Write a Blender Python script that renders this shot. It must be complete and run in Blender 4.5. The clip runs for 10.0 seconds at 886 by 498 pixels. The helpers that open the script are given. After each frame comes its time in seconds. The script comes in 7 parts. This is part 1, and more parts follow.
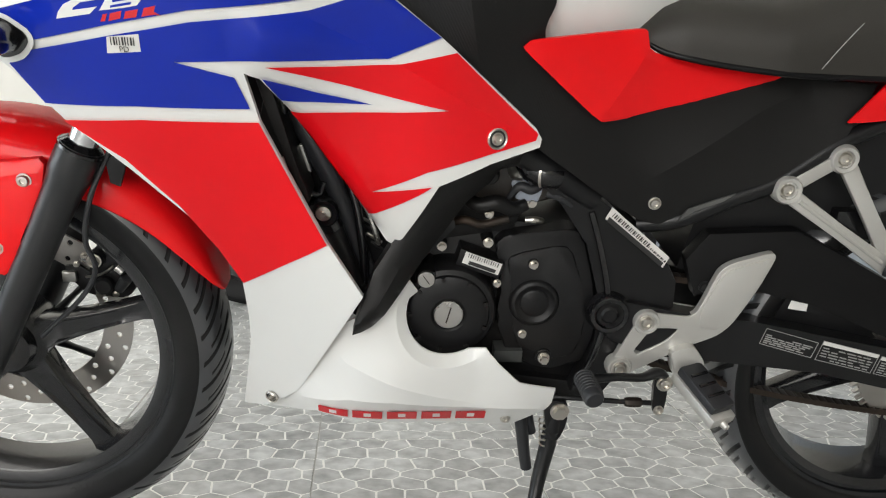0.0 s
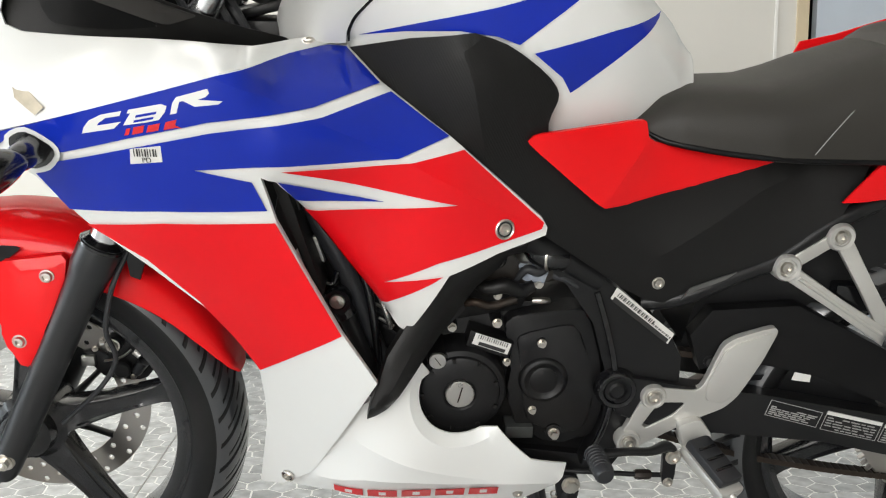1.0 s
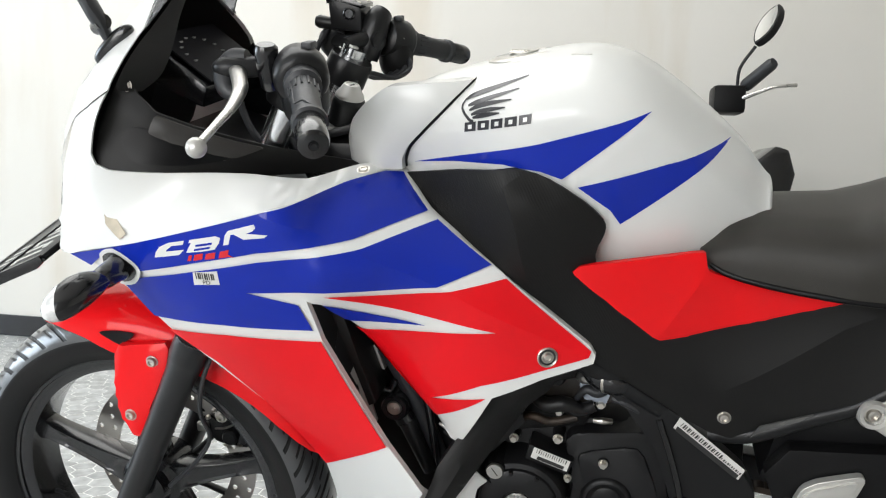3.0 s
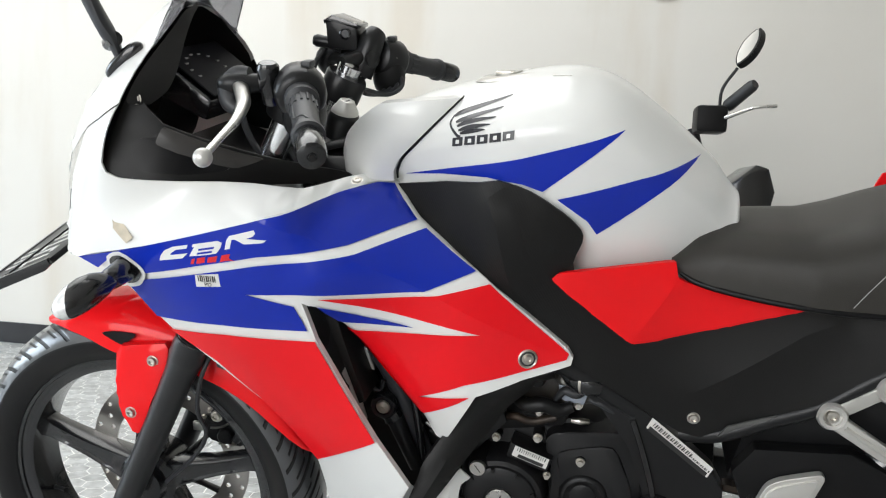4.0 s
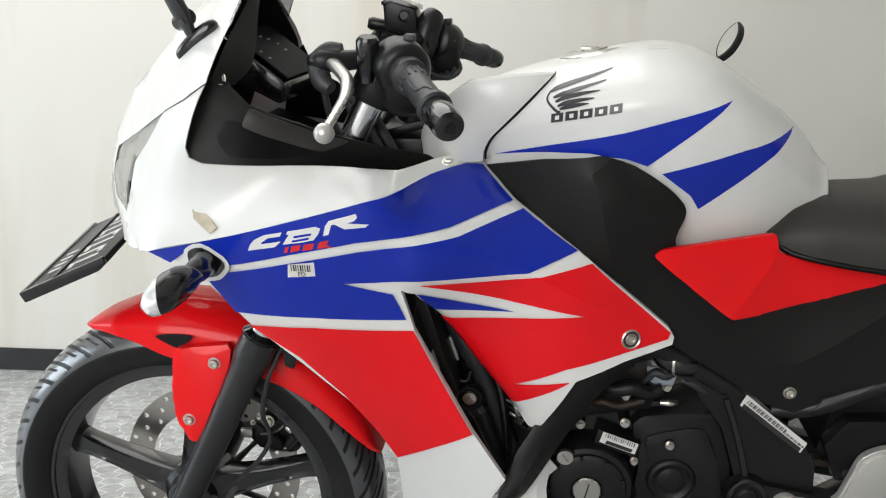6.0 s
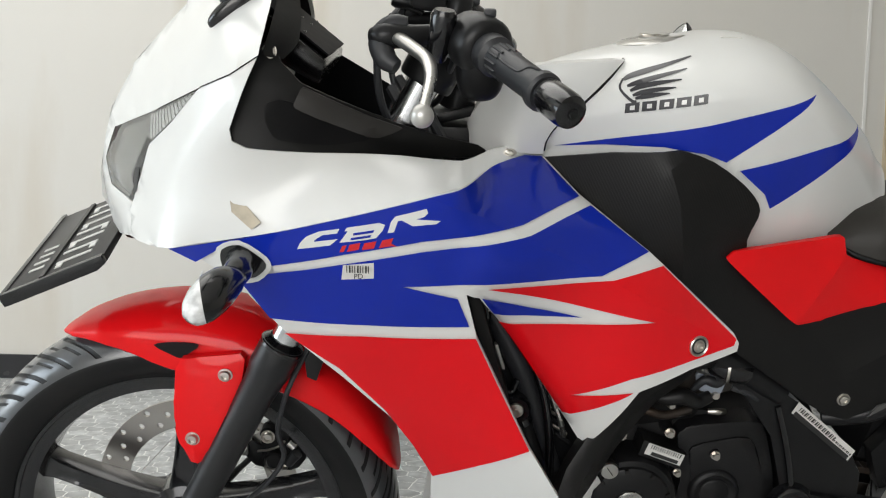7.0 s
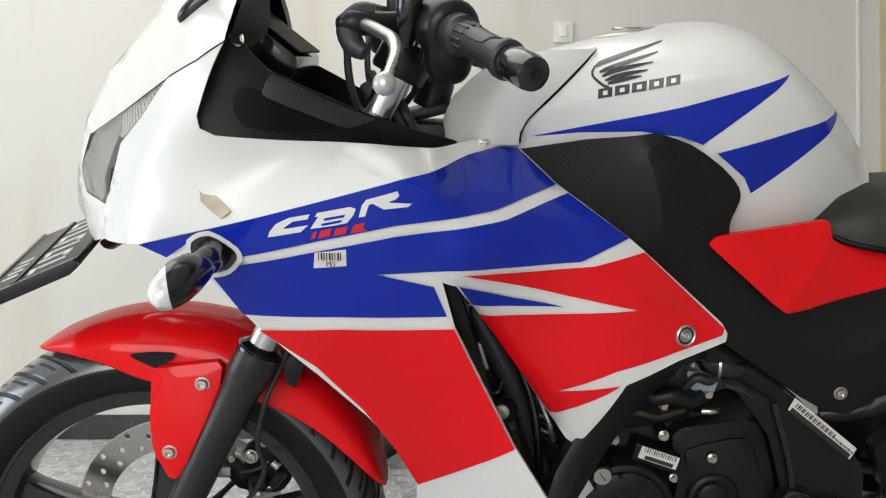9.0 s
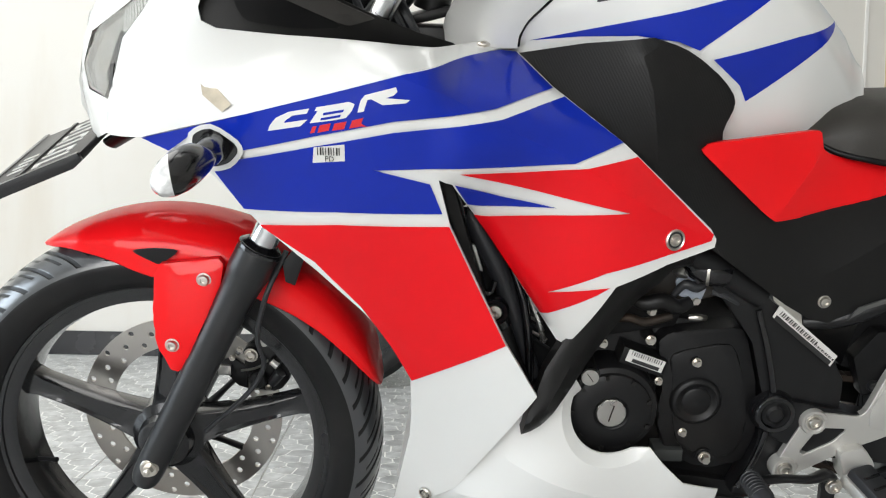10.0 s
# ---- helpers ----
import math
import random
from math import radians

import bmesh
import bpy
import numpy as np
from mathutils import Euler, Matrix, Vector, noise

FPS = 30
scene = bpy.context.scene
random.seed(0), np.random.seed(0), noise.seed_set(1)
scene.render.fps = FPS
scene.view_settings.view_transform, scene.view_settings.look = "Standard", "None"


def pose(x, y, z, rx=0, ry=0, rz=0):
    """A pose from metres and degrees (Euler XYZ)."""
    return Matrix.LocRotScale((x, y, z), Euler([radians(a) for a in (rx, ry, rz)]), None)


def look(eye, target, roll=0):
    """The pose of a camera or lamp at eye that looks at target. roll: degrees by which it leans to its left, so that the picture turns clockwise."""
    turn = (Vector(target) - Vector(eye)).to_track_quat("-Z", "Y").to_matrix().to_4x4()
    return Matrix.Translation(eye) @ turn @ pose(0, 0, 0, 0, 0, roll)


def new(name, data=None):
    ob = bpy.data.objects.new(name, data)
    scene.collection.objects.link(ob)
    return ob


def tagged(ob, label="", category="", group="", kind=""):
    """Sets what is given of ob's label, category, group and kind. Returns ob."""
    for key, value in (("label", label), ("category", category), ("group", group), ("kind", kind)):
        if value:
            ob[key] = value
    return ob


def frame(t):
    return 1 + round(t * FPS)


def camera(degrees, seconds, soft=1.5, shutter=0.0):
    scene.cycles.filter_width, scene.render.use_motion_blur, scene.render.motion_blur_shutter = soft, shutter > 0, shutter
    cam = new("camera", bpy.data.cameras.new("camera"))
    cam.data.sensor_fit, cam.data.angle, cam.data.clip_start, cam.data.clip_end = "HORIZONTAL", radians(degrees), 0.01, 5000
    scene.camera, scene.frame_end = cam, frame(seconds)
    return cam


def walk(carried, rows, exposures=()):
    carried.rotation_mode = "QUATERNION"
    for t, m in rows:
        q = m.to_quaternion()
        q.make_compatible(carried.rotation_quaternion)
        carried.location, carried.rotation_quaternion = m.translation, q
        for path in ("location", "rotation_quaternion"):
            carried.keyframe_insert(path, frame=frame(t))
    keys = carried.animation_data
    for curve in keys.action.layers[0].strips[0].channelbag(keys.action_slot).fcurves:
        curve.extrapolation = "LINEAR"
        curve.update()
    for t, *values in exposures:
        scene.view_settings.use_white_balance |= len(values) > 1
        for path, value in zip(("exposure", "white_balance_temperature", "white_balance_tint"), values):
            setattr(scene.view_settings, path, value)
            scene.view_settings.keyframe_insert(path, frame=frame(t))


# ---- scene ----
cam = camera(54.5, 10.0, soft=1.15)
METRES, EYE, TILT, LEAN, TURN = 1.15, 0.605, -7.635, -1.7455, -5.377
ROWS = [
    (0.0, 0.0, 0.0, 0.0, -0.0, 0.0, 0.0),
    (0.5, -0.0033, -0.0313, 0.0257, 0.23, 0.58, 1.04),
    (1.0, -0.0085, -0.0296, 0.0578, 0.14, 2.18, 1.21),
    (1.5, -0.0014, -0.0232, 0.1005, 4.45, 3.78, 0.04),
    (2.0, 0.0559, -0.013, 0.1523, 11.82, 3.51, -0.73),
    (2.5, 0.1522, -0.012, 0.1796, 15.46, 2.76, -2.17),
    (4.0, 0.2053, -0.0864, 0.1644, 14.7, 3.81, -3.04),
    (4.5, 0.1968, -0.0924, 0.1424, 14.08, 5.01, -2.97),
    (5.0, 0.1747, -0.0888, 0.1336, 13.03, 5.59, -2.73),
    (6.5, -0.0877, -0.0709, 0.1329, 6.53, 4.35, -0.22),
    (7.0, -0.1697, -0.0232, 0.1381, 2.34, 4.54, -0.52),
    (7.5, -0.1891, 0.023, 0.1249, 1.57, 5.94, -0.08),
    (8.0, -0.1769, 0.0397, 0.0944, 2.39, 8.34, 1.26),
    (8.5, -0.1555, 0.0245, 0.078, 2.37, 9.19, 1.42),
    (9.0, -0.1412, 0.0018, 0.065, 3.0, 9.12, 1.01),
    (9.5, -0.1368, -0.0092, 0.0471, 2.95, 7.02, 0.33),
    (10.0, -0.136, -0.012, 0.0277, 2.92, 4.84, -0.15),
]
walk(cam, [(t, pose(0, 0, EYE, TILT, LEAN, TURN) @ pose(METRES * x, METRES * y, METRES * z, 90 + pitch, roll, yaw)) for t, x, y, z, yaw, pitch, roll in ROWS],
     exposures=[(0.0, 0.04, 6620, 10), (1.0, 0.18, 6580, 10), (2.0, 0.11, 6450, 10), (4.5, 0.0, 6300, 10), (5.5, -0.12, 6380, 10), (6.5, -0.24, 6480, 10), (7.5, -0.40, 6500, 10), (8.5, -0.30, 6500, 10), (9.0, -0.28, 6500, 10), (9.5, -0.08, 6430, 10), (10.0, 0.1, 6400, 10)])

# ---- light ----
world = bpy.data.worlds.new("daylight")
scene.world = world
world.use_nodes = True
wn = world.node_tree.nodes
sky = wn.new("ShaderNodeTexSky")
sky.sky_type, sky.sun_disc = "NISHITA", False
sky.sun_elevation, sky.sun_rotation = radians(70), radians(204)
world.node_tree.links.new(sky.outputs["Color"], wn["Background"].inputs["Color"])
wn["Background"].inputs["Strength"].default_value = 0.12
sun_data = bpy.data.lights.new("sun", "SUN")
sun_data.energy, sun_data.angle, sun_data.color = 5.0, radians(0.6), (1.0, 0.96, 0.9)
sun = new("sun", sun_data)
sun.matrix_world = look((-1.95, -4.4, 13.2), (0, 0, 0))


def area_lamp(name, at, aim, w, h, power, color):
    data = bpy.data.lights.new(name, "AREA")
    data.shape, data.size, data.size_y, data.energy, data.color = "RECTANGLE", w, h, power, color
    ob = new(name, data)
    ob.matrix_world = look(at, aim)
    return ob


area_lamp("gate_daylight", (-1.8, -3.27, 1.35), (-1.4, 3.0, 1.35), 3.6, 2.2, 150, (1.0, 0.97, 0.925))
area_lamp("side_daylight", (-6.07, 0.4, 1.4), (0, 0.7, 1.2), 3.2, 2.1, 135, (0.82, 0.92, 1.0))
# overhead fill lamp, added to brighten upward faces; no such source is known
area_lamp("overhead_fill", (-1.45, 2.0, 3.24), (-1.45, 2.0, 0), 3.2, 2.3, 62, (1.0, 0.985, 0.95))


# ---- materials ----
def pbr(name, base, rough=0.5, metal=0.0, coat=0.0, vary=0.06, scale=6.0, bump=0.0, bscale=300.0, spec=0.5, rvary=0.08, dust=None, crough=0.04):
    """A surface with broad and fine variation of colour and gloss, and fine relief."""
    m = bpy.data.materials.new(name)
    m.use_nodes = True
    nt = m.node_tree
    b = nt.nodes["Principled BSDF"]
    b.inputs["Metallic"].default_value = metal
    b.inputs["Coat Weight"].default_value = coat
    b.inputs["Coat Roughness"].default_value = crough
    b.inputs["Specular IOR Level"].default_value = spec
    co = nt.nodes.new("ShaderNodeTexCoord")
    broad = nt.nodes.new("ShaderNodeTexNoise")
    broad.inputs["Scale"].default_value, broad.inputs["Detail"].default_value = scale, 6
    nt.links.new(co.outputs["Object"], broad.inputs["Vector"])
    ramp = nt.nodes.new("ShaderNodeMix")
    ramp.data_type = "RGBA"
    lo = [max(c * (1 - vary), 0) for c in base]
    hi = [min(c * (1 + vary), 1) for c in base] if dust is None else dust
    ramp.inputs[6].default_value, ramp.inputs[7].default_value = (*lo, 1), (*hi, 1)
    shape = nt.nodes.new("ShaderNodeMapRange")
    shape.inputs["From Min"].default_value, shape.inputs["From Max"].default_value = (0.3, 0.7) if dust is None else (0.5, 0.85)
    nt.links.new(broad.outputs["Fac"], shape.inputs["Value"])
    nt.links.new(shape.outputs["Result"], ramp.inputs[0])
    nt.links.new(ramp.outputs[2], b.inputs["Base Color"])
    fine = nt.nodes.new("ShaderNodeTexNoise")
    fine.inputs["Scale"].default_value, fine.inputs["Detail"].default_value = bscale, 3
    nt.links.new(co.outputs["Object"], fine.inputs["Vector"])
    gl = nt.nodes.new("ShaderNodeMapRange")
    gl.inputs["To Min"].default_value, gl.inputs["To Max"].default_value = max(rough - rvary, 0.02), min(rough + rvary, 1)
    nt.links.new(broad.outputs["Fac"], gl.inputs["Value"])
    nt.links.new(gl.outputs["Result"], b.inputs["Roughness"])
    if bump:
        bp = nt.nodes.new("ShaderNodeBump")
        bp.inputs["Strength"].default_value, bp.inputs["Distance"].default_value = bump, 0.0006
        nt.links.new(fine.outputs["Fac"], bp.inputs["Height"])
        nt.links.new(bp.outputs["Normal"], b.inputs["Normal"])
    return m


WHITE = pbr("pearl_white_paint", (0.76, 0.765, 0.745), 0.40, spec=0.3, coat=0.9, vary=0.02, rvary=0.03, crough=0.20)
RED = pbr("red_gloss_vinyl", (0.78, 0.006, 0.012), 0.5, spec=0.03, coat=0.5, crough=0.03, vary=0.05, rvary=0.05)
RED_PAINT = pbr("red_gloss_paint", (0.80, 0.007, 0.010), 0.5, spec=0.03, coat=0.45, crough=0.03, vary=0.04, rvary=0.03)
BLUE = pbr("blue_gloss_vinyl", (0.006, 0.024, 0.37), 0.5, spec=0.03, coat=0.55, crough=0.025, vary=0.08, rvary=0.05)
MATTE = pbr("black_matte_plastic", (0.006, 0.006, 0.0063), 0.45, vary=0.12, bump=0.35, bscale=900, spec=0.17)
COCKPIT = pbr("grey_black_cockpit_plastic", (0.008, 0.0079, 0.0077), 0.42, vary=0.12, bump=0.3, bscale=900, spec=0.24)
DARK = pbr("black_satin_paint", (0.0095, 0.0096, 0.0102), 0.32, vary=0.2, bump=0.1, bscale=500, spec=0.3)
FORK = pbr("satin_fork_paint", (0.012, 0.0125, 0.0135), 0.36, vary=0.15, bump=0.08, bscale=500, spec=0.5)
CAST = pbr("black_cast_engine", (0.0085, 0.0085, 0.0092), 0.42, vary=0.25, bump=0.3, bscale=700, spec=0.32, dust=(0.012, 0.010, 0.008))
GLOSSY = pbr("black_gloss_plastic", (0.005, 0.005, 0.006), 0.18, coat=0.4, crough=0.1, vary=0.1)
WHEEL = pbr("black_wheel_paint", (0.011, 0.0115, 0.0135), 0.24, spec=0.4, coat=0.5, crough=0.12, vary=0.2, dust=(0.012, 0.012, 0.013))
RUBBER = pbr("tyre_rubber", (0.008, 0.008, 0.0085), 0.42, vary=0.2, bump=0.2, bscale=500, dust=(0.015, 0.0145, 0.014), spec=0.22, coat=0.10, crough=0.3)
# tyre rubber again, its base lightened bluish to stand in for daylight sheen
TREAD = pbr("sheen_grey_tread_rubber", (0.038, 0.0405, 0.045), 0.30, vary=0.2, scale=9, bump=0.2, bscale=500, spec=0.8, coat=1.0, crough=0.2)
GRIP = pbr("grip_rubber", (0.020, 0.021, 0.0235), 0.45, vary=0.1, bump=0.2, bscale=900)
SEAT = pbr("seat_vinyl", (0.027, 0.025, 0.0215), 0.44, vary=0.1, bump=0.5, bscale=1100, spec=0.3)
SILVER = pbr("silver_painted_alloy", (0.56, 0.55, 0.52), 0.34, metal=0.55, vary=0.06, bump=0.05, bscale=600)
ALLOY = pbr("bare_alloy", (0.62, 0.61, 0.58), 0.28, metal=0.95, vary=0.1, dust=(0.4, 0.38, 0.34))
STEEL = pbr("bolt_steel", (0.60, 0.57, 0.52), 0.30, metal=1.0, vary=0.15)
CHROME = pbr("chrome_tube", (0.66, 0.67, 0.68), 0.20, metal=1.0, vary=0.03)
DISC = pbr("brake_disc_steel", (0.52, 0.50, 0.47), 0.3, metal=0.95, vary=0.15, dust=(0.36, 0.32, 0.27))
RUST = pbr("greasy_chain_steel", (0.045, 0.036, 0.03), 0.45, metal=0.6, vary=0.3, dust=(0.10, 0.06, 0.035))
LABEL = pbr("label_paper", (0.70, 0.69, 0.66), 0.45, vary=0.05)
INK = pbr("label_ink", (0.02, 0.02, 0.02), 0.5, vary=0.05)
GREYINK = pbr("warning_print", (0.32, 0.32, 0.31), 0.5, vary=0.05)
REDINK = pbr("red_print", (0.62, 0.015, 0.02), 0.35, vary=0.04)
BLACKINK = pbr("emblem_print", (0.03, 0.03, 0.035), 0.3, vary=0.05)
TAPE = pbr("peeled_tape", (0.50, 0.44, 0.34), 0.6, vary=0.2, scale=60)


def glass(name, color, rough=0.03):
    m = bpy.data.materials.new(name)
    m.use_nodes = True
    b = m.node_tree.nodes["Principled BSDF"]
    b.inputs["Base Color"].default_value = (*color, 1)
    b.inputs["Transmission Weight"].default_value = 1.0
    b.inputs["Roughness"].default_value = rough
    b.inputs["IOR"].default_value = 1.45
    return m


LENS = glass("clear_lens", (0.97, 0.98, 0.98))
SMOKE = glass("smoked_screen", (0.30, 0.30, 0.32))
RIBBED = pbr("clear_ribbed_plastic", (0.70, 0.71, 0.71), 0.12, coat=1.0, vary=0.25, scale=90)
RECESS = pbr("deep_black_recess", (0.004, 0.004, 0.0045), 0.3, spec=0.2, vary=0.1)
REFLECTOR = pbr("lamp_reflector", (0.75, 0.75, 0.74), 0.12, metal=1.0, vary=0.03)
MIRROR = pbr("mirror_glass", (0.85, 0.85, 0.85), 0.03, metal=1.0, vary=0.0, rvary=0.0)


# ---- mesh tools ----
def part(name, bm, material, parent, label="", sharp=38, at=None, bevel=0.0):
    """One mesh object of its own under a thing or under a part."""
    me = bpy.data.meshes.new(name)
    bmesh.ops.recalc_face_normals(bm, faces=bm.faces[:])
    bm.edges.index_update()
    folded = [e.index for e in bm.edges if not e.smooth]
    bm.to_mesh(me)
    bm.free()
    me.polygons.foreach_set("use_smooth", [True] * len(me.polygons))
    me.set_sharp_from_angle(angle=radians(sharp))
    for i in folded:
        me.edges[i].use_edge_sharp = True
    me.materials.append(material)
    ob = new(name, me)
    if parent is not None:
        ob.parent = parent
    if at is not None:
        ob.matrix_basis = at
    if label:
        ob["label"] = label
    if bevel:
        mod = ob.modifiers.new("edge", "BEVEL")
        mod.width, mod.segments, mod.limit_method, mod.angle_limit = bevel, 2, "ANGLE", radians(45)
    return ob


def again(src, name, parent, at):
    """The same mesh once more, as a part of its own."""
    ob = new(name, src.data)
    ob.parent = parent
    ob.matrix_basis = at
    return ob


def thing(name, at, label, category, group=""):
    ob = new(name)
    ob.empty_display_size = 0.1
    ob.matrix_basis = at
    return tagged(ob, label, category, group)


def skin(ctrl, soft=1e-4):
    """A smooth panel surface y = f(x, z) through control points (x, y, z)."""
    p = np.array(ctrl, float)
    n = len(p)
    q = p[:, [0, 2]]

    def k(a, b):
        return np.sqrt(((a[:, None] - b[None]) ** 2).sum(-1)) ** 3
    a = np.zeros((n + 3, n + 3))
    a[:n, :n] = k(q, q) + soft * np.eye(n)
    a[:n, n], a[:n, n + 1:] = 1, q
    a[n:, :n] = a[:n, n:].T
    w = np.linalg.solve(a, np.concatenate([p[:, 1], [0, 0, 0]]))

    def f(x, z):
        d = k(np.array([[x, z]], float), q)[0]
        return float(d @ w[:n] + w[n] + w[n + 1] * x + w[n + 2] * z)
    return f


def inside(poly, x, y):
    hit = False
    j = len(poly) - 1
    for i in range(len(poly)):
        (xi, yi), (xj, yj) = poly[i], poly[j]
        if (yi > y) != (yj > y) and x < (xj - xi) * (y - yi) / (yj - yi) + xi:
            hit = not hit
        j = i
    return hit


def fine_outline(poly, step):
    out = []
    for i, (x0, y0) in enumerate(poly):
        x1, y1 = poly[(i + 1) % len(poly)]
        n = max(1, int(math.ceil(math.hypot(x1 - x0, y1 - y0) / step)))
        out += [(x0 + (x1 - x0) * k / n, y0 + (y1 - y0) * k / n) for k in range(n)]
    return out


def rounded(poly, keep=(), n=3, r=0.3):
    """The outline with its corners cut round; keep: the corners that stay sharp."""
    out = []
    for i, p in enumerate(poly):
        if i in keep:
            out.append(p)
            continue
        a, b = Vector(poly[i - 1]), Vector(poly[(i + 1) % len(poly)])
        p = Vector(p)
        s, e = p.lerp(a, r), p.lerp(b, r)
        for k in range(n):
            u = k / (n - 1)
            out.append(tuple(s.lerp(p, u).lerp(p.lerp(e, u), u)))
    return out


def triangles(poly, step, folds=()):
    from mathutils.geometry import delaunay_2d_cdt
    edge = fine_outline(poly, step)
    n = len(edge)
    xs, ys = [p[0] for p in poly], [p[1] for p in poly]
    pts = list(edge)
    row = 0
    y = min(ys) + step * 0.5
    links = [(i, (i + 1) % n) for i in range(n)]
    for line in folds:
        fine = fine_outline(list(line) + list(line)[-2:0:-1], step) if len(line) > 1 else []
        fine = fine[:len(fine) // 2 + 1]
        fine = [p for p in fine if inside(poly, p[0], p[1]) and np.min((np.array(edge)[:, 0] - p[0]) ** 2 + (np.array(edge)[:, 1] - p[1]) ** 2) > (0.3 * step) ** 2]
        for a, b in zip(fine, fine[1:]):
            if math.hypot(a[0] - b[0], a[1] - b[1]) < 1.6 * step:
                links.append((len(pts) + fine.index(a), len(pts) + fine.index(b)))
        pts += fine
    ep = np.array(pts)
    while y < max(ys):
        x = min(xs) + step * (0.5 if row % 2 else 1.0)
        while x < max(xs):
            if inside(poly, x, y) and np.min((ep[:, 0] - x) ** 2 + (ep[:, 1] - y) ** 2) > (0.55 * step) ** 2:
                pts.append((x, y))
            x += step
        y += step * 0.87
        row += 1
    verts, _, faces, _, _, _ = delaunay_2d_cdt([Vector(p) for p in pts], links, [], 0, 1e-6)
    good = []
    for f in faces:
        c = sum((verts[i] for i in f), Vector((0, 0))) / len(f)
        if inside(poly, c.x, c.y):
            good.append(f)
    return [(v.x, v.y) for v in verts], good


def off_line(line, p):
    """The distance of a point from a line of points."""
    best = 1e9
    p = Vector(p)
    for a, b in zip(line, line[1:]):
        a, d = Vector(a), Vector(b) - Vector(a)
        u = min(max((p - a).dot(d) / d.length_squared, 0), 1)
        best = min(best, (p - a - d * u).length)
    return best


def drape(poly, f, thick=0.003, lift=0.0, step=0.014, side=-1, hem=0.0, flange=0.0, folds=(), ease=0):
    """A shell over the side surface f: its outline in (x, z), its thickness inwards; side 1 mirrors it to the right. hem: how far the rim curls in."""
    verts, faces = triangles(poly, step, folds)
    bm = bmesh.new()
    rim = {}
    for fc in faces:
        for i in range(len(fc)):
            key = tuple(sorted((fc[i], fc[(i + 1) % len(fc)])))
            rim[key] = rim.get(key, 0) + 1
    edges = [k for k, c in rim.items() if c == 1]
    onrim = {i for k in edges for i in k}
    top, low = {}, {}
    used = {i for fc in faces for i in fc}
    depth = {i: f(*verts[i]) for i in used}
    if ease:
        near = {i: set() for i in used}
        for fc in faces:
            for i in fc:
                near[i] |= set(fc) - {i}
        for _ in range(ease):
            depth = {i: depth[i] if i in onrim else 0.4 * depth[i] + 0.6 * sum(depth[j] for j in near[i]) / len(near[i]) for i in used}
    for i in used:
        x, z = verts[i]
        y = depth[i] - lift + (hem if i in onrim else 0)
        top[i] = bm.verts.new((x, -side * y, z))
        if i in onrim or thick > 0.002:
            low[i] = bm.verts.new((x, -side * (y + (flange if flange and i in onrim else thick)), z))
    for fc in faces:
        bm.faces.new([top[i] for i in fc])
        if thick > 0.002:
            bm.faces.new([low[i] for i in reversed(fc)])
    for a, b in edges:
        bm.faces.new((top[a], top[b], low[b], low[a]))
    if folds:
        crest = {i for i in used if any(off_line(line, verts[i]) < 2e-5 for line in folds)}
        for e in bm.edges:
            e.smooth = True
        ends = {top[i]: i for i in crest}
        for e in bm.edges:
            if e.verts[0] in ends and e.verts[1] in ends:
                mid = [(verts[ends[e.verts[0]]][k] + verts[ends[e.verts[1]]][k]) / 2 for k in (0, 1)]
                if any(off_line(line, mid) < 2e-5 for line in folds):
                    e.smooth = False
    return bm


def prism(poly, y0, y1, bevel=0.0, axis="y"):
    """An outline in (x, z) pushed through from y0 to y1."""
    bm = bmesh.new()
    a = [bm.verts.new((x, y0, z)) for x, z in poly]
    b = [bm.verts.new((x, y1, z)) for x, z in poly]
    n = len(poly)
    bm.faces.new(a)
    bm.faces.new(b[::-1])
    for i in range(n):
        bm.faces.new((a[i], a[(i + 1) % n], b[(i + 1) % n], b[i]))
    if bevel:
        bmesh.ops.bevel(bm, geom=bm.edges[:], offset=bevel, segments=2, affect="EDGES", profile=0.6)
    return bm


def box(x0, x1, y0, y1, z0, z1, bevel=0.0):
    return prism([(x0, z0), (x1, z0), (x1, z1), (x0, z1)], y0, y1, bevel)


def lathe(profile, n=48, m=None, closed=False):
    """A profile of (radius, y) turned about the y axis."""
    bm = bmesh.new()
    rings = []
    for r, y in profile:
        if r < 1e-6:
            rings.append([bm.verts.new((0, y, 0))])
        else:
            rings.append([bm.verts.new((r * math.cos(2 * math.pi * k / n), y, r * math.sin(2 * math.pi * k / n))) for k in range(n)])
    pairs = list(zip(rings, rings[1:])) + ([(rings[-1], rings[0])] if closed else [])
    for a, b in pairs:
        for k in range(n):
            q = [a[k % len(a)], a[(k + 1) % len(a)], b[(k + 1) % len(b)], b[k % len(b)]]
            q = [v for i, v in enumerate(q) if v not in q[:i]]
            if len(q) > 2:
                bm.faces.new(q)
    if m is not None:
        bm.transform(m)
    return bm


def glide(points, n=6):
    """A smooth line through the points."""
    p = [Vector(q) for q in points]
    p = [p[0] * 2 - p[1]] + p + [p[-1] * 2 - p[-2]]
    out = []
    for i in range(1, len(p) - 2):
        for k in range(n):
            t = k / n
            out.append(0.5 * ((2 * p[i]) + (p[i + 1] - p[i - 1]) * t + (2 * p[i - 1] - 5 * p[i] + 4 * p[i + 1] - p[i + 2]) * t * t + (3 * p[i] - p[i - 1] - 3 * p[i + 1] + p[i + 2]) * t ** 3))
    out.append(p[-2])
    return out


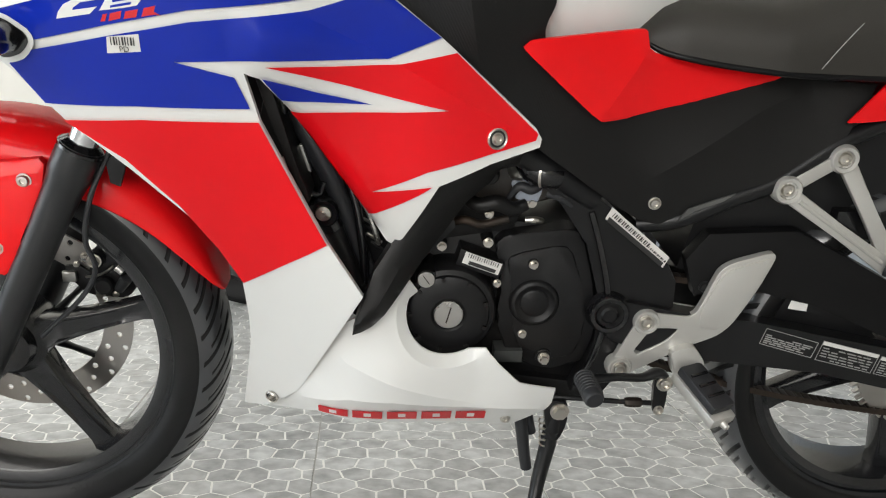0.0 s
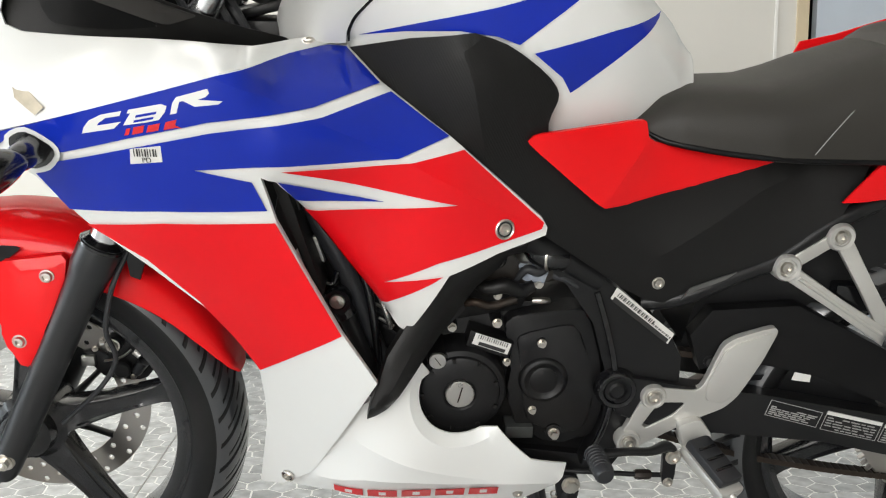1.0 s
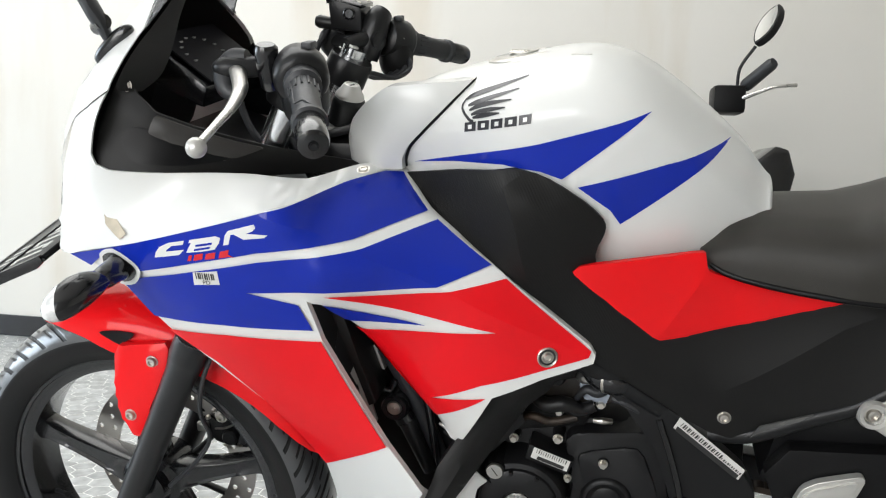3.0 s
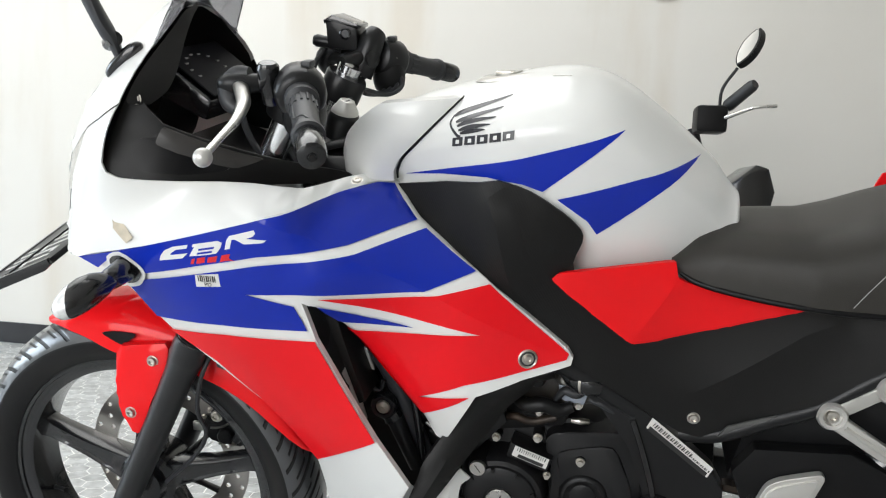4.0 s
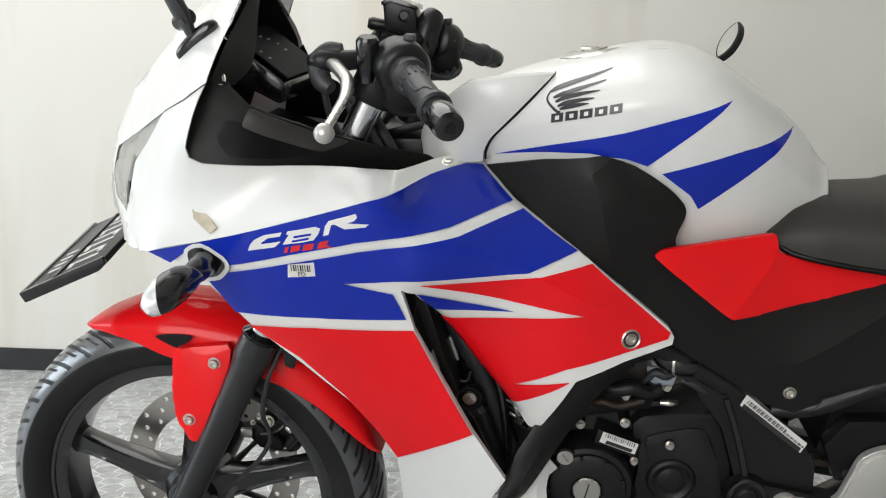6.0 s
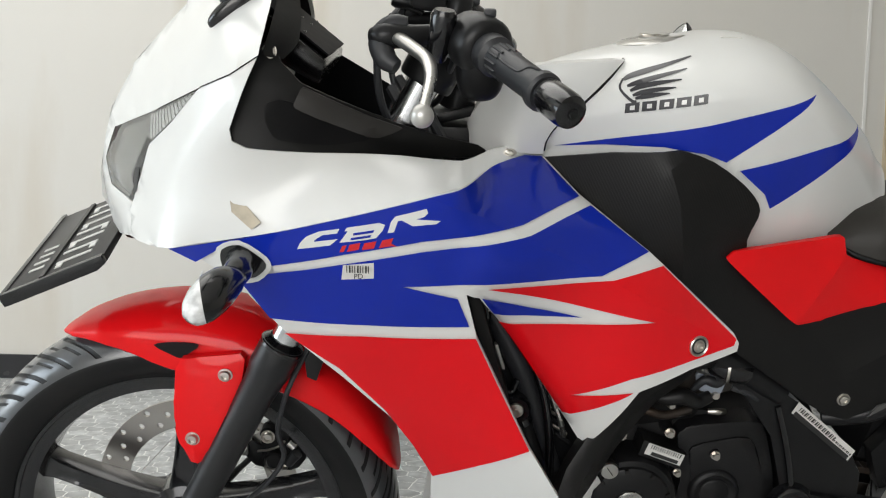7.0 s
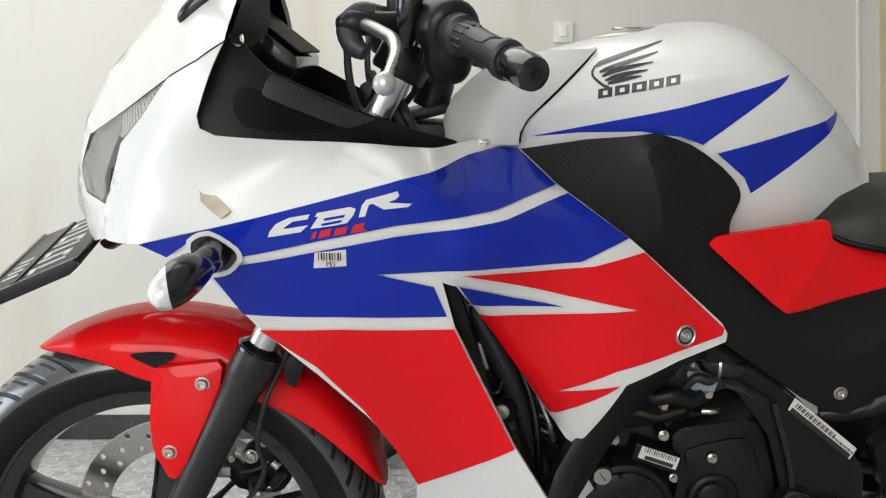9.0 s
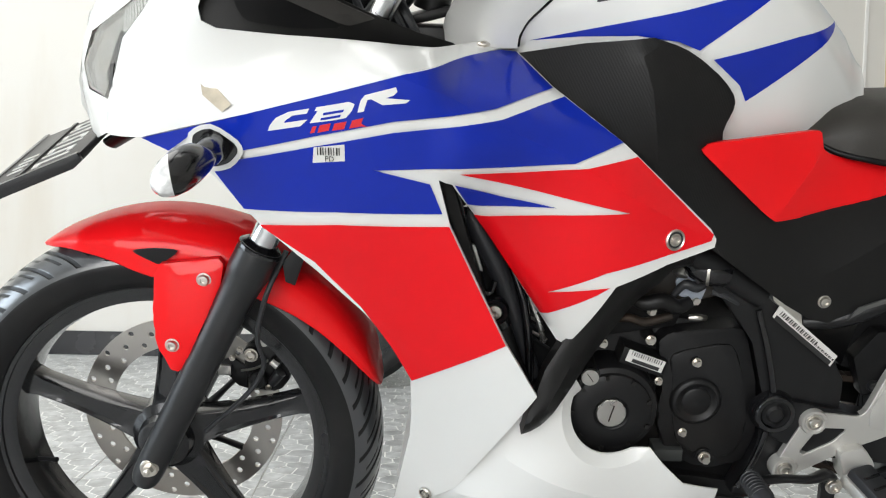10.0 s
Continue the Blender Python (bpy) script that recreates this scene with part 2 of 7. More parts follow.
def tube(points, radius, n=12, smooth=5, flat=1.0, into=None):
    """A round bar along the points; radius: one, or one for each point."""
    line = glide(points, smooth) if smooth and len(points) > 2 else [Vector(q) for q in points]
    rs = radius if isinstance(radius, (list, tuple)) else [radius] * len(points)
    bm = into or bmesh.new()
    rings = []
    up = Vector((0.13, 0.21, 0.97))
    for i, p in enumerate(line):
        d = (line[min(i + 1, len(line) - 1)] - line[max(i - 1, 0)]).normalized()
        a = d.cross(up)
        a = a.normalized() if a.length > 1e-3 else Vector((1, 0, 0))
        b = d.cross(a).normalized()
        u = i / (len(line) - 1) * (len(rs) - 1)
        j = min(int(u), len(rs) - 2) if len(rs) > 1 else 0
        r = rs[j] + (rs[min(j + 1, len(rs) - 1)] - rs[j]) * (u - j)
        rings.append([bm.verts.new(p + (a * math.cos(2 * math.pi * k / n) + b * math.sin(2 * math.pi * k / n) * flat) * r) for k in range(n)])
    for a, b in zip(rings, rings[1:]):
        for k in range(n):
            bm.faces.new((a[k], a[(k + 1) % n], b[(k + 1) % n], b[k]))
    bm.faces.new(rings[0][::-1])
    bm.faces.new(rings[-1])
    return bm


def aim(at, towards):
    """A pose whose -y axis points along towards."""
    return Matrix.Translation(at) @ (-Vector(towards)).to_track_quat("Y", "Z").to_matrix().to_4x4()


def bolt_mesh(r, h, socket=True):
    """A button-head bolt that points along -y, with a hexagon recess."""
    bm = bmesh.new()
    n = 24
    prof = [(r * 1.25, 0.0), (r * 1.25, -h * 0.18), (r, -h * 0.22), (r, -h * 0.6), (r * 0.82, -h * 0.95), (r * 0.5, -h)]
    if socket:
        prof += [(r * 0.46, -h * 0.45), (0, -h * 0.45)]
    else:
        prof += [(0, -h)]
    bm.free()
    return lathe(prof, n)


def hex_bolt_mesh(r, h):
    bm = lathe([(r * 1.35, 0), (r * 1.35, -h * 0.25), (0, -h * 0.25)], 24)
    a = [bm.verts.new((r * math.cos(k * math.pi / 3), -h * 0.2, r * math.sin(k * math.pi / 3))) for k in range(6)]
    b = [bm.verts.new((r * 0.96 * math.cos(k * math.pi / 3), -h, r * 0.96 * math.sin(k * math.pi / 3))) for k in range(6)]
    bm.faces.new(b)
    for k in range(6):
        bm.faces.new((a[k], a[(k + 1) % 6], b[(k + 1) % 6], b[k]))
    return bm


# ---- room ----
WALL_Y = 3.5
PLASTER = pbr("painted_plaster", (0.69, 0.67, 0.625), 0.62, vary=0.035, scale=1.4, bump=0.12, bscale=60, dust=(0.62, 0.595, 0.54))
pn = PLASTER.node_tree
pb = pn.nodes["Principled BSDF"]
was = pb.inputs["Base Color"].links[0].from_socket
pco, pmap, pnoise, prange, pmix = (pn.nodes.new(k) for k in ("ShaderNodeTexCoord", "ShaderNodeMapping", "ShaderNodeTexNoise", "ShaderNodeMapRange", "ShaderNodeMix"))
pmap.inputs["Scale"].default_value = (2.6, 2.6, 0.45)
pnoise.inputs["Scale"].default_value, pnoise.inputs["Detail"].default_value = 1.6, 8
prange.inputs["From Min"].default_value, prange.inputs["From Max"].default_value, prange.inputs["To Max"].default_value = 0.54, 0.74, 0.55
pmix.data_type = "RGBA"
pmix.inputs[7].default_value = (0.56, 0.50, 0.41, 1)
pn.links.new(pco.outputs["Object"], pmap.inputs["Vector"])
pn.links.new(pmap.outputs["Vector"], pnoise.inputs["Vector"])
pn.links.new(pnoise.outputs["Fac"], prange.inputs["Value"])
pn.links.new(prange.outputs["Result"], pmix.inputs[0])
pn.links.new(was, pmix.inputs[6])
pn.links.new(pmix.outputs[2], pb.inputs["Base Color"])
SKIRT = pbr("black_skirting_tile", (0.022, 0.022, 0.024), 0.25, vary=0.2)
CEIL = pbr("white_ceiling", (0.75, 0.74, 0.71), 0.8, vary=0.03)
CREAM = pbr("cream_door_frame", (0.62, 0.52, 0.36), 0.5, vary=0.06)
PALEBLUE = pbr("pale_blue_door", (0.52, 0.58, 0.66), 0.45, vary=0.04)
STUCCO = pbr("yard_paving", (0.16, 0.155, 0.145), 0.8, vary=0.15, scale=1.0)


def structure(name, bm, material, label, parent=None, category=""):
    ob = part(name, bm, material, parent, "")
    return tagged(ob, label, category or name.split("_")[0], kind="structure")


structure("wall_north", box(-6.0, 1.80, WALL_Y, WALL_Y + 0.15, 0, 3.2), PLASTER, "cream painted plaster wall, slightly stained", category="wall")
structure("wall_north_end", box(3.0, 4.2, WALL_Y, WALL_Y + 0.15, 0, 3.2), PLASTER, "cream painted plaster wall beyond the door", category="wall")
structure("wall_lintel", box(1.80, 3.0, WALL_Y, WALL_Y + 0.15, 2.2, 3.2), PLASTER, "plaster wall over the door", category="wall")
structure("wall_west_back", box(-6.15, -6.0, 2.1, WALL_Y + 0.15, 0, 3.2), PLASTER, "plain plaster side wall", category="wall")
structure("wall_west_front", box(-6.15, -6.0, -3.2, -1.3, 0, 3.2), PLASTER, "plain plaster side wall", category="wall")
structure("wall_west_sill", box(-6.15, -6.0, -1.3, 2.1, 0, 0.3), PLASTER, "low wall under the side opening", category="wall")
structure("wall_west_lintel", box(-6.15, -6.0, -1.3, 2.1, 2.5, 3.2), PLASTER, "plaster over the side opening", category="wall")
structure("wall_east", box(4.2, 4.35, -3.2, WALL_Y + 0.15, 0, 3.2), PLASTER, "plain plaster side wall", category="wall")
structure("wall_south_west", box(-6.15, -3.7, -3.35, -3.2, 0, 3.2), PLASTER, "plain wall beside the open gate", category="wall")
structure("wall_south_east", box(0.1, 4.35, -3.35, -3.2, 0, 3.2), PLASTER, "plain wall beside the open gate", category="wall")
bm = bmesh.new()
for x0, x1, y0, y1 in ((-6.15, -3.1, -3.35, WALL_Y + 0.15), (0.2, 4.35, -3.35, WALL_Y + 0.15), (-3.1, 0.2, -3.35, 0.8), (-3.1, 0.2, 3.2, WALL_Y + 0.15)):
    b = box(x0, x1, y0, y1, 3.2, 3.3)
    me = bpy.data.meshes.new("slab")
    b.to_mesh(me)
    b.free()
    bm.from_mesh(me)
structure("ceiling", bm, CEIL, "plain white ceiling with an added opening for the overhead fill", category="ceiling")
# opaque panel out of view, added to keep the sun out of the opening
structure("roof_panel", box(-3.2, 0.3, 0.7, 3.3, 3.31, 3.33), CEIL, "unseen white panel added over the ceiling opening to block the sun", category="roof")
structure("ground", box(-40, 40, -40, 40, -0.25, -0.03), STUCCO, "paved yard outside the open gate", category="ground")
structure("skirting_back", box(-6.0, 1.79, WALL_Y - 0.012, WALL_Y - 0.001, 0.0, 0.095), SKIRT, "black glazed skirting tiles along the wall", category="skirting")
structure("trim", box(1.705, 1.717, WALL_Y - 0.006, WALL_Y + 0.002, 0.0, 3.2), pbr("white_joint_strip", (0.8, 0.79, 0.76), 0.5), "thin white joint strip on the wall", category="trim")
structure("door_frame", box(1.80, 1.85, WALL_Y - 0.01, WALL_Y + 0.14, 0, 2.2), CREAM, "cream painted wooden door frame", category="door frame")
structure("door_1", box(1.895, 2.98, WALL_Y + 0.01, WALL_Y + 0.05, 0.01, 2.19), PALEBLUE, "pale blue painted door panel", category="door")
# black board added behind the doorway in place of the gap's shade
structure("door_recess", box(1.8, 3.0, WALL_Y + 0.16, WALL_Y + 0.2, 0, 2.2), DARK, "black board behind the door, standing in for the dark gap", category="wall")

# light switch on the wall
switch = thing("light_switch", pose(0.478, WALL_Y - 0.002, 1.650), "white plastic light switch with rocker on the wall", "light switch")
part("plate", box(-0.04, 0.04, -0.009, 0.0, -0.045, 0.045, 0.003), pbr("switch_plastic", (0.74, 0.73, 0.68), 0.35), switch)
part("rocker", box(-0.018, 0.014, -0.015, -0.009, -0.02, 0.025, 0.002), pbr("switch_rocker", (0.80, 0.79, 0.75), 0.3), switch, "raised rocker")

BIKE = pose(-0.486, 1.344, 0, 14.5, 0, -2.3)
bike = thing("motorcycle", BIKE, "white, red and blue sports motorcycle leaning on its side stand", "motorcycle")

# ---- wheels ----
def along(x, table):
    xs, ys = [a for a, _ in table], [b for _, b in table]
    return float(np.interp(x, xs, ys))


HUB_F, HUB_R = (-0.001, 0.0, 0.309), (1.303, 0.0, 0.312)


def tyre_mesh(rim_r, out_r, half, pitch, steps=15, tread=44):
    """A tyre about the y axis; slanting grooves run from the middle of its tread to the shoulders."""
    bm = bmesh.new()
    side_r = rim_r + (out_r - rim_r) * 0.46
    edge = math.radians(80)
    prof = [(rim_r - 0.012, -half * 0.62), (rim_r, -half * 0.70), (rim_r + 0.004, -half * 0.80), (rim_r + 0.0065, -half * 0.82), (rim_r + 0.010, -half * 0.88), (side_r - 0.010, -half * 0.985), (side_r, -half)]
    flank = len(prof)
    for k in range(tread + 1):
        a = (-1 + 2 * k / tread) * edge
        prof.append((side_r + 0.003 + (out_r - side_r - 0.003) * (math.cos(a) - math.cos(edge)) / (1 - math.cos(edge)), half * math.sin(a) / math.sin(edge)))
    prof += [(r, -y) for r, y in reprof(prof[:flank])]
    n = pitch * steps
    rings = []
    for i, (r, y) in enumerate(prof):
        s = y / half
        on = flank + 1 <= i < len(prof) - flank - 1
        ring = []
        for k in range(n):
            q = (k + (steps // 2 if s > 0 else 0)) % steps
            cut = 0.0
            if on and 0.10 < abs(s) < 0.93 and q < 2:
                cut = 1.0
            elif on and (0.20 < abs(s) < 0.48 and q == 9 or 0.52 < abs(s) < 0.80 and q == 6):
                cut = 0.5
            th = 2 * math.pi * k / n - 0.22 * abs(s) ** 1.4
            rr = r - 0.0020 * cut
            ring.append((bm.verts.new((rr * math.cos(th), y, rr * math.sin(th))), on and not cut))
        rings.append(ring)
    for a, b in zip(rings, rings[1:]):
        for k in range(n):
            q = (a[k], a[(k + 1) % n], b[(k + 1) % n], b[k])
            fc = bm.faces.new([v for v, _ in q])
            fc.material_index = 1 if all(t for _, t in q) else 0
    return bm


def reprof(p):
    return list(reversed(p))


def rim_mesh(open_r, lip_r, half):
    """The barrel of a cast wheel with rolled lips."""
    p = [(open_r, -half * 0.80), (open_r + 0.010, -half * 0.93), (open_r + 0.022, -half * 0.95), (lip_r - 0.006, -half * 1.02), (lip_r, -half * 1.05), (lip_r + 0.002, -half),
         (lip_r - 0.010, -half * 0.88), (open_r + 0.012, -half * 0.5), (open_r + 0.010, half * 0.5), (lip_r - 0.010, half * 0.88), (lip_r + 0.002, half), (lip_r, half * 1.05),
         (lip_r - 0.006, half * 1.02), (open_r + 0.022, half * 0.95), (open_r + 0.010, half * 0.93), (open_r, half * 0.80), (open_r - 0.004, 0.3 * half), (open_r - 0.004, -0.3 * half)]
    return lathe(p, 120, closed=True)


def spoke_mesh(r0, r1, w0, w1, d0, d1):
    """One cast spoke along +x: broad at the hub, waisted, flared at the rim, with a sunk face between two ribs."""
    bm = bmesh.new()
    st = []
    for k in range(15):
        u = k / 14
        r = r0 + (r1 - r0) * u
        w = w0 + (w1 - w0) * u - 0.006 * math.sin(math.pi * u) + 0.012 * max(0, (u - 0.86) / 0.14) ** 2
        d = d0 + (d1 - d0) * u
        rib = min(0.005, w * 0.25)
        sunk = 0.004 * math.sin(math.pi * min(1, u * 1.1)) if u < 0.9 else 0
        ring = [(-w, -d * 0.72), (-w + 0.002, -d), (-w + rib, -d), (-w + rib + 0.003, -d + sunk), (w - rib - 0.003, -d + sunk), (w - rib, -d), (w - 0.002, -d), (w, -d * 0.72),
                (w * 0.9, d * 0.72), (w * 0.7, d), (-w * 0.7, d), (-w * 0.9, d * 0.72)]
        st.append([bm.verts.new((r, y, z)) for z, y in ring])
    for a, b in zip(st, st[1:]):
        for k in range(12):
            bm.faces.new((a[k], a[(k + 1) % 12], b[(k + 1) % 12], b[k]))
    bm.faces.new(st[0][::-1])
    bm.faces.new(st[-1])
    return bm


def disc_mesh(r0, r1, y, holes, thick=0.004):
    """A drilled brake disc: quads with round holes, about the y axis."""
    bm = bmesh.new()
    n = 120
    rows = 4
    rng = [r0 + (r1 - r0) * k / rows for k in range(rows + 1)]
    from mathutils.geometry import delaunay_2d_cdt
    pts, edges, loops = [], [], []

    def ring(cx, cz, r, m):
        s = len(pts)
        for k in range(m):
            pts.append(Vector((cx + r * math.cos(2 * math.pi * k / m), cz + r * math.sin(2 * math.pi * k / m))))
        edges.extend((s + k, s + (k + 1) % m) for k in range(m))
    ring(0, 0, r1, n)
    ring(0, 0, r0, n)
    for rr, a, hr in holes:
        ring(rr * math.cos(a), rr * math.sin(a), hr, 12)
    v, _, fs, _, _, _ = delaunay_2d_cdt(pts, edges, [], 0, 1e-7)
    keep = []
    for f in fs:
        c = sum((v[i] for i in f), Vector((0, 0))) / 3
        if not r0 < c.length < r1:
            continue
        if any((c.x - rr * math.cos(a)) ** 2 + (c.y - rr * math.sin(a)) ** 2 < (hr * 0.98) ** 2 for rr, a, hr in holes):
            continue
        keep.append(f)
    cnt = {}
    for f in keep:
        for i in range(3):
            key = tuple(sorted((f[i], f[(i + 1) % 3])))
            cnt[key] = cnt.get(key, 0) + 1
    a = [bm.verts.new((p.x, y - thick / 2, p.y)) for p in v]
    b = [bm.verts.new((p.x, y + thick / 2, p.y)) for p in v]
    for f in keep:
        bm.faces.new([a[i] for i in f])
        bm.faces.new([b[i] for i in reversed(f)])
    for (i, j), c in cnt.items():
        if c == 1:
            bm.faces.new((a[i], a[j], b[j], b[i]))
    loose = [q for q in bm.verts if not q.link_faces]
    bmesh.ops.delete(bm, geom=loose, context="VERTS")
    return bm


def wheel(name, hub, half, out_r, phase, pitch):
    w = new(name)
    w.parent = bike
    w.location = hub
    w.empty_display_size = 0.05
    tyre = part("tyre", tyre_mesh(0.231, out_r, half + 0.010, pitch), RUBBER, w, "grooved black road tyre", sharp=30)
    tyre.data.materials.append(TREAD)
    part("rim", rim_mesh(0.211, 0.234, half * 0.86), WHEEL, w, "black cast rim", sharp=30)
    part("hub", lathe([(0.0, -0.050), (0.030, -0.050), (0.036, -0.046), (0.040, -0.030), (0.052, -0.022), (0.052, 0.03), (0.045, 0.05), (0.0, 0.05)], 40), WHEEL, w, "black hub")
    first = None
    for k in range(5):
        turn = Matrix.Rotation(-radians(phase + 72 * k), 4, "Y")
        if first is None:
            first = part("spoke", spoke_mesh(0.036, 0.218, 0.026, 0.016, 0.024, 0.017), WHEEL, w, at=turn)
        else:
            again(first, "spoke", w, turn)
    return w


front = wheel("front_wheel", HUB_F, 0.050, 0.308, 15, 42)
holes = [(0.142 - 0.0125 * (k % 3), 2 * math.pi * (k + 0.25 * (k % 3)) / 54, 0.0044) for k in range(54)]
part("brake_disc", disc_mesh(0.106, 0.150, 0.055, holes), DISC, front, "drilled steel brake disc")
for k in range(5):
    a = radians(20 + 72 * k)
    p0 = Vector((0.045 * math.cos(a), 0.052, 0.045 * math.sin(a)))
    p1 = Vector((0.107 * math.cos(a + 0.25), 0.061, 0.107 * math.sin(a + 0.25)))
    part("disc_carrier", tube([p0, (p0 + p1) / 2, p1], [0.014, 0.009, 0.010], 10, flat=0.5), DARK, front)
part("valve", tube([(-0.206, -0.004, -0.055), (-0.186, -0.012, -0.050), (-0.166, -0.022, -0.045)], [0.004, 0.0035, 0.004], 8), DARK, front)

rear = wheel("rear_wheel", HUB_R, 0.064, 0.299, 61, 36)
cog = []
for k in range(44):
    for s, r in ((0, 0.082), (0.3, 0.082), (0.42, 0.092), (0.58, 0.092), (0.7, 0.082)):
        a = 2 * math.pi * (k + s) / 44
        cog.append((r * math.cos(a), r * math.sin(a)))
part("sprocket", prism(cog, -0.062, -0.055), DISC, rear, "steel rear sprocket")

# ---- fork, front mudguard ----
fork_lo, fork_hi = Vector((-0.008, -0.1, 0.292)), Vector((0.160, -0.1, 0.623))
fdir = (fork_hi - fork_lo).normalized()
for s in (1, -1):
    lo, hi = Vector((fork_lo.x, s * fork_lo.y, fork_lo.z)), Vector((fork_hi.x, s * fork_hi.y, fork_hi.z))
    leg = part("fork_leg", tube([lo - fdir * 0.012, lo, lo.lerp(hi, 0.12), lo.lerp(hi, 0.70), lo.lerp(hi, 0.84), lo.lerp(hi, 0.90), hi - fdir * 0.012, hi], [0.015, 0.0195, 0.0205, 0.0225, 0.0245, 0.028, 0.028, 0.027], 28, smooth=3), FORK, bike, "satin black fork leg")
    part("dust_seal", tube([hi - fdir * 0.006, hi - fdir * 0.002, hi + fdir * 0.006], [0.0285, 0.0285, 0.020], 24, smooth=0), GLOSSY, leg)
    part("fork_tube", tube([hi, hi + fdir * 0.42], 0.0185, 20), CHROME, bike, "chromed fork tube")
    axle = Matrix.Translation((0.003, s * 0.117, 0.314)) @ Matrix.Rotation(math.pi if s > 0 else 0, 4, "Z")
    part("axle_washer", lathe([(0.0, -0.003), (0.0115, -0.003), (0.0125, -0.002), (0.0125, 0.004)], 32, axle), STEEL, leg, "bright axle washer")
    part("axle_nut", hex_bolt_mesh(0.0078, 0.010), STEEL, leg, "bright axle nut", at=axle @ Matrix.Translation((0, -0.003, 0)))
    part("axle_end", lathe([(0, -0.016), (0.003, -0.0155), (0.005, -0.0135), (0.0055, -0.009)], 20), STEEL, leg, "rounded axle end", at=axle)


def mudguard_mesh():
    """Front mudguard: an arc round the tyre with creased sides and a pointed nose."""
    bm = bmesh.new()
    edge = [(16.3, .317), (22, .313), (30, .306), (40, .296), (56, .280), (75, .268), (87, .263), (93, .272), (106, .303), (112, .315), (117.5, .320)]
    crest = [(16.3, .320), (30, .334), (50, .340), (70, .341), (88, .3375), (98, .333), (107, .328), (113, .3255), (117.5, .322)]
    width = [(16.3, .022), (20, .044), (25, .060), (32, .071), (60, .079), (90, .080), (105, .068), (113, .048), (117.5, .018)]
    rows = []
    for k in range(81):
        deg = 117.5 - 101.2 * k / 80
        a = radians(deg)
        rc, re, w = (along(deg, t) for t in (crest, edge, width))
        row = []
        for j in range(25):
            v = -1 + j / 12
            q = abs(v)
            f = q * math.pi / 2
            r = re + (rc - re) * math.cos(f) ** 0.62
            y = w * math.sin(f) ** 0.86
            row.append(Vector((r * math.cos(a), math.copysign(y, v), r * math.sin(a))))
        rows.append(row)
    n, m = len(rows), len(rows[0])
    top = [[bm.verts.new(p + Vector(HUB_F)) for p in row] for row in rows]
    low = [[bm.verts.new(Vector((p.x * 0.99, p.y * 0.965, p.z * 0.99)) + Vector(HUB_F)) for p in row] for row in rows]
    for grid in (top, low):
        for a, b in zip(grid, grid[1:]):
            for j in range(m - 1):
                bm.faces.new((a[j], a[j + 1], b[j + 1], b[j]))
    for g in range(n - 1):
        for j in (0, m - 1):
            bm.faces.new((top[g][j], top[g + 1][j], low[g + 1][j], low[g][j]))
    for g in (0, n - 1):
        for j in range(m - 1):
            bm.faces.new((top[g][j], top[g][j + 1], low[g][j + 1], low[g][j]))
    return bm


guard = part("front_mudguard", mudguard_mesh(), RED_PAINT, bike, "glossy red front mudguard", sharp=26)
MUDLEG = skin([(.025, -.098, .59), (.11, -.098, .60), (.05, -.108, .452), (.02, -.106, .50), (.087, -.112, .53)])
mudleg_outline = [(0.022, 0.580), (0.030, 0.594), (0.104, 0.603), (0.110, 0.596), (0.107, 0.572), (0.087, 0.525), (0.054, 0.456), (0.046, 0.450), (0.037, 0.452), (0.021, 0.488), (0.019, 0.527)]
bracket = part("mudguard_bracket", drape(mudleg_outline, MUDLEG, 0.012, step=0.012, hem=0.003), RED_PAINT, bike, "red bracket bolted to the fork")
for bx, bz in ((.0865, .577), (.0425, .489)):
    part("bolt", bolt_mesh(0.0075, 0.006), STEEL, bracket, at=pose(bx, MUDLEG(bx, bz), bz))
part("mudguard_vent", drape(rounded([(-0.013, 0.607), (0.02, 0.611), (0.054, 0.609), (0.028, 0.590), (0.022, 0.590)], r=0.3), skin([(-.013, -.0825, .607), (.054, -.0825, .609), (.026, -.085, .588), (.02, -.083, .611)]), 0.0012, step=0.01), RECESS, guard, "dark triangular vent")

# ---- fairing ----
def crease(f, line, height, near, far, fade):
    """The surface f with a sharp fold along a line of (x, z): raised there, falling off over near on one side and far on the other."""
    pts = [Vector(p) for p in line]
    lens = [(b - a).length for a, b in zip(pts, pts[1:])]
    total = sum(lens)

    def g(x, z):
        p = Vector((x, z))
        best = None
        run = 0.0
        for a, b, ln in zip(pts, pts[1:], lens):
            d = b - a
            u = min(max((p - a).dot(d) / (ln * ln), 0), 1)
            off = p - (a + d * u)
            dist = off.length
            if best is None or dist < best[0]:
                best = (dist, d.x * off.y - d.y * off.x, (run + u * ln) / total)
            run += ln
        dist, turn, along_u = best
        w = near if turn > 0 else far
        return f(x, z) - height * max(0.0, 1 - dist / w) ** 2 * fade(along_u)
    return g


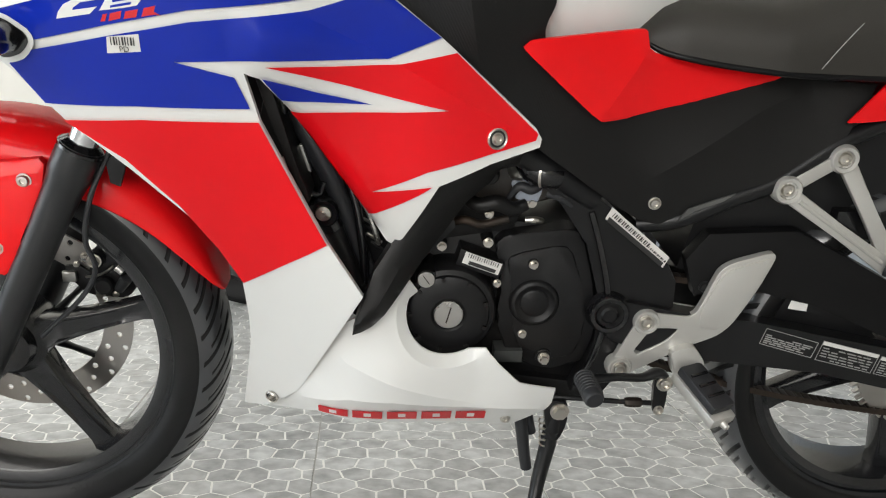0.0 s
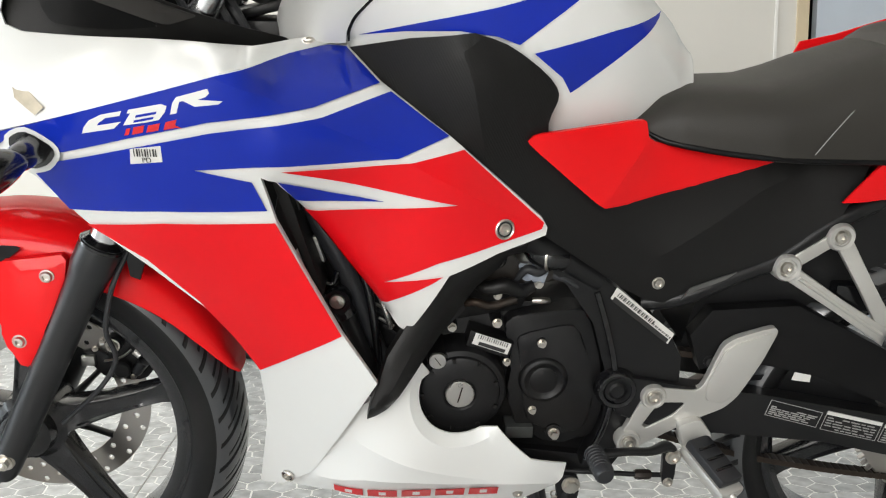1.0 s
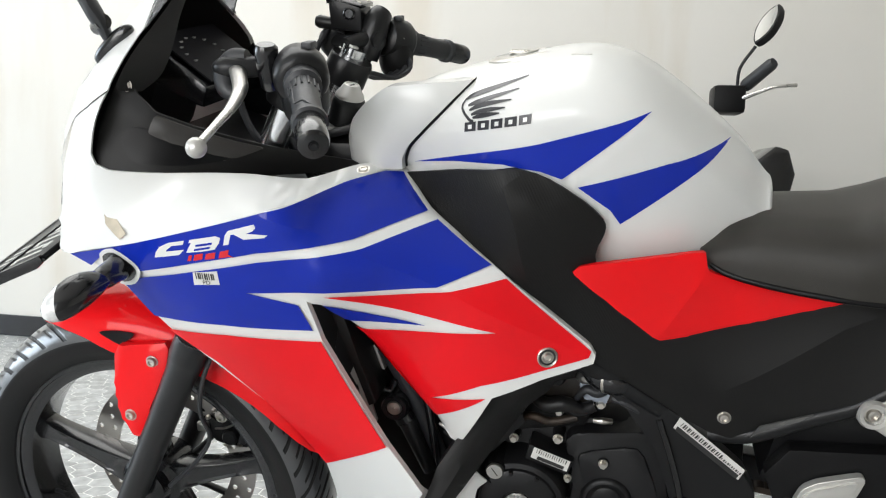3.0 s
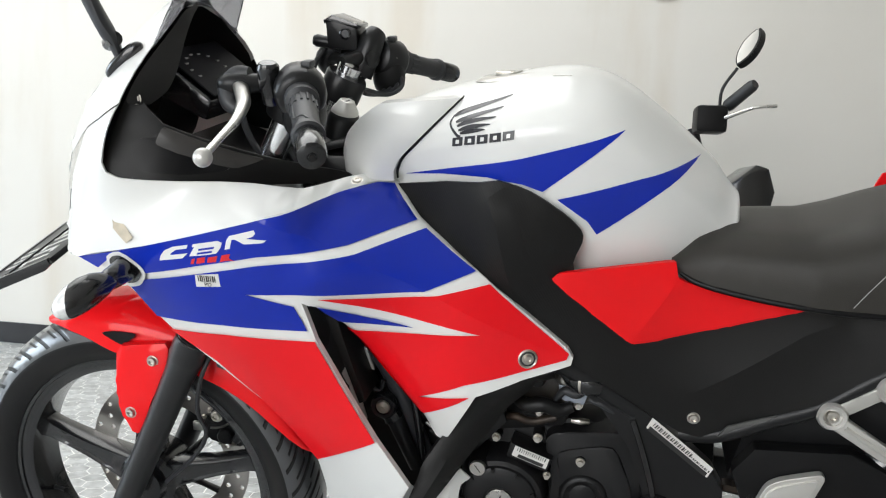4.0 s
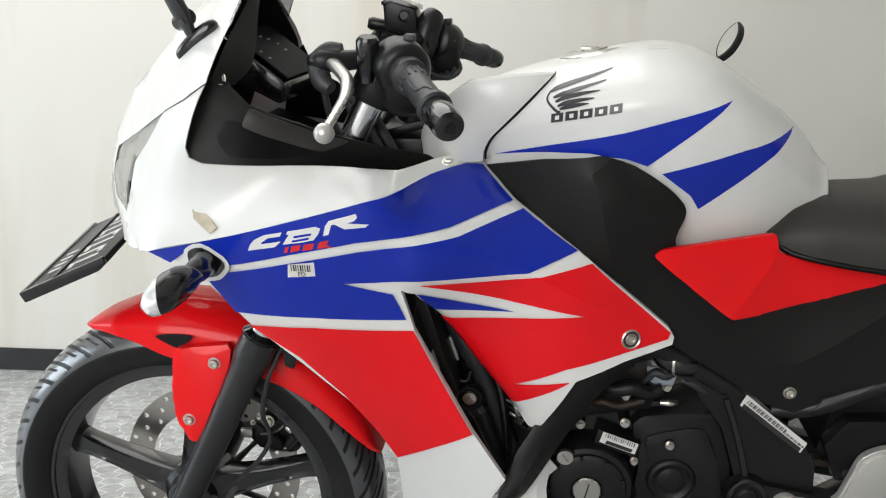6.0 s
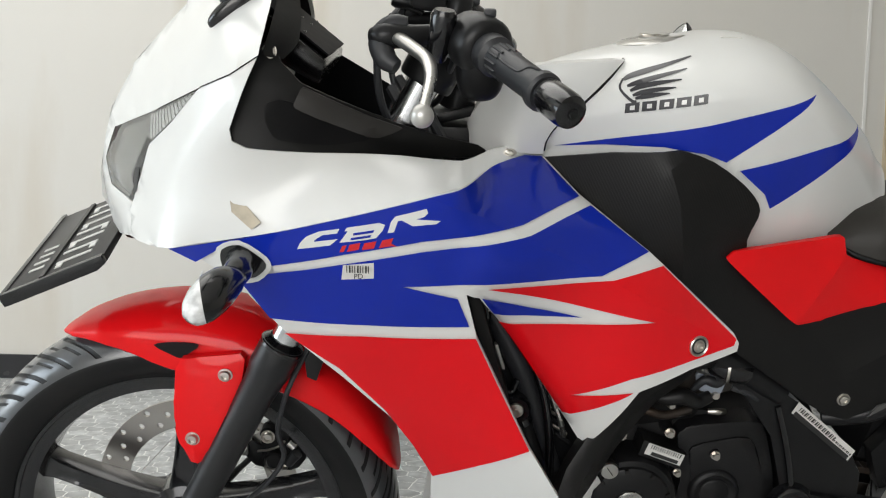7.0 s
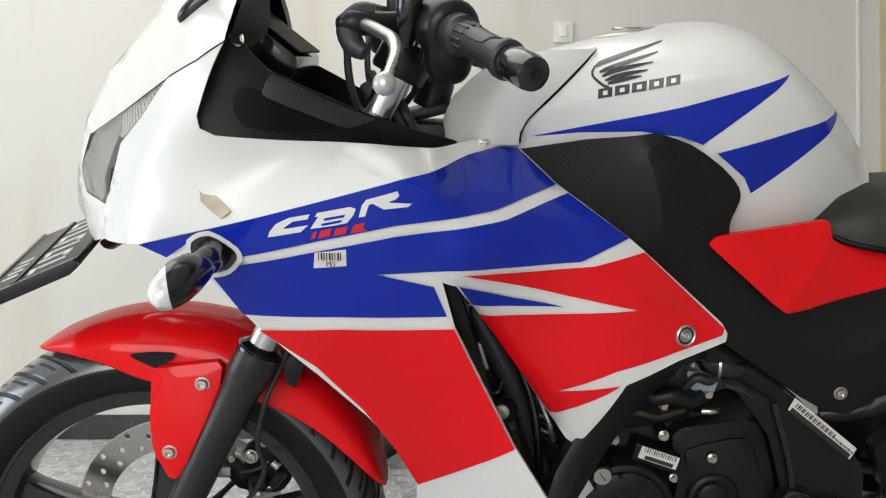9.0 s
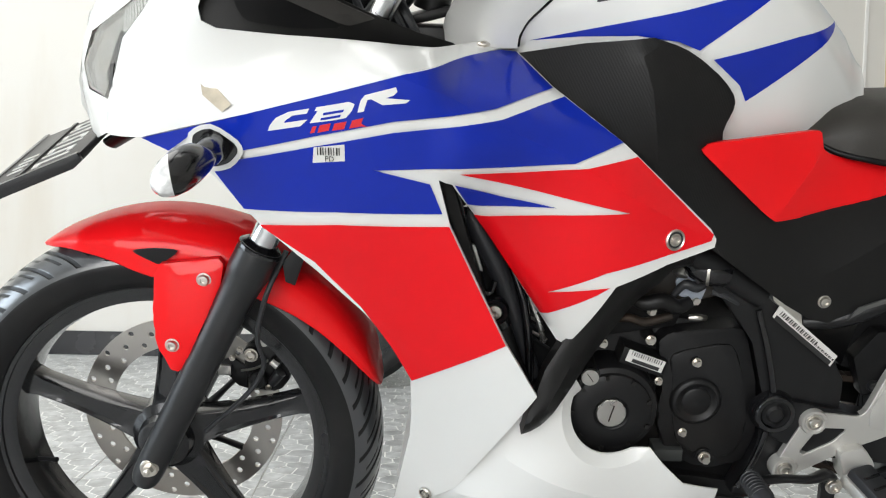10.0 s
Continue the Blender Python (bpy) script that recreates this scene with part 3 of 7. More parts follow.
FRONT = skin([(.378, -.222, .74), (.311, -.235, .753), (.247, -.24, .775), (.203, -.24, .795), (.349, -.24, .828), (.343, -.236, .85), (.155, -.19, .683), (.10, -.19, .73),
              (.03, -.185, .765), (.463, -.2, .54), (.35, -.125, .455), (.503, -.19, .467), (.412, -.092, .278), (.372, -.06, .25), (.33, -.03, .21), (.25, -.165, .58),
              (.435, -.205, .815), (.42, -.212, .64), (.25, -.245, .824), (.15, -.232, .798)])
REAR = skin([(.378, -.222, .74), (.311, -.235, .753), (.349, -.24, .828), (.343, -.236, .85), (.435, -.205, .815), (.417, -.1, .87), (.469, -.09, .865), (.515, -.132, .825),
             (.523, -.178, .755), (.59, -.15, .775), (.607, -.148, .76), (.6, -.17, .7), (.513, -.178, .703), (.511, -.162, .594), (.538, -.14, .518), (.509, -.135, .552),
             (.462, -.152, .63), (.42, -.182, .695), (.51, -.172, .645), (.712, -.138, .655), (.656, -.153, .66), (.44, -.19, .72)])


def side_form(x, z):
    """The side fairing: a front panel and a rear panel, parted by the tall vent and joined above it."""
    if z < 0.742:
        if x < 0.386 + (0.742 - z) * 0.5:
            return FRONT(x, z)
        edge = ((x - 0.394) * 0.211 + (z - 0.733) * 0.136) / 0.251
        return REAR(x, z) + max(0.0, 0.009 - edge) * 0.9 * min(1.0, max(0.0, (0.728 - z) / 0.03)) * min(1.0, max(0.0, (z - 0.525) / 0.02))
    s = min(max((x - 0.36) / 0.05, 0), 1)
    s = s * s * (3 - 2 * s)
    return (1 - s) * FRONT(x, z) + s * REAR(x, z)


SIDE_FOLD = [(.318, .862), (.344, .848), (.385, .831), (.421, .811), (.512, .765), (.56, .738), (.62, .704), (.69, .666)]
SIDE = crease(side_form, SIDE_FOLD, 0.011, 0.085, 0.12, lambda u: math.sin(math.pi * (0.03 + 0.94 * u)) ** 0.6)
COWL_BASE = skin([(-.075, 0, .735), (-.088, 0, .80), (-.068, 0, .89), (-.028, 0, .957), (.02, 0, 1.008), (.075, 0, 1.061), (.114, 0, 1.092), (-.0, -.15, .768), (-.01, -.107, .80),
             (.104, -.212, .95), (.166, -.235, .985), (.136, -.23, .90), (.133, -.223, .832), (.343, -.236, .85), (.203, -.235, .80), (.417, -.1, .87), (.39, -.065, .866),
             (.03, -.18, .775), (.166, -.209, 1.008), (.167, -.179, 1.028), (.165, -.139, 1.046), (.163, -.087, 1.07), (.161, -.051, 1.087), (.469, -.09, .865), (.28, -.19, .875), (.37, -.205, .853), (.39, -.165, .857), (.42, -.11, .864), (.25, -.239, .824), (.15, -.232, .798)])
COWL_FOLD = [(-.018, .775), (.026, .83), (.069, .869), (.099, .89), (.126, .916), (.139, .943), (.15, .974)]
cowl_form = crease(COWL_BASE, COWL_FOLD, 0.008, 0.05, 0.05, lambda u: math.sin(math.pi * u * 0.92))
def COWL(x, z):
    """The front cowl, drawn to the side fairing where the two meet."""
    seam_z = along(x, [(.053, .772), (.342, .848), (.389, .857), (.445, .869)])
    w = min(max(1 - (z - seam_z) / 0.045, 0), 1) * min(max((x - 0.04) / 0.05, 0), 1)
    w = w * w * (3 - 2 * w)
    return cowl_form(x, z) * (1 - w) + (SIDE(x, z) * w if w else 0.0)


BELLY_BASE = skin([(.564, -.122, .46), (.573, -.112, .433), (.768, -.102, .293), (.44, -.109, .272), (.412, -.085, .28), (.62, -.135, .33), (.55, -.15, .34), (.5, -.14, .39),
              (.7, -.125, .3), (.38, -.05, .25), (.74, -.095, .25), (.55, -.102, .24), (.66, -.12, .31), (.45, -.11, .31)])
BELLY_FOLDS = [[(.413, .268), (.486, .289), (.547, .291), (.624, .279), (.72, .267), (.763, .256)], [(.47, .36), (.479, .349), (.546, .322), (.608, .297), (.663, .279)],
               [(0.6165 + 0.0715 * math.cos(radians(a)), 0.413 + 0.0715 * math.sin(radians(a))) for a in range(160, 312, 8)]]
belly_fold = crease(crease(BELLY_BASE, BELLY_FOLDS[0], 0.008, 0.05, 0.05, lambda u: math.sin(math.pi * (0.12 + 0.76 * u)) ** 0.5),
                    BELLY_FOLDS[1], 0.006, 0.05, 0.05, lambda u: math.sin(math.pi * (0.08 + 0.84 * u)))


def BELLY(x, z):
    """The belly pan, its rim rolled in round the alternator cover."""
    r = math.hypot(x - 0.6165, z - 0.413)
    y = belly_fold(x, z) + 0.7 * max(0.0, 0.0715 - r)
    return y


COVER_BASE = skin([(.47, -.085, .865), (.613, -.14, .889), (.72, -.124, .822), (.679, -.132, .76), (.59, -.14, .775), (.712, -.125, .655), (.787, -.106, .674), (.873, -.096, .567),
              (1.022, -.071, .731), (.60, -.147, .83), (.68, -.142, .82), (.9, -.1, .62), (1.1, -.09, .69), (.8, -.1, .56), (1., -.095, .63)])
COVER_FOLDS = [[(.860, .600), (.893, .622), (.999, .692), (1.05, .715)], [(.632, .89), (.601, .87), (.614, .834), (.625, .78), (.64, .71)]]
COVER = crease(crease(COVER_BASE, COVER_FOLDS[0], 0.007, 0.08, 0.08, lambda u: math.sin(math.pi * u) ** 0.5), COVER_FOLDS[1], 0.015, 0.12, 0.12, lambda u: min(1.0, u * 5 + 0.1) * min(1.0, (1 - u) * 3))
REDP_BASE = skin([(.679, -.136, .76), (.835, -.09, .78), (.787, -.112, .674), (1.022, -.076, .731), (.85, -.09, .75), (.76, -.12, .77)])
REDP_FOLD = [(.838, .766), (.826, .742), (.806, .712), (.785, .678)]
REDP = crease(REDP_BASE, REDP_FOLD, 0.009, 0.06, 0.10, lambda u: 1.0 - 0.6 * u)

side_outline = [(0.054, 0.773), (0.343, 0.854), (0.389, 0.862), (0.445, 0.869), (0.468, 0.867), (0.508, 0.831), (0.588, 0.774), (0.606, 0.759), (0.706, 0.669), (0.713, 0.657), (0.711, 0.648), (0.651, 0.631), (0.591, 0.605), (0.55, 0.529), (0.54, 0.517), (0.53, 0.522), (0.506, 0.556), (0.41, 0.705), (0.394, 0.733), (0.379, 0.74), (0.393, 0.687), (0.463, 0.54), (0.504, 0.469), (0.411, 0.275), (0.359, 0.224), (0.325, 0.218), (0.336, 0.281), (0.348, 0.352), (0.35, 0.395), (0.349, 0.458), (0.334, 0.503), (0.295, 0.561), (0.241, 0.62), (0.179, 0.679), (0.163, 0.698), (0.133, 0.734), (0.097, 0.759), (0.073, 0.776)]
fairing = part("side_fairing", drape(side_outline, SIDE, 0.003, lift=-0.0008, step=0.0085, hem=0.001, flange=0.010, folds=[SIDE_FOLD]), WHITE, bike, "pearl white side fairing with a tall vent")
part("side_fairing", drape(side_outline, SIDE, 0.003, step=0.03, side=1), WHITE, bike, "pearl white side fairing of the far side")


def decal(name, outline, f, material, parent, label="", lift=0.0020, step=0.009):
    return part(name, drape(outline, f, 0.0006, lift=lift, step=step, folds=[SIDE_FOLD] if f is SIDE and step == 0.009 else ()), material, parent, label, sharp=38)


decal("blue_decal", [(0.055, 0.773), (0.207, 0.816), (0.343, 0.853), (0.389, 0.862), (0.445, 0.869), (0.466, 0.867), (0.507, 0.831), (0.437, 0.815), (0.331, 0.805), (0.251, 0.788), (0.155, 0.764), (0.119, 0.784), (0.085, 0.76)], SIDE, BLUE, fairing, "glossy blue vinyl band")
decal("blue_decal", [(0.152, 0.754), (0.251, 0.777), (0.331, 0.793), (0.447, 0.805), (0.52, 0.822), (0.588, 0.774), (0.529, 0.755), (0.462, 0.754), (0.389, 0.754), (0.311, 0.752), (0.37, 0.736), (0.384, 0.702), (0.27, 0.702), (0.208, 0.699), (0.164, 0.697), (0.136, 0.74)], SIDE, BLUE, fairing, "glossy blue vinyl field")
decal("red_decal", [(0.179, 0.678), (0.269, 0.686), (0.392, 0.687), (0.426, 0.615), (0.462, 0.54), (0.409, 0.502), (0.351, 0.457), (0.326, 0.512), (0.291, 0.573), (0.24, 0.634)], SIDE, RED, fairing, "glossy red vinyl field")
decal("red_decal", [(0.402, 0.747), (0.475, 0.747), (0.545, 0.749), (0.606, 0.758), (0.656, 0.712), (0.708, 0.664), (0.705, 0.657), (0.65, 0.644), (0.577, 0.624), (0.511, 0.593), (0.583, 0.605), (0.569, 0.595), (0.508, 0.557), (0.456, 0.635), (0.42, 0.689), (0.516, 0.694), (0.599, 0.697), (0.514, 0.717)], SIDE, RED, fairing, "glossy red vinyl field with arrow cut-outs")
decal("blue_decal", [(0.397, 0.733), (0.452, 0.716), (0.512, 0.703), (0.412, 0.705)], SIDE, BLUE, fairing, "small blue vinyl wedge")

cowl_outline = [(-0.011, 0.764), (0.057, 0.775), (0.342, 0.853), (0.389, 0.860), (0.445, 0.870), (0.459, 0.871), (0.432, 0.877), (0.418, 0.8765), (0.400, 0.8755), (0.370, 0.8750), (0.328, 0.8775), (0.270, 0.8825), (0.216, 0.8865), (0.151, 0.893),
                (0.137, 0.9), (0.136, 0.913), (0.144, 0.932), (0.165, 0.984), (0.139, 0.966), (0.101, 0.949), (0.060, 0.907), (0.021, 0.874), (0.009, 0.840), (-0.008, 0.802)]
part("front_cowl", drape(cowl_outline, COWL, 0.003, step=0.008, ease=14), WHITE, bike, "pearl white front cowl")
far_half = part("front_cowl", drape(cowl_outline, COWL, 0.003, step=0.03, side=1), WHITE, bike, "pearl white front cowl of the far side")
nose_outline = [(0.165, 0.984), (0.139, 0.966), (0.101, 0.949), (0.024, 0.91), (-0.053, 0.874), (-0.066, 0.895), (-0.028, 0.957), (0.02, 1.008), (0.075, 1.061), (0.114, 1.092), (0.135, 1.095), (0.151, 1.0935), (0.160, 1.087), (0.163, 1.07), (0.1655, 1.046), (0.167, 1.028), (0.167, 1.008)]
part("nose_cowl", drape(nose_outline, COWL, 0.003, step=0.010, ease=10), WHITE, bike, "pearl white upper nose under the screen")
far_nose = part("nose_cowl", drape(nose_outline, COWL, 0.003, step=0.03, side=1), WHITE, bike, "pearl white upper nose of the far side")
for ob in (far_half, far_nose):
    ob.scale.y = 0.74

decal("cowl_seam", [(0.1005, 0.9496), (0.138, 0.9668), (0.1655, 0.9852), (0.1658, 0.9838), (0.1384, 0.9655), (0.1008, 0.9484)], COWL, RECESS, bike, "dark panel gap", lift=0.0006, step=0.008)
liner_outline = [(0.16, 0.984), (0.101, 0.955), (0.03, 0.92), (-0.04, 0.885), (-0.02, 0.955), (0.025, 1.004), (0.078, 1.055), (0.114, 1.085), (0.151, 1.086), (0.160, 1.068), (0.163, 1.008)]
for s in (-1, 1):
    ob = part("nose_liner", drape(liner_outline, COWL, 0.003, lift=-0.007, step=0.02, side=s), MATTE, bike, "black liner inside the nose")
    ob.scale.y = 0.74 if s > 0 else 1.0

belly_outline = [(0.561, 0.462), (0.573, 0.438), *[(0.6165 + 0.0585 * math.cos(radians(a)), 0.4130 + 0.0570 * math.sin(radians(a))) for a in range(160, 300, 8)], (0.655, 0.3635), (0.666, 0.365), (0.685, 0.342), (0.715, 0.312), (0.769, 0.293),
                 (0.766, 0.262), (0.713, 0.226), (0.64, 0.231), (0.548, 0.233), (0.438, 0.247), (0.340, 0.196), (0.392, 0.271), (0.455, 0.391), (0.515, 0.426)]
belly = part("belly_pan", drape(belly_outline, BELLY, 0.003, step=0.012, folds=BELLY_FOLDS), WHITE, bike, "pearl white belly pan")
part("belly_pan", drape(belly_outline, BELLY, 0.003, step=0.03, side=1), WHITE, bike, "pearl white belly pan of the far side")

cover_outline = [(0.47, 0.865), (0.543, 0.881), (0.614, 0.89), (0.653, 0.879), (0.695, 0.85), (0.717, 0.827), (0.719, 0.812), (0.705, 0.785), (0.715, 0.75),
                 (0.79, 0.684), (0.81, 0.686), (0.916, 0.709), (1.022, 0.735), (1.087, 0.727), (1.138, 0.727), (1.107, 0.664), (1.022, 0.603), (0.967, 0.582), (0.907, 0.548), (0.883, 0.537), (0.856, 0.543), (0.823, 0.562),
                 (0.718, 0.637), (0.55, 0.76)]
RIBCOVER = pbr("ribbed_black_plastic", (0.008, 0.0079, 0.0077), 0.42, vary=0.12, bump=0.3, bscale=900, spec=0.24)
rn = RIBCOVER.node_tree
rco, rmap, rwave, rbump = (rn.nodes.new(k) for k in ("ShaderNodeTexCoord", "ShaderNodeMapping", "ShaderNodeTexWave", "ShaderNodeBump"))
rmap.inputs["Rotation"].default_value = (0, radians(28), 0)
rwave.inputs["Scale"].default_value, rwave.inputs["Distortion"].default_value = 105.0, 0.0
rbump.inputs["Strength"].default_value, rbump.inputs["Distance"].default_value = 0.14, 0.0010
rn.links.new(rco.outputs["Object"], rmap.inputs["Vector"])
rn.links.new(rmap.outputs["Vector"], rwave.inputs["Vector"])
rsep, rknee, rmul = (rn.nodes.new(k) for k in ("ShaderNodeSeparateXYZ", "ShaderNodeMapRange", "ShaderNodeMath"))
rknee.inputs["From Min"].default_value, rknee.inputs["From Max"].default_value = 0.76, 0.70
rmul.operation = "MULTIPLY"
rn.links.new(rco.outputs["Object"], rsep.inputs["Vector"])
rn.links.new(rsep.outputs["X"], rknee.inputs["Value"])
rn.links.new(rwave.outputs["Fac"], rmul.inputs[0])
rn.links.new(rknee.outputs["Result"], rmul.inputs[1])
rn.links.new(rmul.outputs["Value"], rbump.inputs["Height"])
rn.links.new(rn.nodes["Bump"].outputs["Normal"], rbump.inputs["Normal"])
rn.links.new(rbump.outputs["Normal"], rn.nodes["Principled BSDF"].inputs["Normal"])
cover = part("side_cover", drape(rounded(cover_outline, keep=[0, 1, 2] + list(range(8, 40)), r=0.4), COVER, 0.004, step=0.012, folds=COVER_FOLDS), RIBCOVER, bike, "matte black knee and side cover")
redp_outline = [(0.681, 0.764), (0.691, 0.773), (0.761, 0.78), (0.834, 0.786), (0.838, 0.764), (0.851, 0.756), (0.934, 0.742), (1.022, 0.731), (0.916, 0.701), (0.81, 0.678), (0.787, 0.676), (0.77, 0.688)]
part("side_panel", drape(rounded(redp_outline, r=0.14), REDP, 0.009, lift=0.0065, step=0.012, hem=0.002, folds=[REDP_FOLD]), RED_PAINT, bike, "glossy red side panel under the seat")


# ---- tank ----
TOP = [(.385, .88), (.404, .92), (.453, .959), (.5, .977), (.55, .990), (.61, 1.004), (.68, 1.015), (.72, 1.011), (.754, .999), (.79, .974), (.83, .943), (.87, .907), (.9, .874), (.911, .84)]
WIDE = [(.385, .055), (.404, .065), (.482, .092), (.553, .122), (.60, .146), (.634, .156), (.70, .155), (.734, .148), (.77, .132), (.80, .115), (.83, .092), (.857, .070), (.885, .048), (.90, .036), (.911, .028)]


def soft(x, table):
    return sum(along(x + d, table) for d in (-.02, -.01, 0, .01, .02)) / 5


def tank_y(x, z):
    """The tank's left side: an elliptic shoulder, drawn in below it."""
    zt, w = soft(x, TOP), soft(x, WIDE)
    zb = zt - 0.065
    if z >= zb:
        return -w * math.sqrt(max(1 - ((z - zb) / 0.065) ** 2, 0))
    d = zb - z
    return -max(w - 0.20 * d - 0.6 * d * d, 0.3 * w)


pad_area = [(0.44, 0.87), (0.543, 0.885), (0.614, 0.895), (0.657, 0.884), (0.70, 0.855), (0.724, 0.829), (0.726, 0.810), (0.70, 0.77), (0.68, 0.74), (0.44, 0.74)]


def tank_body(x, z):
    y = tank_y(x, z)
    if inside(pad_area, x, z):
        y = max(y, COVER(x, z) + 0.010)
    if z < 0.80:
        y = max(y, REDP(x, z) + 0.012)
    return y


def tank_mesh():
    bm = bmesh.new()
    rows = []
    for k in range(110):
        x = 0.388 + (0.909 - 0.388) * k / 109
        zt = soft(x, TOP)
        zb = zt - 0.065
        half = []
        for j in range(19):
            u = math.sin(math.pi / 2 * (1 - j / 18))
            half.append((tank_body(x, zb + u * (zt - zb)), zb + u * (zt - zb)))
        half += [(tank_body(x, z), z) for z in [zb + (0.765 - zb) * q / 14 for q in range(1, 15)]]
        ring = [(y, z) for y, z in reversed(half)] + [(-y, z) for y, z in half[1:]]
        rows.append([bm.verts.new((x, y, z)) for y, z in ring])
    for a, b in zip(rows, rows[1:]):
        for j in range(len(a) - 1):
            bm.faces.new((a[j], a[j + 1], b[j + 1], b[j]))
    last = [v.co.copy() for v in rows[-1]]
    for k in range(1, 7):
        a = math.pi / 2 * k / 6.5
        ring = [bm.verts.new((0.909 + 0.007 * math.sin(a), p.y * (0.3 + 0.7 * math.cos(a)), last[0].z + (p.z - last[0].z) * (0.6 + 0.4 * math.cos(a)))) for p in last]
        for j in range(len(ring) - 1):
            bm.faces.new((rows[-1][j], rows[-1][j + 1], ring[j + 1], ring[j]))
        rows.append(ring)
    bm.faces.new(rows[0])
    bm.faces.new(rows[-1][::-1])
    return bm


tank = part("fuel_tank", tank_mesh(), WHITE, bike, "pearl white fuel tank with blue wedges", sharp=50)
decal("blue_decal", [(0.481, 0.880), (0.64, 0.919), (0.762, 0.954), (0.667, 0.877), (0.642, 0.886), (0.598, 0.891), (0.535, 0.887)], tank_y, BLUE, tank, "blue vinyl wedge", lift=0.001, step=0.01)
decal("blue_decal", [(0.685, 0.867), (0.78, 0.893), (0.857, 0.910), (0.734, 0.819), (0.722, 0.838)], tank_y, BLUE, tank, "blue vinyl wedge", lift=0.001, step=0.01)


# ---- seat ----
def seat_mesh(xs, tops, lows, half, crown=0.02):
    bm = bmesh.new()
    rows = []
    for k in range(41):
        x = xs[0] + (xs[1] - xs[0]) * k / 40
        zt, zl, w = along(x, tops), along(x, lows), along(x, half)
        ring = []
        for j in range(25):
            a = math.pi * j / 24
            c, s = math.cos(a), math.sin(a)
            ring.append((-w * math.copysign(abs(c) ** 0.55, c), zl + (zt - zl) * abs(s) ** 0.6))
        rows.append([bm.verts.new((x, y, z)) for y, z in ring])
    for a, b in zip(rows, rows[1:]):
        for j in range(24):
            bm.faces.new((a[j], a[j + 1], b[j + 1], b[j]))
    bm.faces.new(rows[0])
    bm.faces.new(rows[-1][::-1])
    return bm


part("seat", seat_mesh((.83, 1.16), [(.83, .78), (.86, .808), (.90, .820), (1.0, .824), (1.04, .836), (1.08, .852), (1.15, .874)], [(.83, .772), (.85, .757), (.911, .746), (1.01, .738), (1.14, .738)],
                       [(.83, .085), (.88, .105), (1.0, .125), (1.14, .13)]), SEAT, bike, "black vinyl rider seat", sharp=60)
part("pillion_seat", seat_mesh((1.145, 1.45), [(1.145, .86), (1.16, .882), (1.18, .893), (1.3, .918), (1.45, .918)], [(1.145, .80), (1.45, .88)], [(1.145, .10), (1.2, .12), (1.45, .07)]), SEAT, bike, "black vinyl pillion seat", sharp=60)


LOWS, HALF = [(.83, .772), (.85, .757), (.911, .746), (1.01, .738), (1.14, .738)], [(.83, .085), (.88, .105), (1.0, .125), (1.14, .13)]
part("seat_welt", tube([(x, -along(x, HALF) * 0.985, along(x, LOWS) + 0.003) for x in (.842, .86, .89, .93, .98, 1.03, 1.08, 1.14)], [0.003, 0.004, 0.004, 0.004, 0.004, 0.004, 0.004, 0.004], 10), RECESS, bike, "black piping along the seat edge")
part("seat_seam", tube([(x, y, z) for x, y, z in ((1.040, -.1285, .750), (1.058, -.1275, .7755), (1.080, -.1225, .801), (1.100, -.114, .818), (1.128, -.100, .840))], 0.0006, 6), GREYINK, bike, "pale stitched seam")
# tank fittings
part("filler_cap", lathe([(0, -0.006), (0.018, -0.006), (0.019, -0.004), (0.040, -0.004), (0.046, -0.001), (0.048, 0.004), (0.048, 0.02)], 48), ALLOY, tank, "brushed alloy filler cap",
     at=Matrix.Translation((0.605, 0.0, 0.9985)) @ Matrix.Rotation(radians(-9), 4, "Y") @ Matrix.Rotation(radians(-90), 4, "X"))
part("lock_cover", box(0.588, 0.612, -0.010, 0.010, 1.0030, 1.0062, 0.001), STEEL, tank)
part("tank_label", box(0.668, 0.692, -0.062, -0.030, 1.0080, 1.0090), LABEL, tank, "small printed paper label", at=Matrix.Translation((0, 0, 0.0)))


def ribbon(line, f, width, lift):
    """A narrow strip on the surface f along (x, z) points; width may taper to both ends."""
    pts = glide([(x, 0, z) for x, z in line], 6)
    left, right = [], []
    for i, p in enumerate(pts):
        d = (pts[min(i + 1, len(pts) - 1)] - pts[max(i - 1, 0)]).normalized()
        u = i / (len(pts) - 1)
        w = width(u) if callable(width) else width
        left.append((p.x - d.z * w, p.z + d.x * w))
        right.append((p.x + d.z * w, p.z - d.x * w))
    return left + right[::-1]


seam = ribbon([(0.556, 0.981), (0.53, 0.955), (0.50, 0.925), (0.478, 0.902), (0.470, 0.885), (0.469, 0.872)], tank_y, lambda u: 0.0012 + 0.0012 * math.sin(math.pi * u), 0)
SHROUD = skin([(.452, -.100, .972), (.5536, -.080, .980), (.54, -.100, .962), (.50, -.1065, .925), (.478, -.098, .902), (.469, -.094, .872), (.381, -.030, .895), (.380, -.040, .872), (.392, -.062, .912), (.400, -.078, .89), (.415, -.086, .935), (.42, -.098, .90), (.45, -.106, .93), (.435, -.104, .90), (.432, -.096, .950)])
shroud_outline = [(0.379, 0.868), (0.3795, 0.898), (0.393, 0.926), (0.418, 0.950), (0.446, 0.970), (0.455, 0.9735), (0.500, 0.978), (0.5545, 0.9805), (0.5275, 0.954), (0.4975, 0.924), (0.4755, 0.902), (0.4675, 0.885), (0.4665, 0.871)]
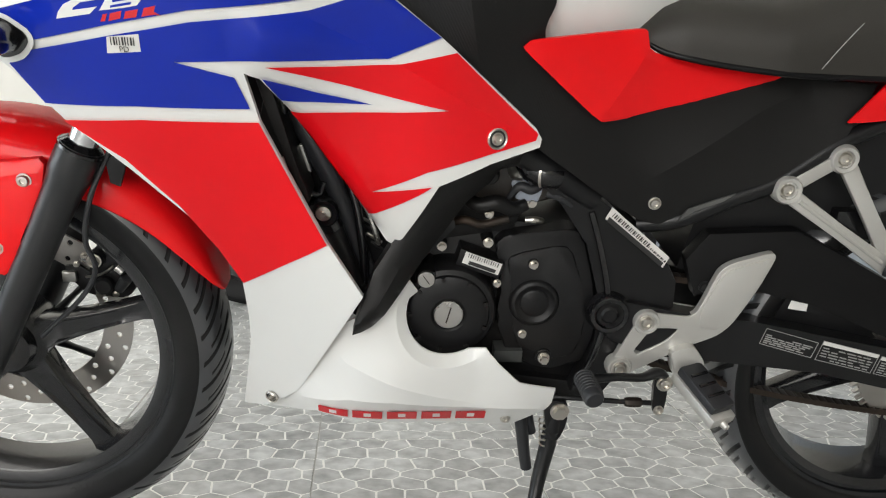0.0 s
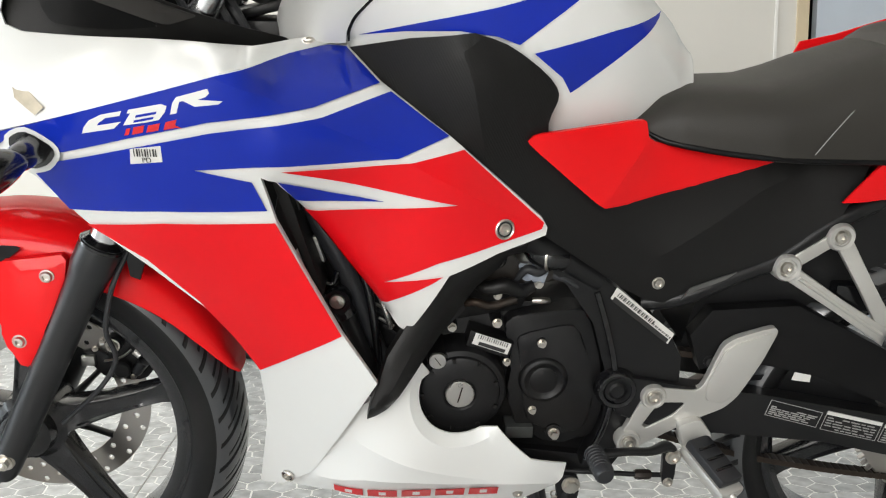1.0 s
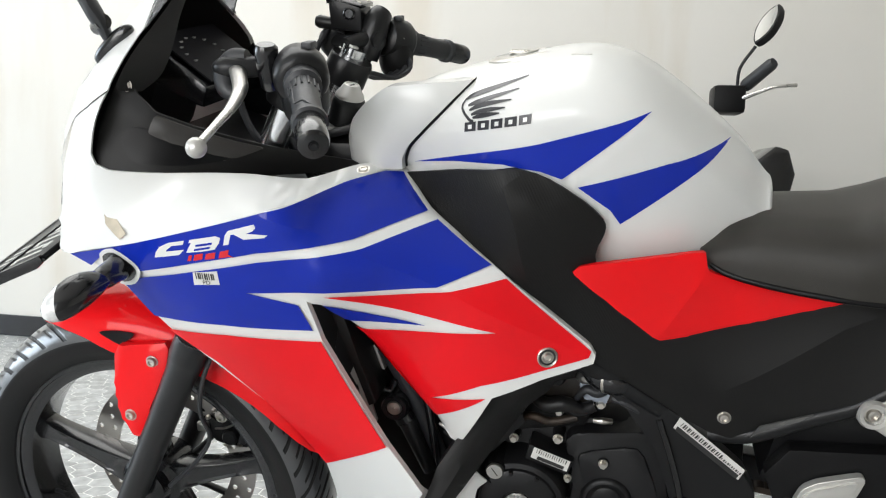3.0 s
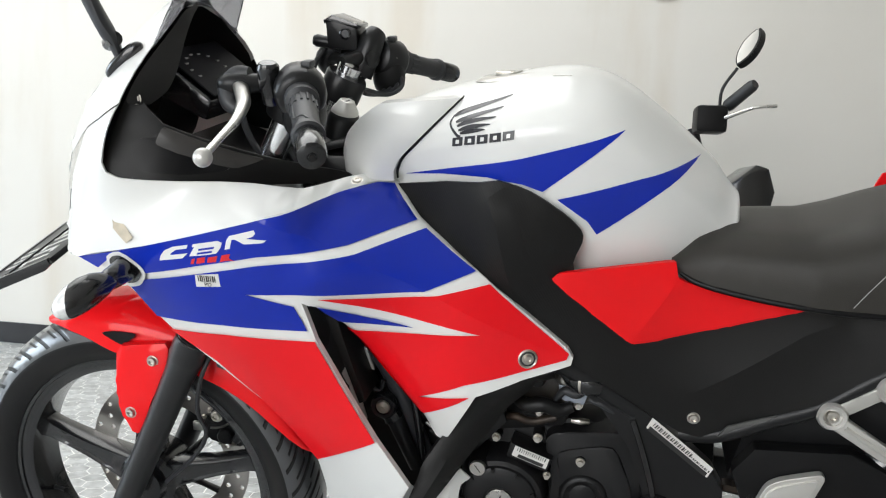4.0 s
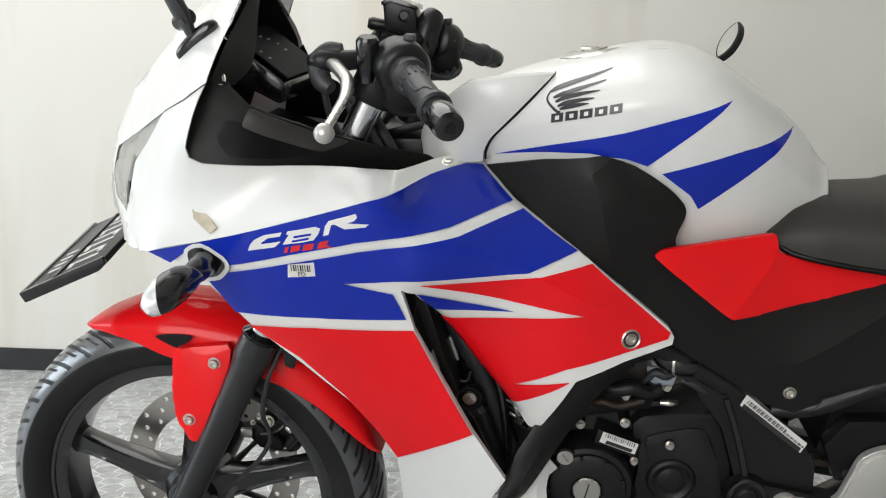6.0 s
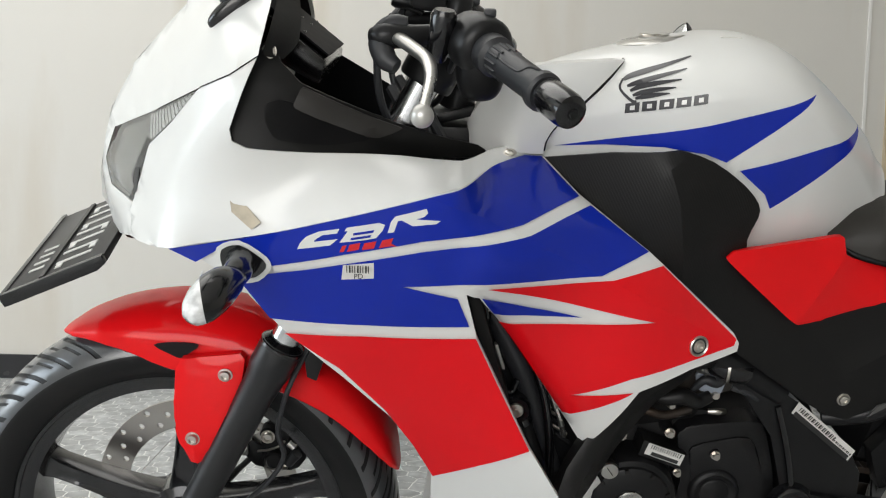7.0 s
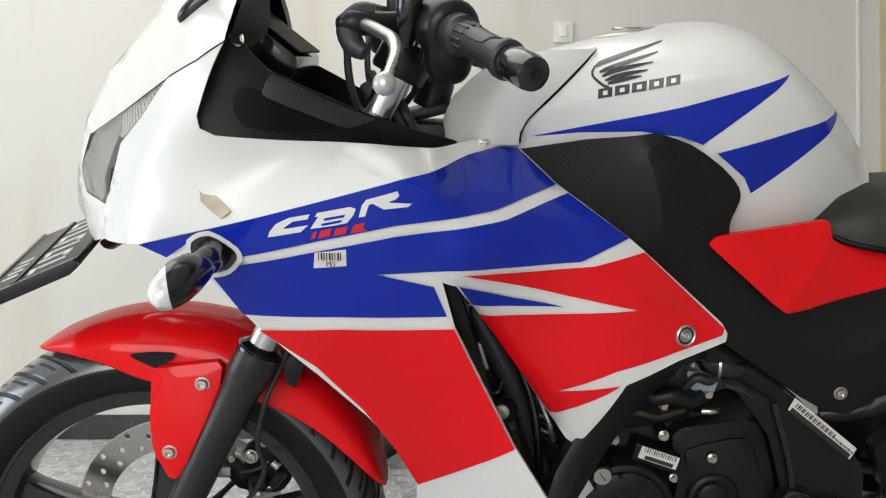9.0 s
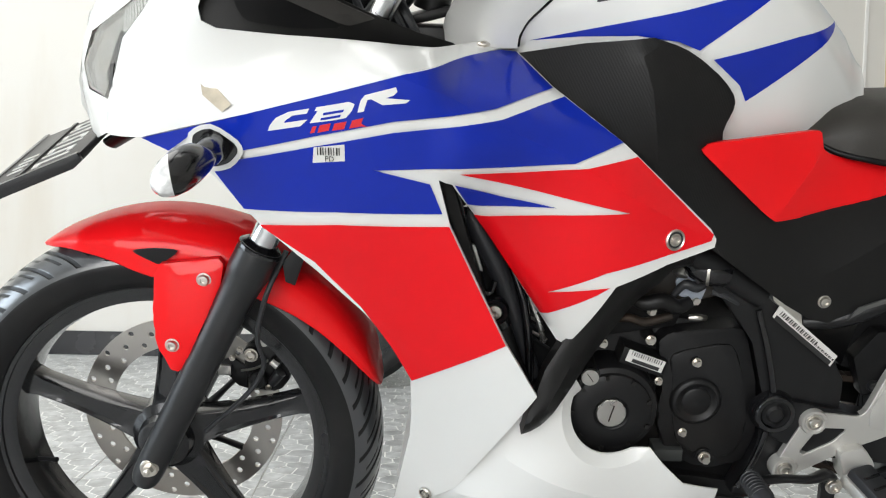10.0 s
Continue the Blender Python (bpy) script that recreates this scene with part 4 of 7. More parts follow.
part("tank_shroud", drape(rounded(shroud_outline, keep=(0, 6, 7, 11, 12), r=0.3), SHROUD, 0.004, step=0.010, hem=0.002, flange=0.03), WHITE, tank, "raised white panel at the tank front")
decal("seam", seam, tank_y, GLOSSY, tank, "dark panel gap", lift=0.0012, step=0.006)

# winged emblem as plain swept strokes, and its five plain blocks
E0, EU, EV = Vector((0.5520, 0.9290)), Vector((0.0860, 0.0180)), Vector((0.001, 0.032))


def emblem(u, v):
    p = E0 + EU * u + EV * v
    return (p.x, p.y)


WING = [((.5500, .9605), (.5600, .9660), (.5850, .9755), (.6235, .9895)), ((.5535, .9545), (.5640, .9590), (.5850, .9670), (.6150, .9775)), ((.5560, .9500), (.5670, .9555), (.5850, .9610), (.6075, .9665)),
        ((.5585, .9455), (.5690, .9500), (.5850, .9545), (.6010, .9580)), ((.5610, .9425), (.5700, .9455), (.5830, .9490), (.5945, .9515))]
for k, line in enumerate(WING):
    decal("emblem_stroke", ribbon(line, tank_y, lambda u: 0.0005 + 0.0019 * math.sin(math.pi * (0.10 + 0.90 * u)), 0), tank_y, BLACKINK, tank, lift=0.0012, step=0.006)
decal("emblem_stroke", ribbon([(.5500, .9615), (.5462, .9540), (.5480, .9480), (.5570, .9400), (.5620, .9385)], tank_y, lambda u: 0.0008 + 0.0012 * u, 0), tank_y, BLACKINK, tank, lift=0.0012, step=0.006)

for k in range(5):
    u0, v0 = -0.01 + 0.196 * k, -0.10 + 0.006 * k
    for p, q, lift, ink in ((0.0, 0.165, 0.0012, BLACKINK), (0.055, 0.110, 0.0018, WHITE)):
        d = 0.0 if p == 0.0 else 0.09
        decal("emblem_block", [emblem(u0 + p, v0 + d), emblem(u0 + q, v0 + d), emblem(u0 + q, v0 + 0.33 - d), emblem(u0 + p, v0 + 0.33 - d)], tank_y, ink, tank, lift=lift, step=0.008)

# ---- fairing fittings and prints ----
def surface_pose(f, x, z, out=0.0):
    """A pose on the surface f, its -y axis along the outward normal."""
    e = 0.004
    n = Vector(((f(x + e, z) - f(x - e, z)) / (2 * e), -1.0, (f(x, z + e) - f(x, z - e)) / (2 * e))).normalized()
    return aim(Vector((x, f(x, z), z)) + n * out, n)


for bx, bz, r in ((0.656, 0.662, 0.0066), (0.372, 0.250, 0.005)):
    at = surface_pose(SIDE, bx, bz, 0.0032)
    part("bolt_ring", lathe([(r * 1.9, 0.002), (r * 1.95, -0.0010), (r * 1.75, -0.0022), (r * 1.55, -0.0010), (r * 1.5, 0.001)], 36), STEEL, fairing, at=at)
    part("bolt_seat", lathe([(r * 1.56, 0.002), (r * 1.56, -0.0004), (0, -0.0004)], 30), INK, fairing, at=at)
    part("bolt", bolt_mesh(r * 0.92, 0.005), STEEL, fairing, at=at)
part("bolt", bolt_mesh(0.0062, 0.002), STEEL, fairing, at=aim((0.4256, -0.1235, 0.8766), (0, -0.42, 0.91)))
decal("price_tag", [(0.249, 0.776), (0.281, 0.780), (0.281, 0.762), (0.247, 0.759)], SIDE, LABEL, fairing, "white sticker with bar code", lift=0.0028)
for k in range(9):
    x0 = 0.2525 + 0.0028 * k
    w = (0.0008, 0.0016, 0.001)[k % 3]
    decal("bar", [(x0, 0.768), (x0 + w, 0.768), (x0 + w, 0.7765), (x0, 0.776)], SIDE, INK, fairing, lift=0.0036, step=0.01)


def print_text(words, height, parent, material, place, name="print"):
    """Words in the built-in font, laid on a surface by place(u, v)."""
    cu = bpy.data.curves.new("words", "FONT")
    cu.body, cu.size = words, height
    ob = new("words", cu)
    bpy.context.view_layer.update()
    me = bpy.data.meshes.new_from_object(ob.evaluated_get(bpy.context.evaluated_depsgraph_get()))
    bpy.data.objects.remove(ob)
    for v in me.vertices:
        v.co = place(v.co.x, v.co.y)
    me.materials.append(material)
    out = new(name, me)
    out.parent = parent
    return out


print_text("PD", 0.008, fairing, INK, lambda u, v: Vector((0.260 + u, SIDE(0.26 + u, 0.7615 + v) - 0.0038, 0.7615 + v)), "lettering")

lettering_r = 0.239
print_text("100/80-17 M/C", 0.016, front, RUBBER, lambda u, v: Vector(((lettering_r + v) * math.cos(-0.88 - u / lettering_r), -0.0528 - 0.434 * (v - 0.002) - 0.0007, (lettering_r + v) * math.sin(-0.88 - u / lettering_r))), "tyre_lettering")

# model name as plain slanted shapes in white, with a red bar under it
for quad in ([(.2018, .7916), (.2047, .7985), (.2114, .8062), (.2246, .8127), (.2461, .8169), (.2434, .8116), (.2284, .8089), (.2205, .8032), (.2191, .8009), (.2440, .8054), (.2360, .7980)],
             [(.2458, .8016), (.2545, .8145), (.2513, .8144), (.2533, .8183), (.2864, .8247), (.2922, .8226), (.2896, .8161), (.2831, .8081), (.2700, .8052)],
             [(.2948, .8139), (.2981, .8260), (.3026, .8319), (.3338, .8404), (.3355, .8359), (.3316, .8320), (.3236, .8292), (.3485, .8276), (.3440, .8243), (.3204, .8221), (.3091, .8279), (.3052, .8271), (.3013, .8151)]):
    decal("model_shape", quad, SIDE, WHITE, fairing, "white slanted lettering shape", lift=0.0028, step=0.008)
decal("model_slit", [(.2603, .8128), (.2815, .8169), (.2805, .8142), (.2597, .8102)], SIDE, BLUE, fairing, lift=0.0034, step=0.008)
decal("model_slit", [(.2577, .8073), (.2782, .8114), (.2772, .8088), (.2570, .8048)], SIDE, BLUE, fairing, lift=0.0034, step=0.008)
for quad in ([(.2456, .7908), (.2487, .7981), (.2530, .7988), (.2502, .7915)], [(.2535, .7916), (.2562, .7996), (.2674, .8022), (.2653, .7946)], [(.2686, .7943), (.2713, .8019), (.2837, .8045), (.2810, .7966)], [(.2862, .7971), (.2895, .8057), (.3009, .8086), (.2987, .8027), (.3050, .7990), (.2990, .7998)]):
    decal("model_bar", quad, SIDE, REDINK, fairing, lift=0.0028, step=0.01)
decal("tape_strip", [(0.130, 0.836), (0.134, 0.833), (0.137, 0.835), (0.141, 0.832), (0.146, 0.8335), (0.164, 0.817), (0.154, 0.809), (0.132, 0.825)], COWL, TAPE, fairing, "brown remnant of peeled tape", lift=0.001, step=0.008)
MARK_TOP, MARK_LOW = [(0.439, 0.2655), (0.547, 0.2665), (0.672, 0.2670)], [(0.439, 0.2515), (0.547, 0.2455), (0.672, 0.2470)]
for k in range(5):
    for p, q, d, lift, ink in ((0.0, 0.041, 0.0, 0.0028, REDINK), (0.0155, 0.0255, 0.27, 0.0034, WHITE)):
        u0, u1 = 0.4405 + 0.0475 * k + p, 0.4405 + 0.0475 * k + q
        corners = [(x, along(x, MARK_LOW) + (along(x, MARK_TOP) - along(x, MARK_LOW)) * v) for x, v in ((u0, 1 - d), (u1, 1 - d), (u1, d), (u0, d))]
        decal("maker_block", corners, BELLY, ink, belly, lift=lift, step=0.008)
part("bolt", bolt_mesh(0.006, 0.004), STEEL, belly, at=pose(0.702, BELLY(0.702, 0.243) - 0.0005, 0.243))

# air duct between fairing and engine
DUCT_BASE = skin([(.506, -.168, .41), (.537, -.145, .52), (.66, -.138, .622), (.60, -.120, .535), (.52, -.150, .40), (.63, -.125, .57), (.48, -.16, .398), (.59, -.14, .588)])
DUCT = crease(DUCT_BASE, [(.47, .40), (.51, .43), (.555, .50), (.60, .575), (.65, .632), (.69, .64)], 0.010, 0.04, 0.03, lambda u: 1.0)
duct_outline = [(0.640, 0.640), (0.690, 0.648), (0.690, 0.622), (0.667, 0.617), (0.656, 0.598), (0.630, 0.572), (0.604, 0.530), (0.578, 0.494), (0.551, 0.455), (0.531, 0.428), (0.515, 0.413), (0.501, 0.406), (0.490, 0.404),
                (0.495, 0.430), (0.505, 0.455), (0.516, 0.488), (0.537, 0.52), (0.565, 0.565), (0.60, 0.61)]
part("air_duct", drape(duct_outline, DUCT, 0.025, step=0.010, hem=0.004), COCKPIT, bike, "matte black air duct rim")

# headlamp
lens_outline = [(0.101, 0.948), (0.024, 0.909), (-0.042, 0.879), (-0.074, 0.832), (-0.058, 0.806), (-0.008, 0.803), (0.008, 0.839), (0.020, 0.874), (0.060, 0.907)]
lamp = part("headlamp", drape(lens_outline, COWL, 0.0025, lift=-0.0005, step=0.012), LENS, bike, "clear headlamp lens")
part("reflector", drape(lens_outline, COWL, 0.002, lift=-0.012, step=0.012), pbr("headlamp_bowl", (0.20, 0.185, 0.165), 0.16, metal=0.8, vary=0.3, scale=30), lamp, "grey reflector bowl")
part("headlamp", drape(lens_outline, COWL, 0.0025, lift=-0.002, step=0.03, side=1), LENS, bike, "clear headlamp lens")
strip = [Vector(p) for p in ((0.097, 0.943), (0.058, 0.907), (0.019, 0.875))]
inner_edge = [Vector(p) for p in ((0.092, 0.942), (0.052, 0.921), (0.018, 0.904))]
for k in range(2):
    a, b, c, d = strip[k], strip[k + 1], inner_edge[k + 1], inner_edge[k]
    for m in range(7):
        u, w = m / 7, (m + 0.72) / 7
        quad = [a.lerp(b, u), a.lerp(b, w), d.lerp(c, w), d.lerp(c, u)]
        part("reflector_rib", drape([tuple(q) for q in quad], COWL, 0.0025, lift=-0.006, step=0.03), REFLECTOR, lamp)
part("lamp_notch", drape([(-0.004, 0.842), (0.005, 0.845), (0.001, 0.818), (-0.006, 0.812)], COWL, 0.001, lift=0.0008, step=0.02), INK, lamp, "black gap at the lamp corner")
chin = [(-0.053, 0.876), (-0.074, 0.832), (-0.060, 0.803), (-0.008, 0.802), (-0.011, 0.764), (-0.05, 0.745), (-0.075, 0.745), (-0.086, 0.78), (-0.087, 0.81), (-0.078, 0.855), (-0.066, 0.895)]
part("chin_cowl", drape(chin, COWL, 0.003, step=0.009, ease=8), WHITE, bike, "pearl white chin under the headlamp")
part("chin_cowl", drape(chin, COWL, 0.003, step=0.03, side=1), WHITE, bike, "pearl white chin of the far side")

# indicator
stem = part("indicator", tube([(0.142, -0.215, 0.772), (0.142, -0.238, 0.770), (0.142, -0.256, 0.769), (0.138, -0.272, 0.767)], [0.020, 0.0155, 0.0145, 0.012], 16), GLOSSY, bike, "black turn indicator with clear lens")
decal("indicator_rim", rounded([(0.111, 0.785), (0.140, 0.799), (0.171, 0.779), (0.174, 0.765), (0.157, 0.746), (0.131, 0.739), (0.110, 0.758)], r=0.35), SIDE, WHITE, fairing, "white rim round the mount", lift=0.0038, step=0.01)
decal("indicator_pad", rounded([(0.117, 0.783), (0.140, 0.793), (0.166, 0.776), (0.168, 0.766), (0.155, 0.752), (0.132, 0.745), (0.116, 0.76)], r=0.35), SIDE, GLOSSY, fairing, "black rubber indicator mount", lift=0.0052, step=0.01)


def blob(center, radii, power=1.0, m=None, cut=None):
    bm = bmesh.new()
    bmesh.ops.create_uvsphere(bm, u_segments=28, v_segments=18, radius=1.0)
    for v in bm.verts:
        c = Vector([math.copysign(abs(q) ** power, q) for q in v.co])
        if cut:
            c = cut(c)
        v.co = Vector((c.x * radii[0], c.y * radii[1], c.z * radii[2]))
    if m is not None:
        bm.transform(m)
    bmesh.ops.translate(bm, verts=bm.verts[:], vec=center)
    return bm


def taper(c):
    c = c.copy()
    c.z *= 1 - 0.35 * max(0, c.x)
    c.y *= 1 - 0.25 * max(0, c.x)
    if c.x < -0.35:
        c.x = -0.35
    return c


def pod_mesh(front, swell=1.0, n=30):
    """The indicator pod: an almond body that runs out sideways, cut by an upright plane into its clear front and its black back."""
    stations = [(-.254, .1435, .7690, .015, .0115), (-.264, .1400, .7680, .0205, .0175), (-.280, .1350, .7665, .0255, .0235), (-.298, .1300, .7635, .0275, .0265), (-.316, .1255, .7595, .0270, .0255), (-.332, .1215, .7550, .0235, .0215), (-.343, .1180, .7510, .0165, .0150), (-.350, .1155, .7485, .006, .006)]
    bm = bmesh.new()
    rows = []
    for y, cx, cz, rx, rz in stations:
        row = []
        for k in range(n):
            a = 2 * math.pi * k / n
            c, q = math.cos(a), math.sin(a)
            row.append(bm.verts.new((cx + rx * swell * math.copysign(abs(c) ** 1.15, c), y, cz + rz * swell * math.copysign(abs(q) ** 1.1, q))))
        rows.append(row)
    for p, q in zip(rows, rows[1:]):
        for k in range(n):
            bm.faces.new((p[k], p[(k + 1) % n], q[(k + 1) % n], q[k]))
    bm.faces.new(rows[0])
    bm.faces.new(rows[-1][::-1])
    bmesh.ops.bisect_plane(bm, geom=bm.verts[:] + bm.edges[:] + bm.faces[:], plane_co=(0.1155, -0.30, 0.76), plane_no=(1, 0.25, 0.15), clear_inner=not front, clear_outer=front)
    return bm


POD = Matrix.Translation((0.132, -0.292, 0.764)) @ Matrix.Scale(0.80, 4) @ Matrix.Translation((-0.132, 0.292, -0.764))
part("housing", pod_mesh(False), GLOSSY, stem, at=POD)
part("lens", pod_mesh(True), RIBBED, stem, "clear plastic lens", at=POD)
for k in range(3):
    part("lens_rib", tube([(0.1085 + 0.004 * k, -0.272 - 0.018 * k, 0.7800 - 0.0040 * k), (0.1030 + 0.0005 * k, -0.276 - 0.018 * k, 0.7640 - 0.0045 * k), (0.1075 + 0.001 * k, -0.280 - 0.018 * k, 0.7480 - 0.003 * k)], 0.0011, 6), RIBBED, stem, at=POD)
part("indicator", blob((0.133, 0.292, 0.758), (0.040, 0.040, 0.027), cut=taper), GLOSSY, bike, "black turn indicator of the far side")

# number plate under the nose, its figures as plain bars
plate = part("number_plate", box(-0.064, 0.064, -0.132, 0.132, -0.005, 0.005, 0.003), DARK, bike, "black number plate with white marks", at=pose(-0.116, -0.006, 0.722, 5, -23, 5.5))
part("plate_frame", prism([(-0.068, -0.009), (-0.060, -0.009), (-0.060, 0.007), (-0.068, 0.007)], -0.137, 0.137, 0.002), GLOSSY, plate)
part("plate_frame", prism([(-0.064, -0.009), (0.050, -0.009), (0.064, -0.004), (0.064, 0.007), (-0.064, 0.007)], -0.138, -0.129, 0.002), GLOSSY, plate)
PLATEWHITE = pbr("plate_white", (0.6, 0.6, 0.58), 0.4)
for k in range(7):
    y0 = 0.100 - 0.032 * k
    part("plate_bar", box(-0.006, 0.040, y0 - 0.006, y0, 0.005, 0.0062), PLATEWHITE, plate)
    part("plate_bar", box(0.032 if k % 2 else -0.004, 0.040 if k % 2 else 0.004, y0 - 0.020, y0 - 0.006, 0.005, 0.0062), PLATEWHITE, plate)
for k in range(4):
    part("plate_bar", box(-0.046, -0.026, -0.020 - 0.022 * k, -0.014 - 0.022 * k, 0.005, 0.0062), PLATEWHITE, plate)
part("plate_rule", box(-0.018, -0.012, -0.128, 0.128, 0.005, 0.0075), DARK, plate)
part("plate_stay", tube([(-0.055, 0, 0.728), (0.0, 0, 0.76)], 0.02, 10, smooth=0, flat=0.4), DARK, bike)

# screen, inner cockpit panels, mirror stalk
RIM = [(.163, .222, .990), (.167, .209, 1.008), (.168, .179, 1.028), (.166, .139, 1.046), (.164, .087, 1.07), (.162, .051, 1.087), (.153, 0, 1.094)]
RIM = [Vector((x, -y, z)) for x, y, z in RIM] + [Vector((x, y * 0.74, z)) for x, y, z in reversed(RIM[:-1])]


def screen_mesh(lift=0.0):
    bm = bmesh.new()
    base = glide(RIM[3:-3], 4)
    rows = []
    for k in range(13):
        u = k / 12
        rows.append([Vector((p.x - 0.004 + 0.06 * u - 0.015 * (1 - abs(p.y) / 0.14) * u, p.y * (1 - 0.3 * u), p.z - 0.003 + (0.08 + 0.4 * abs(p.y)) * u)) for p in base])
    m = len(base)
    top = [[bm.verts.new(p) for p in r] for r in rows]
    low = [[bm.verts.new(p + Vector((0.0025, 0, -0.0015))) for p in r] for r in rows]
    for g in (top, low):
        for a, b in zip(g, g[1:]):
            for j in range(m - 1):
                bm.faces.new((a[j], a[j + 1], b[j + 1], b[j]))
    n = len(rows)
    for i in range(n - 1):
        for j in (0, m - 1):
            bm.faces.new((top[i][j], top[i + 1][j], low[i + 1][j], low[i][j]))
    for i in (0, n - 1):
        for j in range(m - 1):
            bm.faces.new((top[i][j], top[i][j + 1], low[i][j + 1], low[i][j]))
    return bm


screen = part("windscreen", screen_mesh(), SMOKE, bike, "smoked clear windscreen", sharp=60)
INNER_BASE = skin([(.137, -.226, .90), (.169, -.202, .992), (.39, -.062, .866), (.28, -.155, .885), (.25, -.165, .95), (.32, -.115, .915), (.42, -.06, .87), (.21, -.215, .885)])
INNER = crease(INNER_BASE, [(0.165, 0.955), (0.20, 0.947), (0.25, 0.921), (0.30, 0.893), (0.36, 0.872)], 0.008, 0.035, 0.03, lambda u: math.sin(math.pi * (0.05 + 0.9 * u)) ** 0.5)
inner_outline = [(0.130, 0.896), (0.152, 0.888), (0.216, 0.881), (0.328, 0.864), (0.395, 0.858), (0.402, 0.866), (0.392, 0.873), (0.353, 0.885), (0.308, 0.9035), (0.270, 0.922), (0.235, 0.939), (0.201, 0.956), (0.182, 0.976), (0.172, 1.000), (0.160, 0.99), (0.140, 0.94)]
inner = part("cockpit_panel", drape(inner_outline, INNER, 0.003, step=0.012), COCKPIT, bike, "matte black inner cockpit panel")
far_panel = part("cockpit_panel", drape(inner_outline, INNER, 0.003, step=0.03, side=1), MATTE, bike, "matte black inner cockpit panel")
far_panel.scale.y = 0.74
# sloping ledge; its lighter grey paints in the light on this facet
part("panel_ledge", drape(rounded([(0.194, 0.932), (0.203, 0.953), (0.235, 0.9365), (0.268, 0.9195), (0.305, 0.902), (0.276, 0.894)], r=0.12), INNER, 0.006, lift=0.005, step=0.009, hem=0.002), pbr("lit_ledge_plastic", (0.032, 0.030, 0.028), 0.4, vary=0.15, bump=0.3, bscale=900, spec=0.4), inner, "black sloping ledge, coloured lighter where it catches light")
part("panel_recess", drape(rounded([(0.166, 0.935), (0.181, 0.941), (0.199, 0.935), (0.277, 0.893), (0.232, 0.892), (0.178, 0.900), (0.168, 0.917)], r=0.25), INNER, 0.0012, lift=0.001, step=0.02), RECESS, inner, "glossy black recess")
part("bolt", bolt_mesh(0.006, 0.004), STEEL, inner, at=pose(0.171, INNER(0.171, 0.985) - 0.001, 0.987))
for s in (-1,):
    ear = bmesh.new()
    outer = [Vector((p.x + 0.004, s * abs(p.y) * 0.985, p.z - 0.003)) for p in glide(RIM[:7], 3)]
    back = [Vector((x, s * y, z)) for x, y, z in ((0.180, 0.192, 0.982), (0.190, 0.165, 0.996), (0.190, 0.140, 1.014), (0.186, 0.115, 1.034), (0.180, 0.090, 1.052), (0.174, 0.062, 1.070), (0.166, 0.030, 1.084))]
    back = glide(back, 3)
    a = [ear.verts.new(p) for p in outer]
    b = [ear.verts.new(p) for p in back]
    c = [ear.verts.new(p + Vector((0.003, 0, -0.004))) for p in outer]
    d = [ear.verts.new(p + Vector((0.003, 0, -0.004))) for p in back]
    for k in range(len(a) - 1):
        ear.faces.new((a[k], a[k + 1], b[k + 1], b[k]))
        ear.faces.new((c[k], c[k + 1], d[k + 1], d[k]))
        ear.faces.new((b[k], b[k + 1], d[k + 1], d[k]))
        ear.faces.new((a[k], a[k + 1], c[k + 1], c[k]))
    ob = part("cockpit_liner", ear, COCKPIT, bike, "black liner inside the nose rim")
    ob.scale.y = 0.74 if s > 0 else 1.0
part("cockpit_floor", prism([(0.03, 0.80), (0.10, 0.90), (0.13, 0.97), (0.12, 1.02), (0.05, 0.98), (0.0, 0.88)], -0.07, 0.07), DARK, bike, "black cockpit inner cover")
part("cockpit_tray", prism([(0.10, 0.86), (0.36, 0.80), (0.36, 0.82), (0.12, 0.90)], -0.17, 0.17), DARK, bike, "black tray under the instruments")
dash = part("instrument", prism([(0.115, 1.012), (0.135, 1.030), (0.215, 0.968), (0.205, 0.940), (0.12, 0.985)], -0.095, 0.095, 0.008), GLOSSY, bike, "black instrument cluster")
part("instrument_glass", prism([(0.139, 1.0305), (0.214, 0.9725), (0.2155, 0.9745), (0.1405, 1.0325)], -0.082, 0.082), pbr("instrument_face", (0.010, 0.010, 0.012), 0.5, vary=0.3, scale=60, spec=0.04), dash, "glossy instrument face")
for k in range(9):
    a = radians(200 - 26 * k)
    cx, cy = 0.045 * math.cos(a), 0.030 * math.sin(a)
    p = Vector((0.177 - 0.79 * cy, -0.02 + cx, 1.0035 + 0.61 * cy))
    part("dial_mark", box(p.x - 0.002, p.x + 0.002, p.y - 0.003, p.y + 0.003, p.z - 0.0005, p.z + 0.0015), GREYINK, dash)
for s in (-1, 1):
    stalk = part("mirror_stalk", tube([(0.116, s * 0.140, 1.030), (0.110, s * 0.141, 1.048), (0.104, s * 0.143, 1.062), (0.088, s * 0.147, 1.10), (0.066, s * 0.16, 1.17), (0.050, s * 0.19, 1.24)], [0.012, 0.017, 0.021, 0.020, 0.017, 0.013], 12, flat=0.5), GRIP, bike, "folded black mirror arm")
    part("arm_hinge", tube([(0.098, s * 0.132, 1.046), (0.118, s * 0.150, 1.054)], 0.010, 12, smooth=0), GLOSSY, stalk)
    part("mirror_foot", blob((0.122, s * 0.140, 1.026), (0.034, 0.013, 0.011), power=0.8, m=pose(0, 0, 0, 0, -40, 0)), GLOSSY, stalk, "black rubber foot")
    part("mirror_head", blob((0.075, s * 0.30, 1.25), (0.030, 0.075, 0.045)), GLOSSY, stalk)

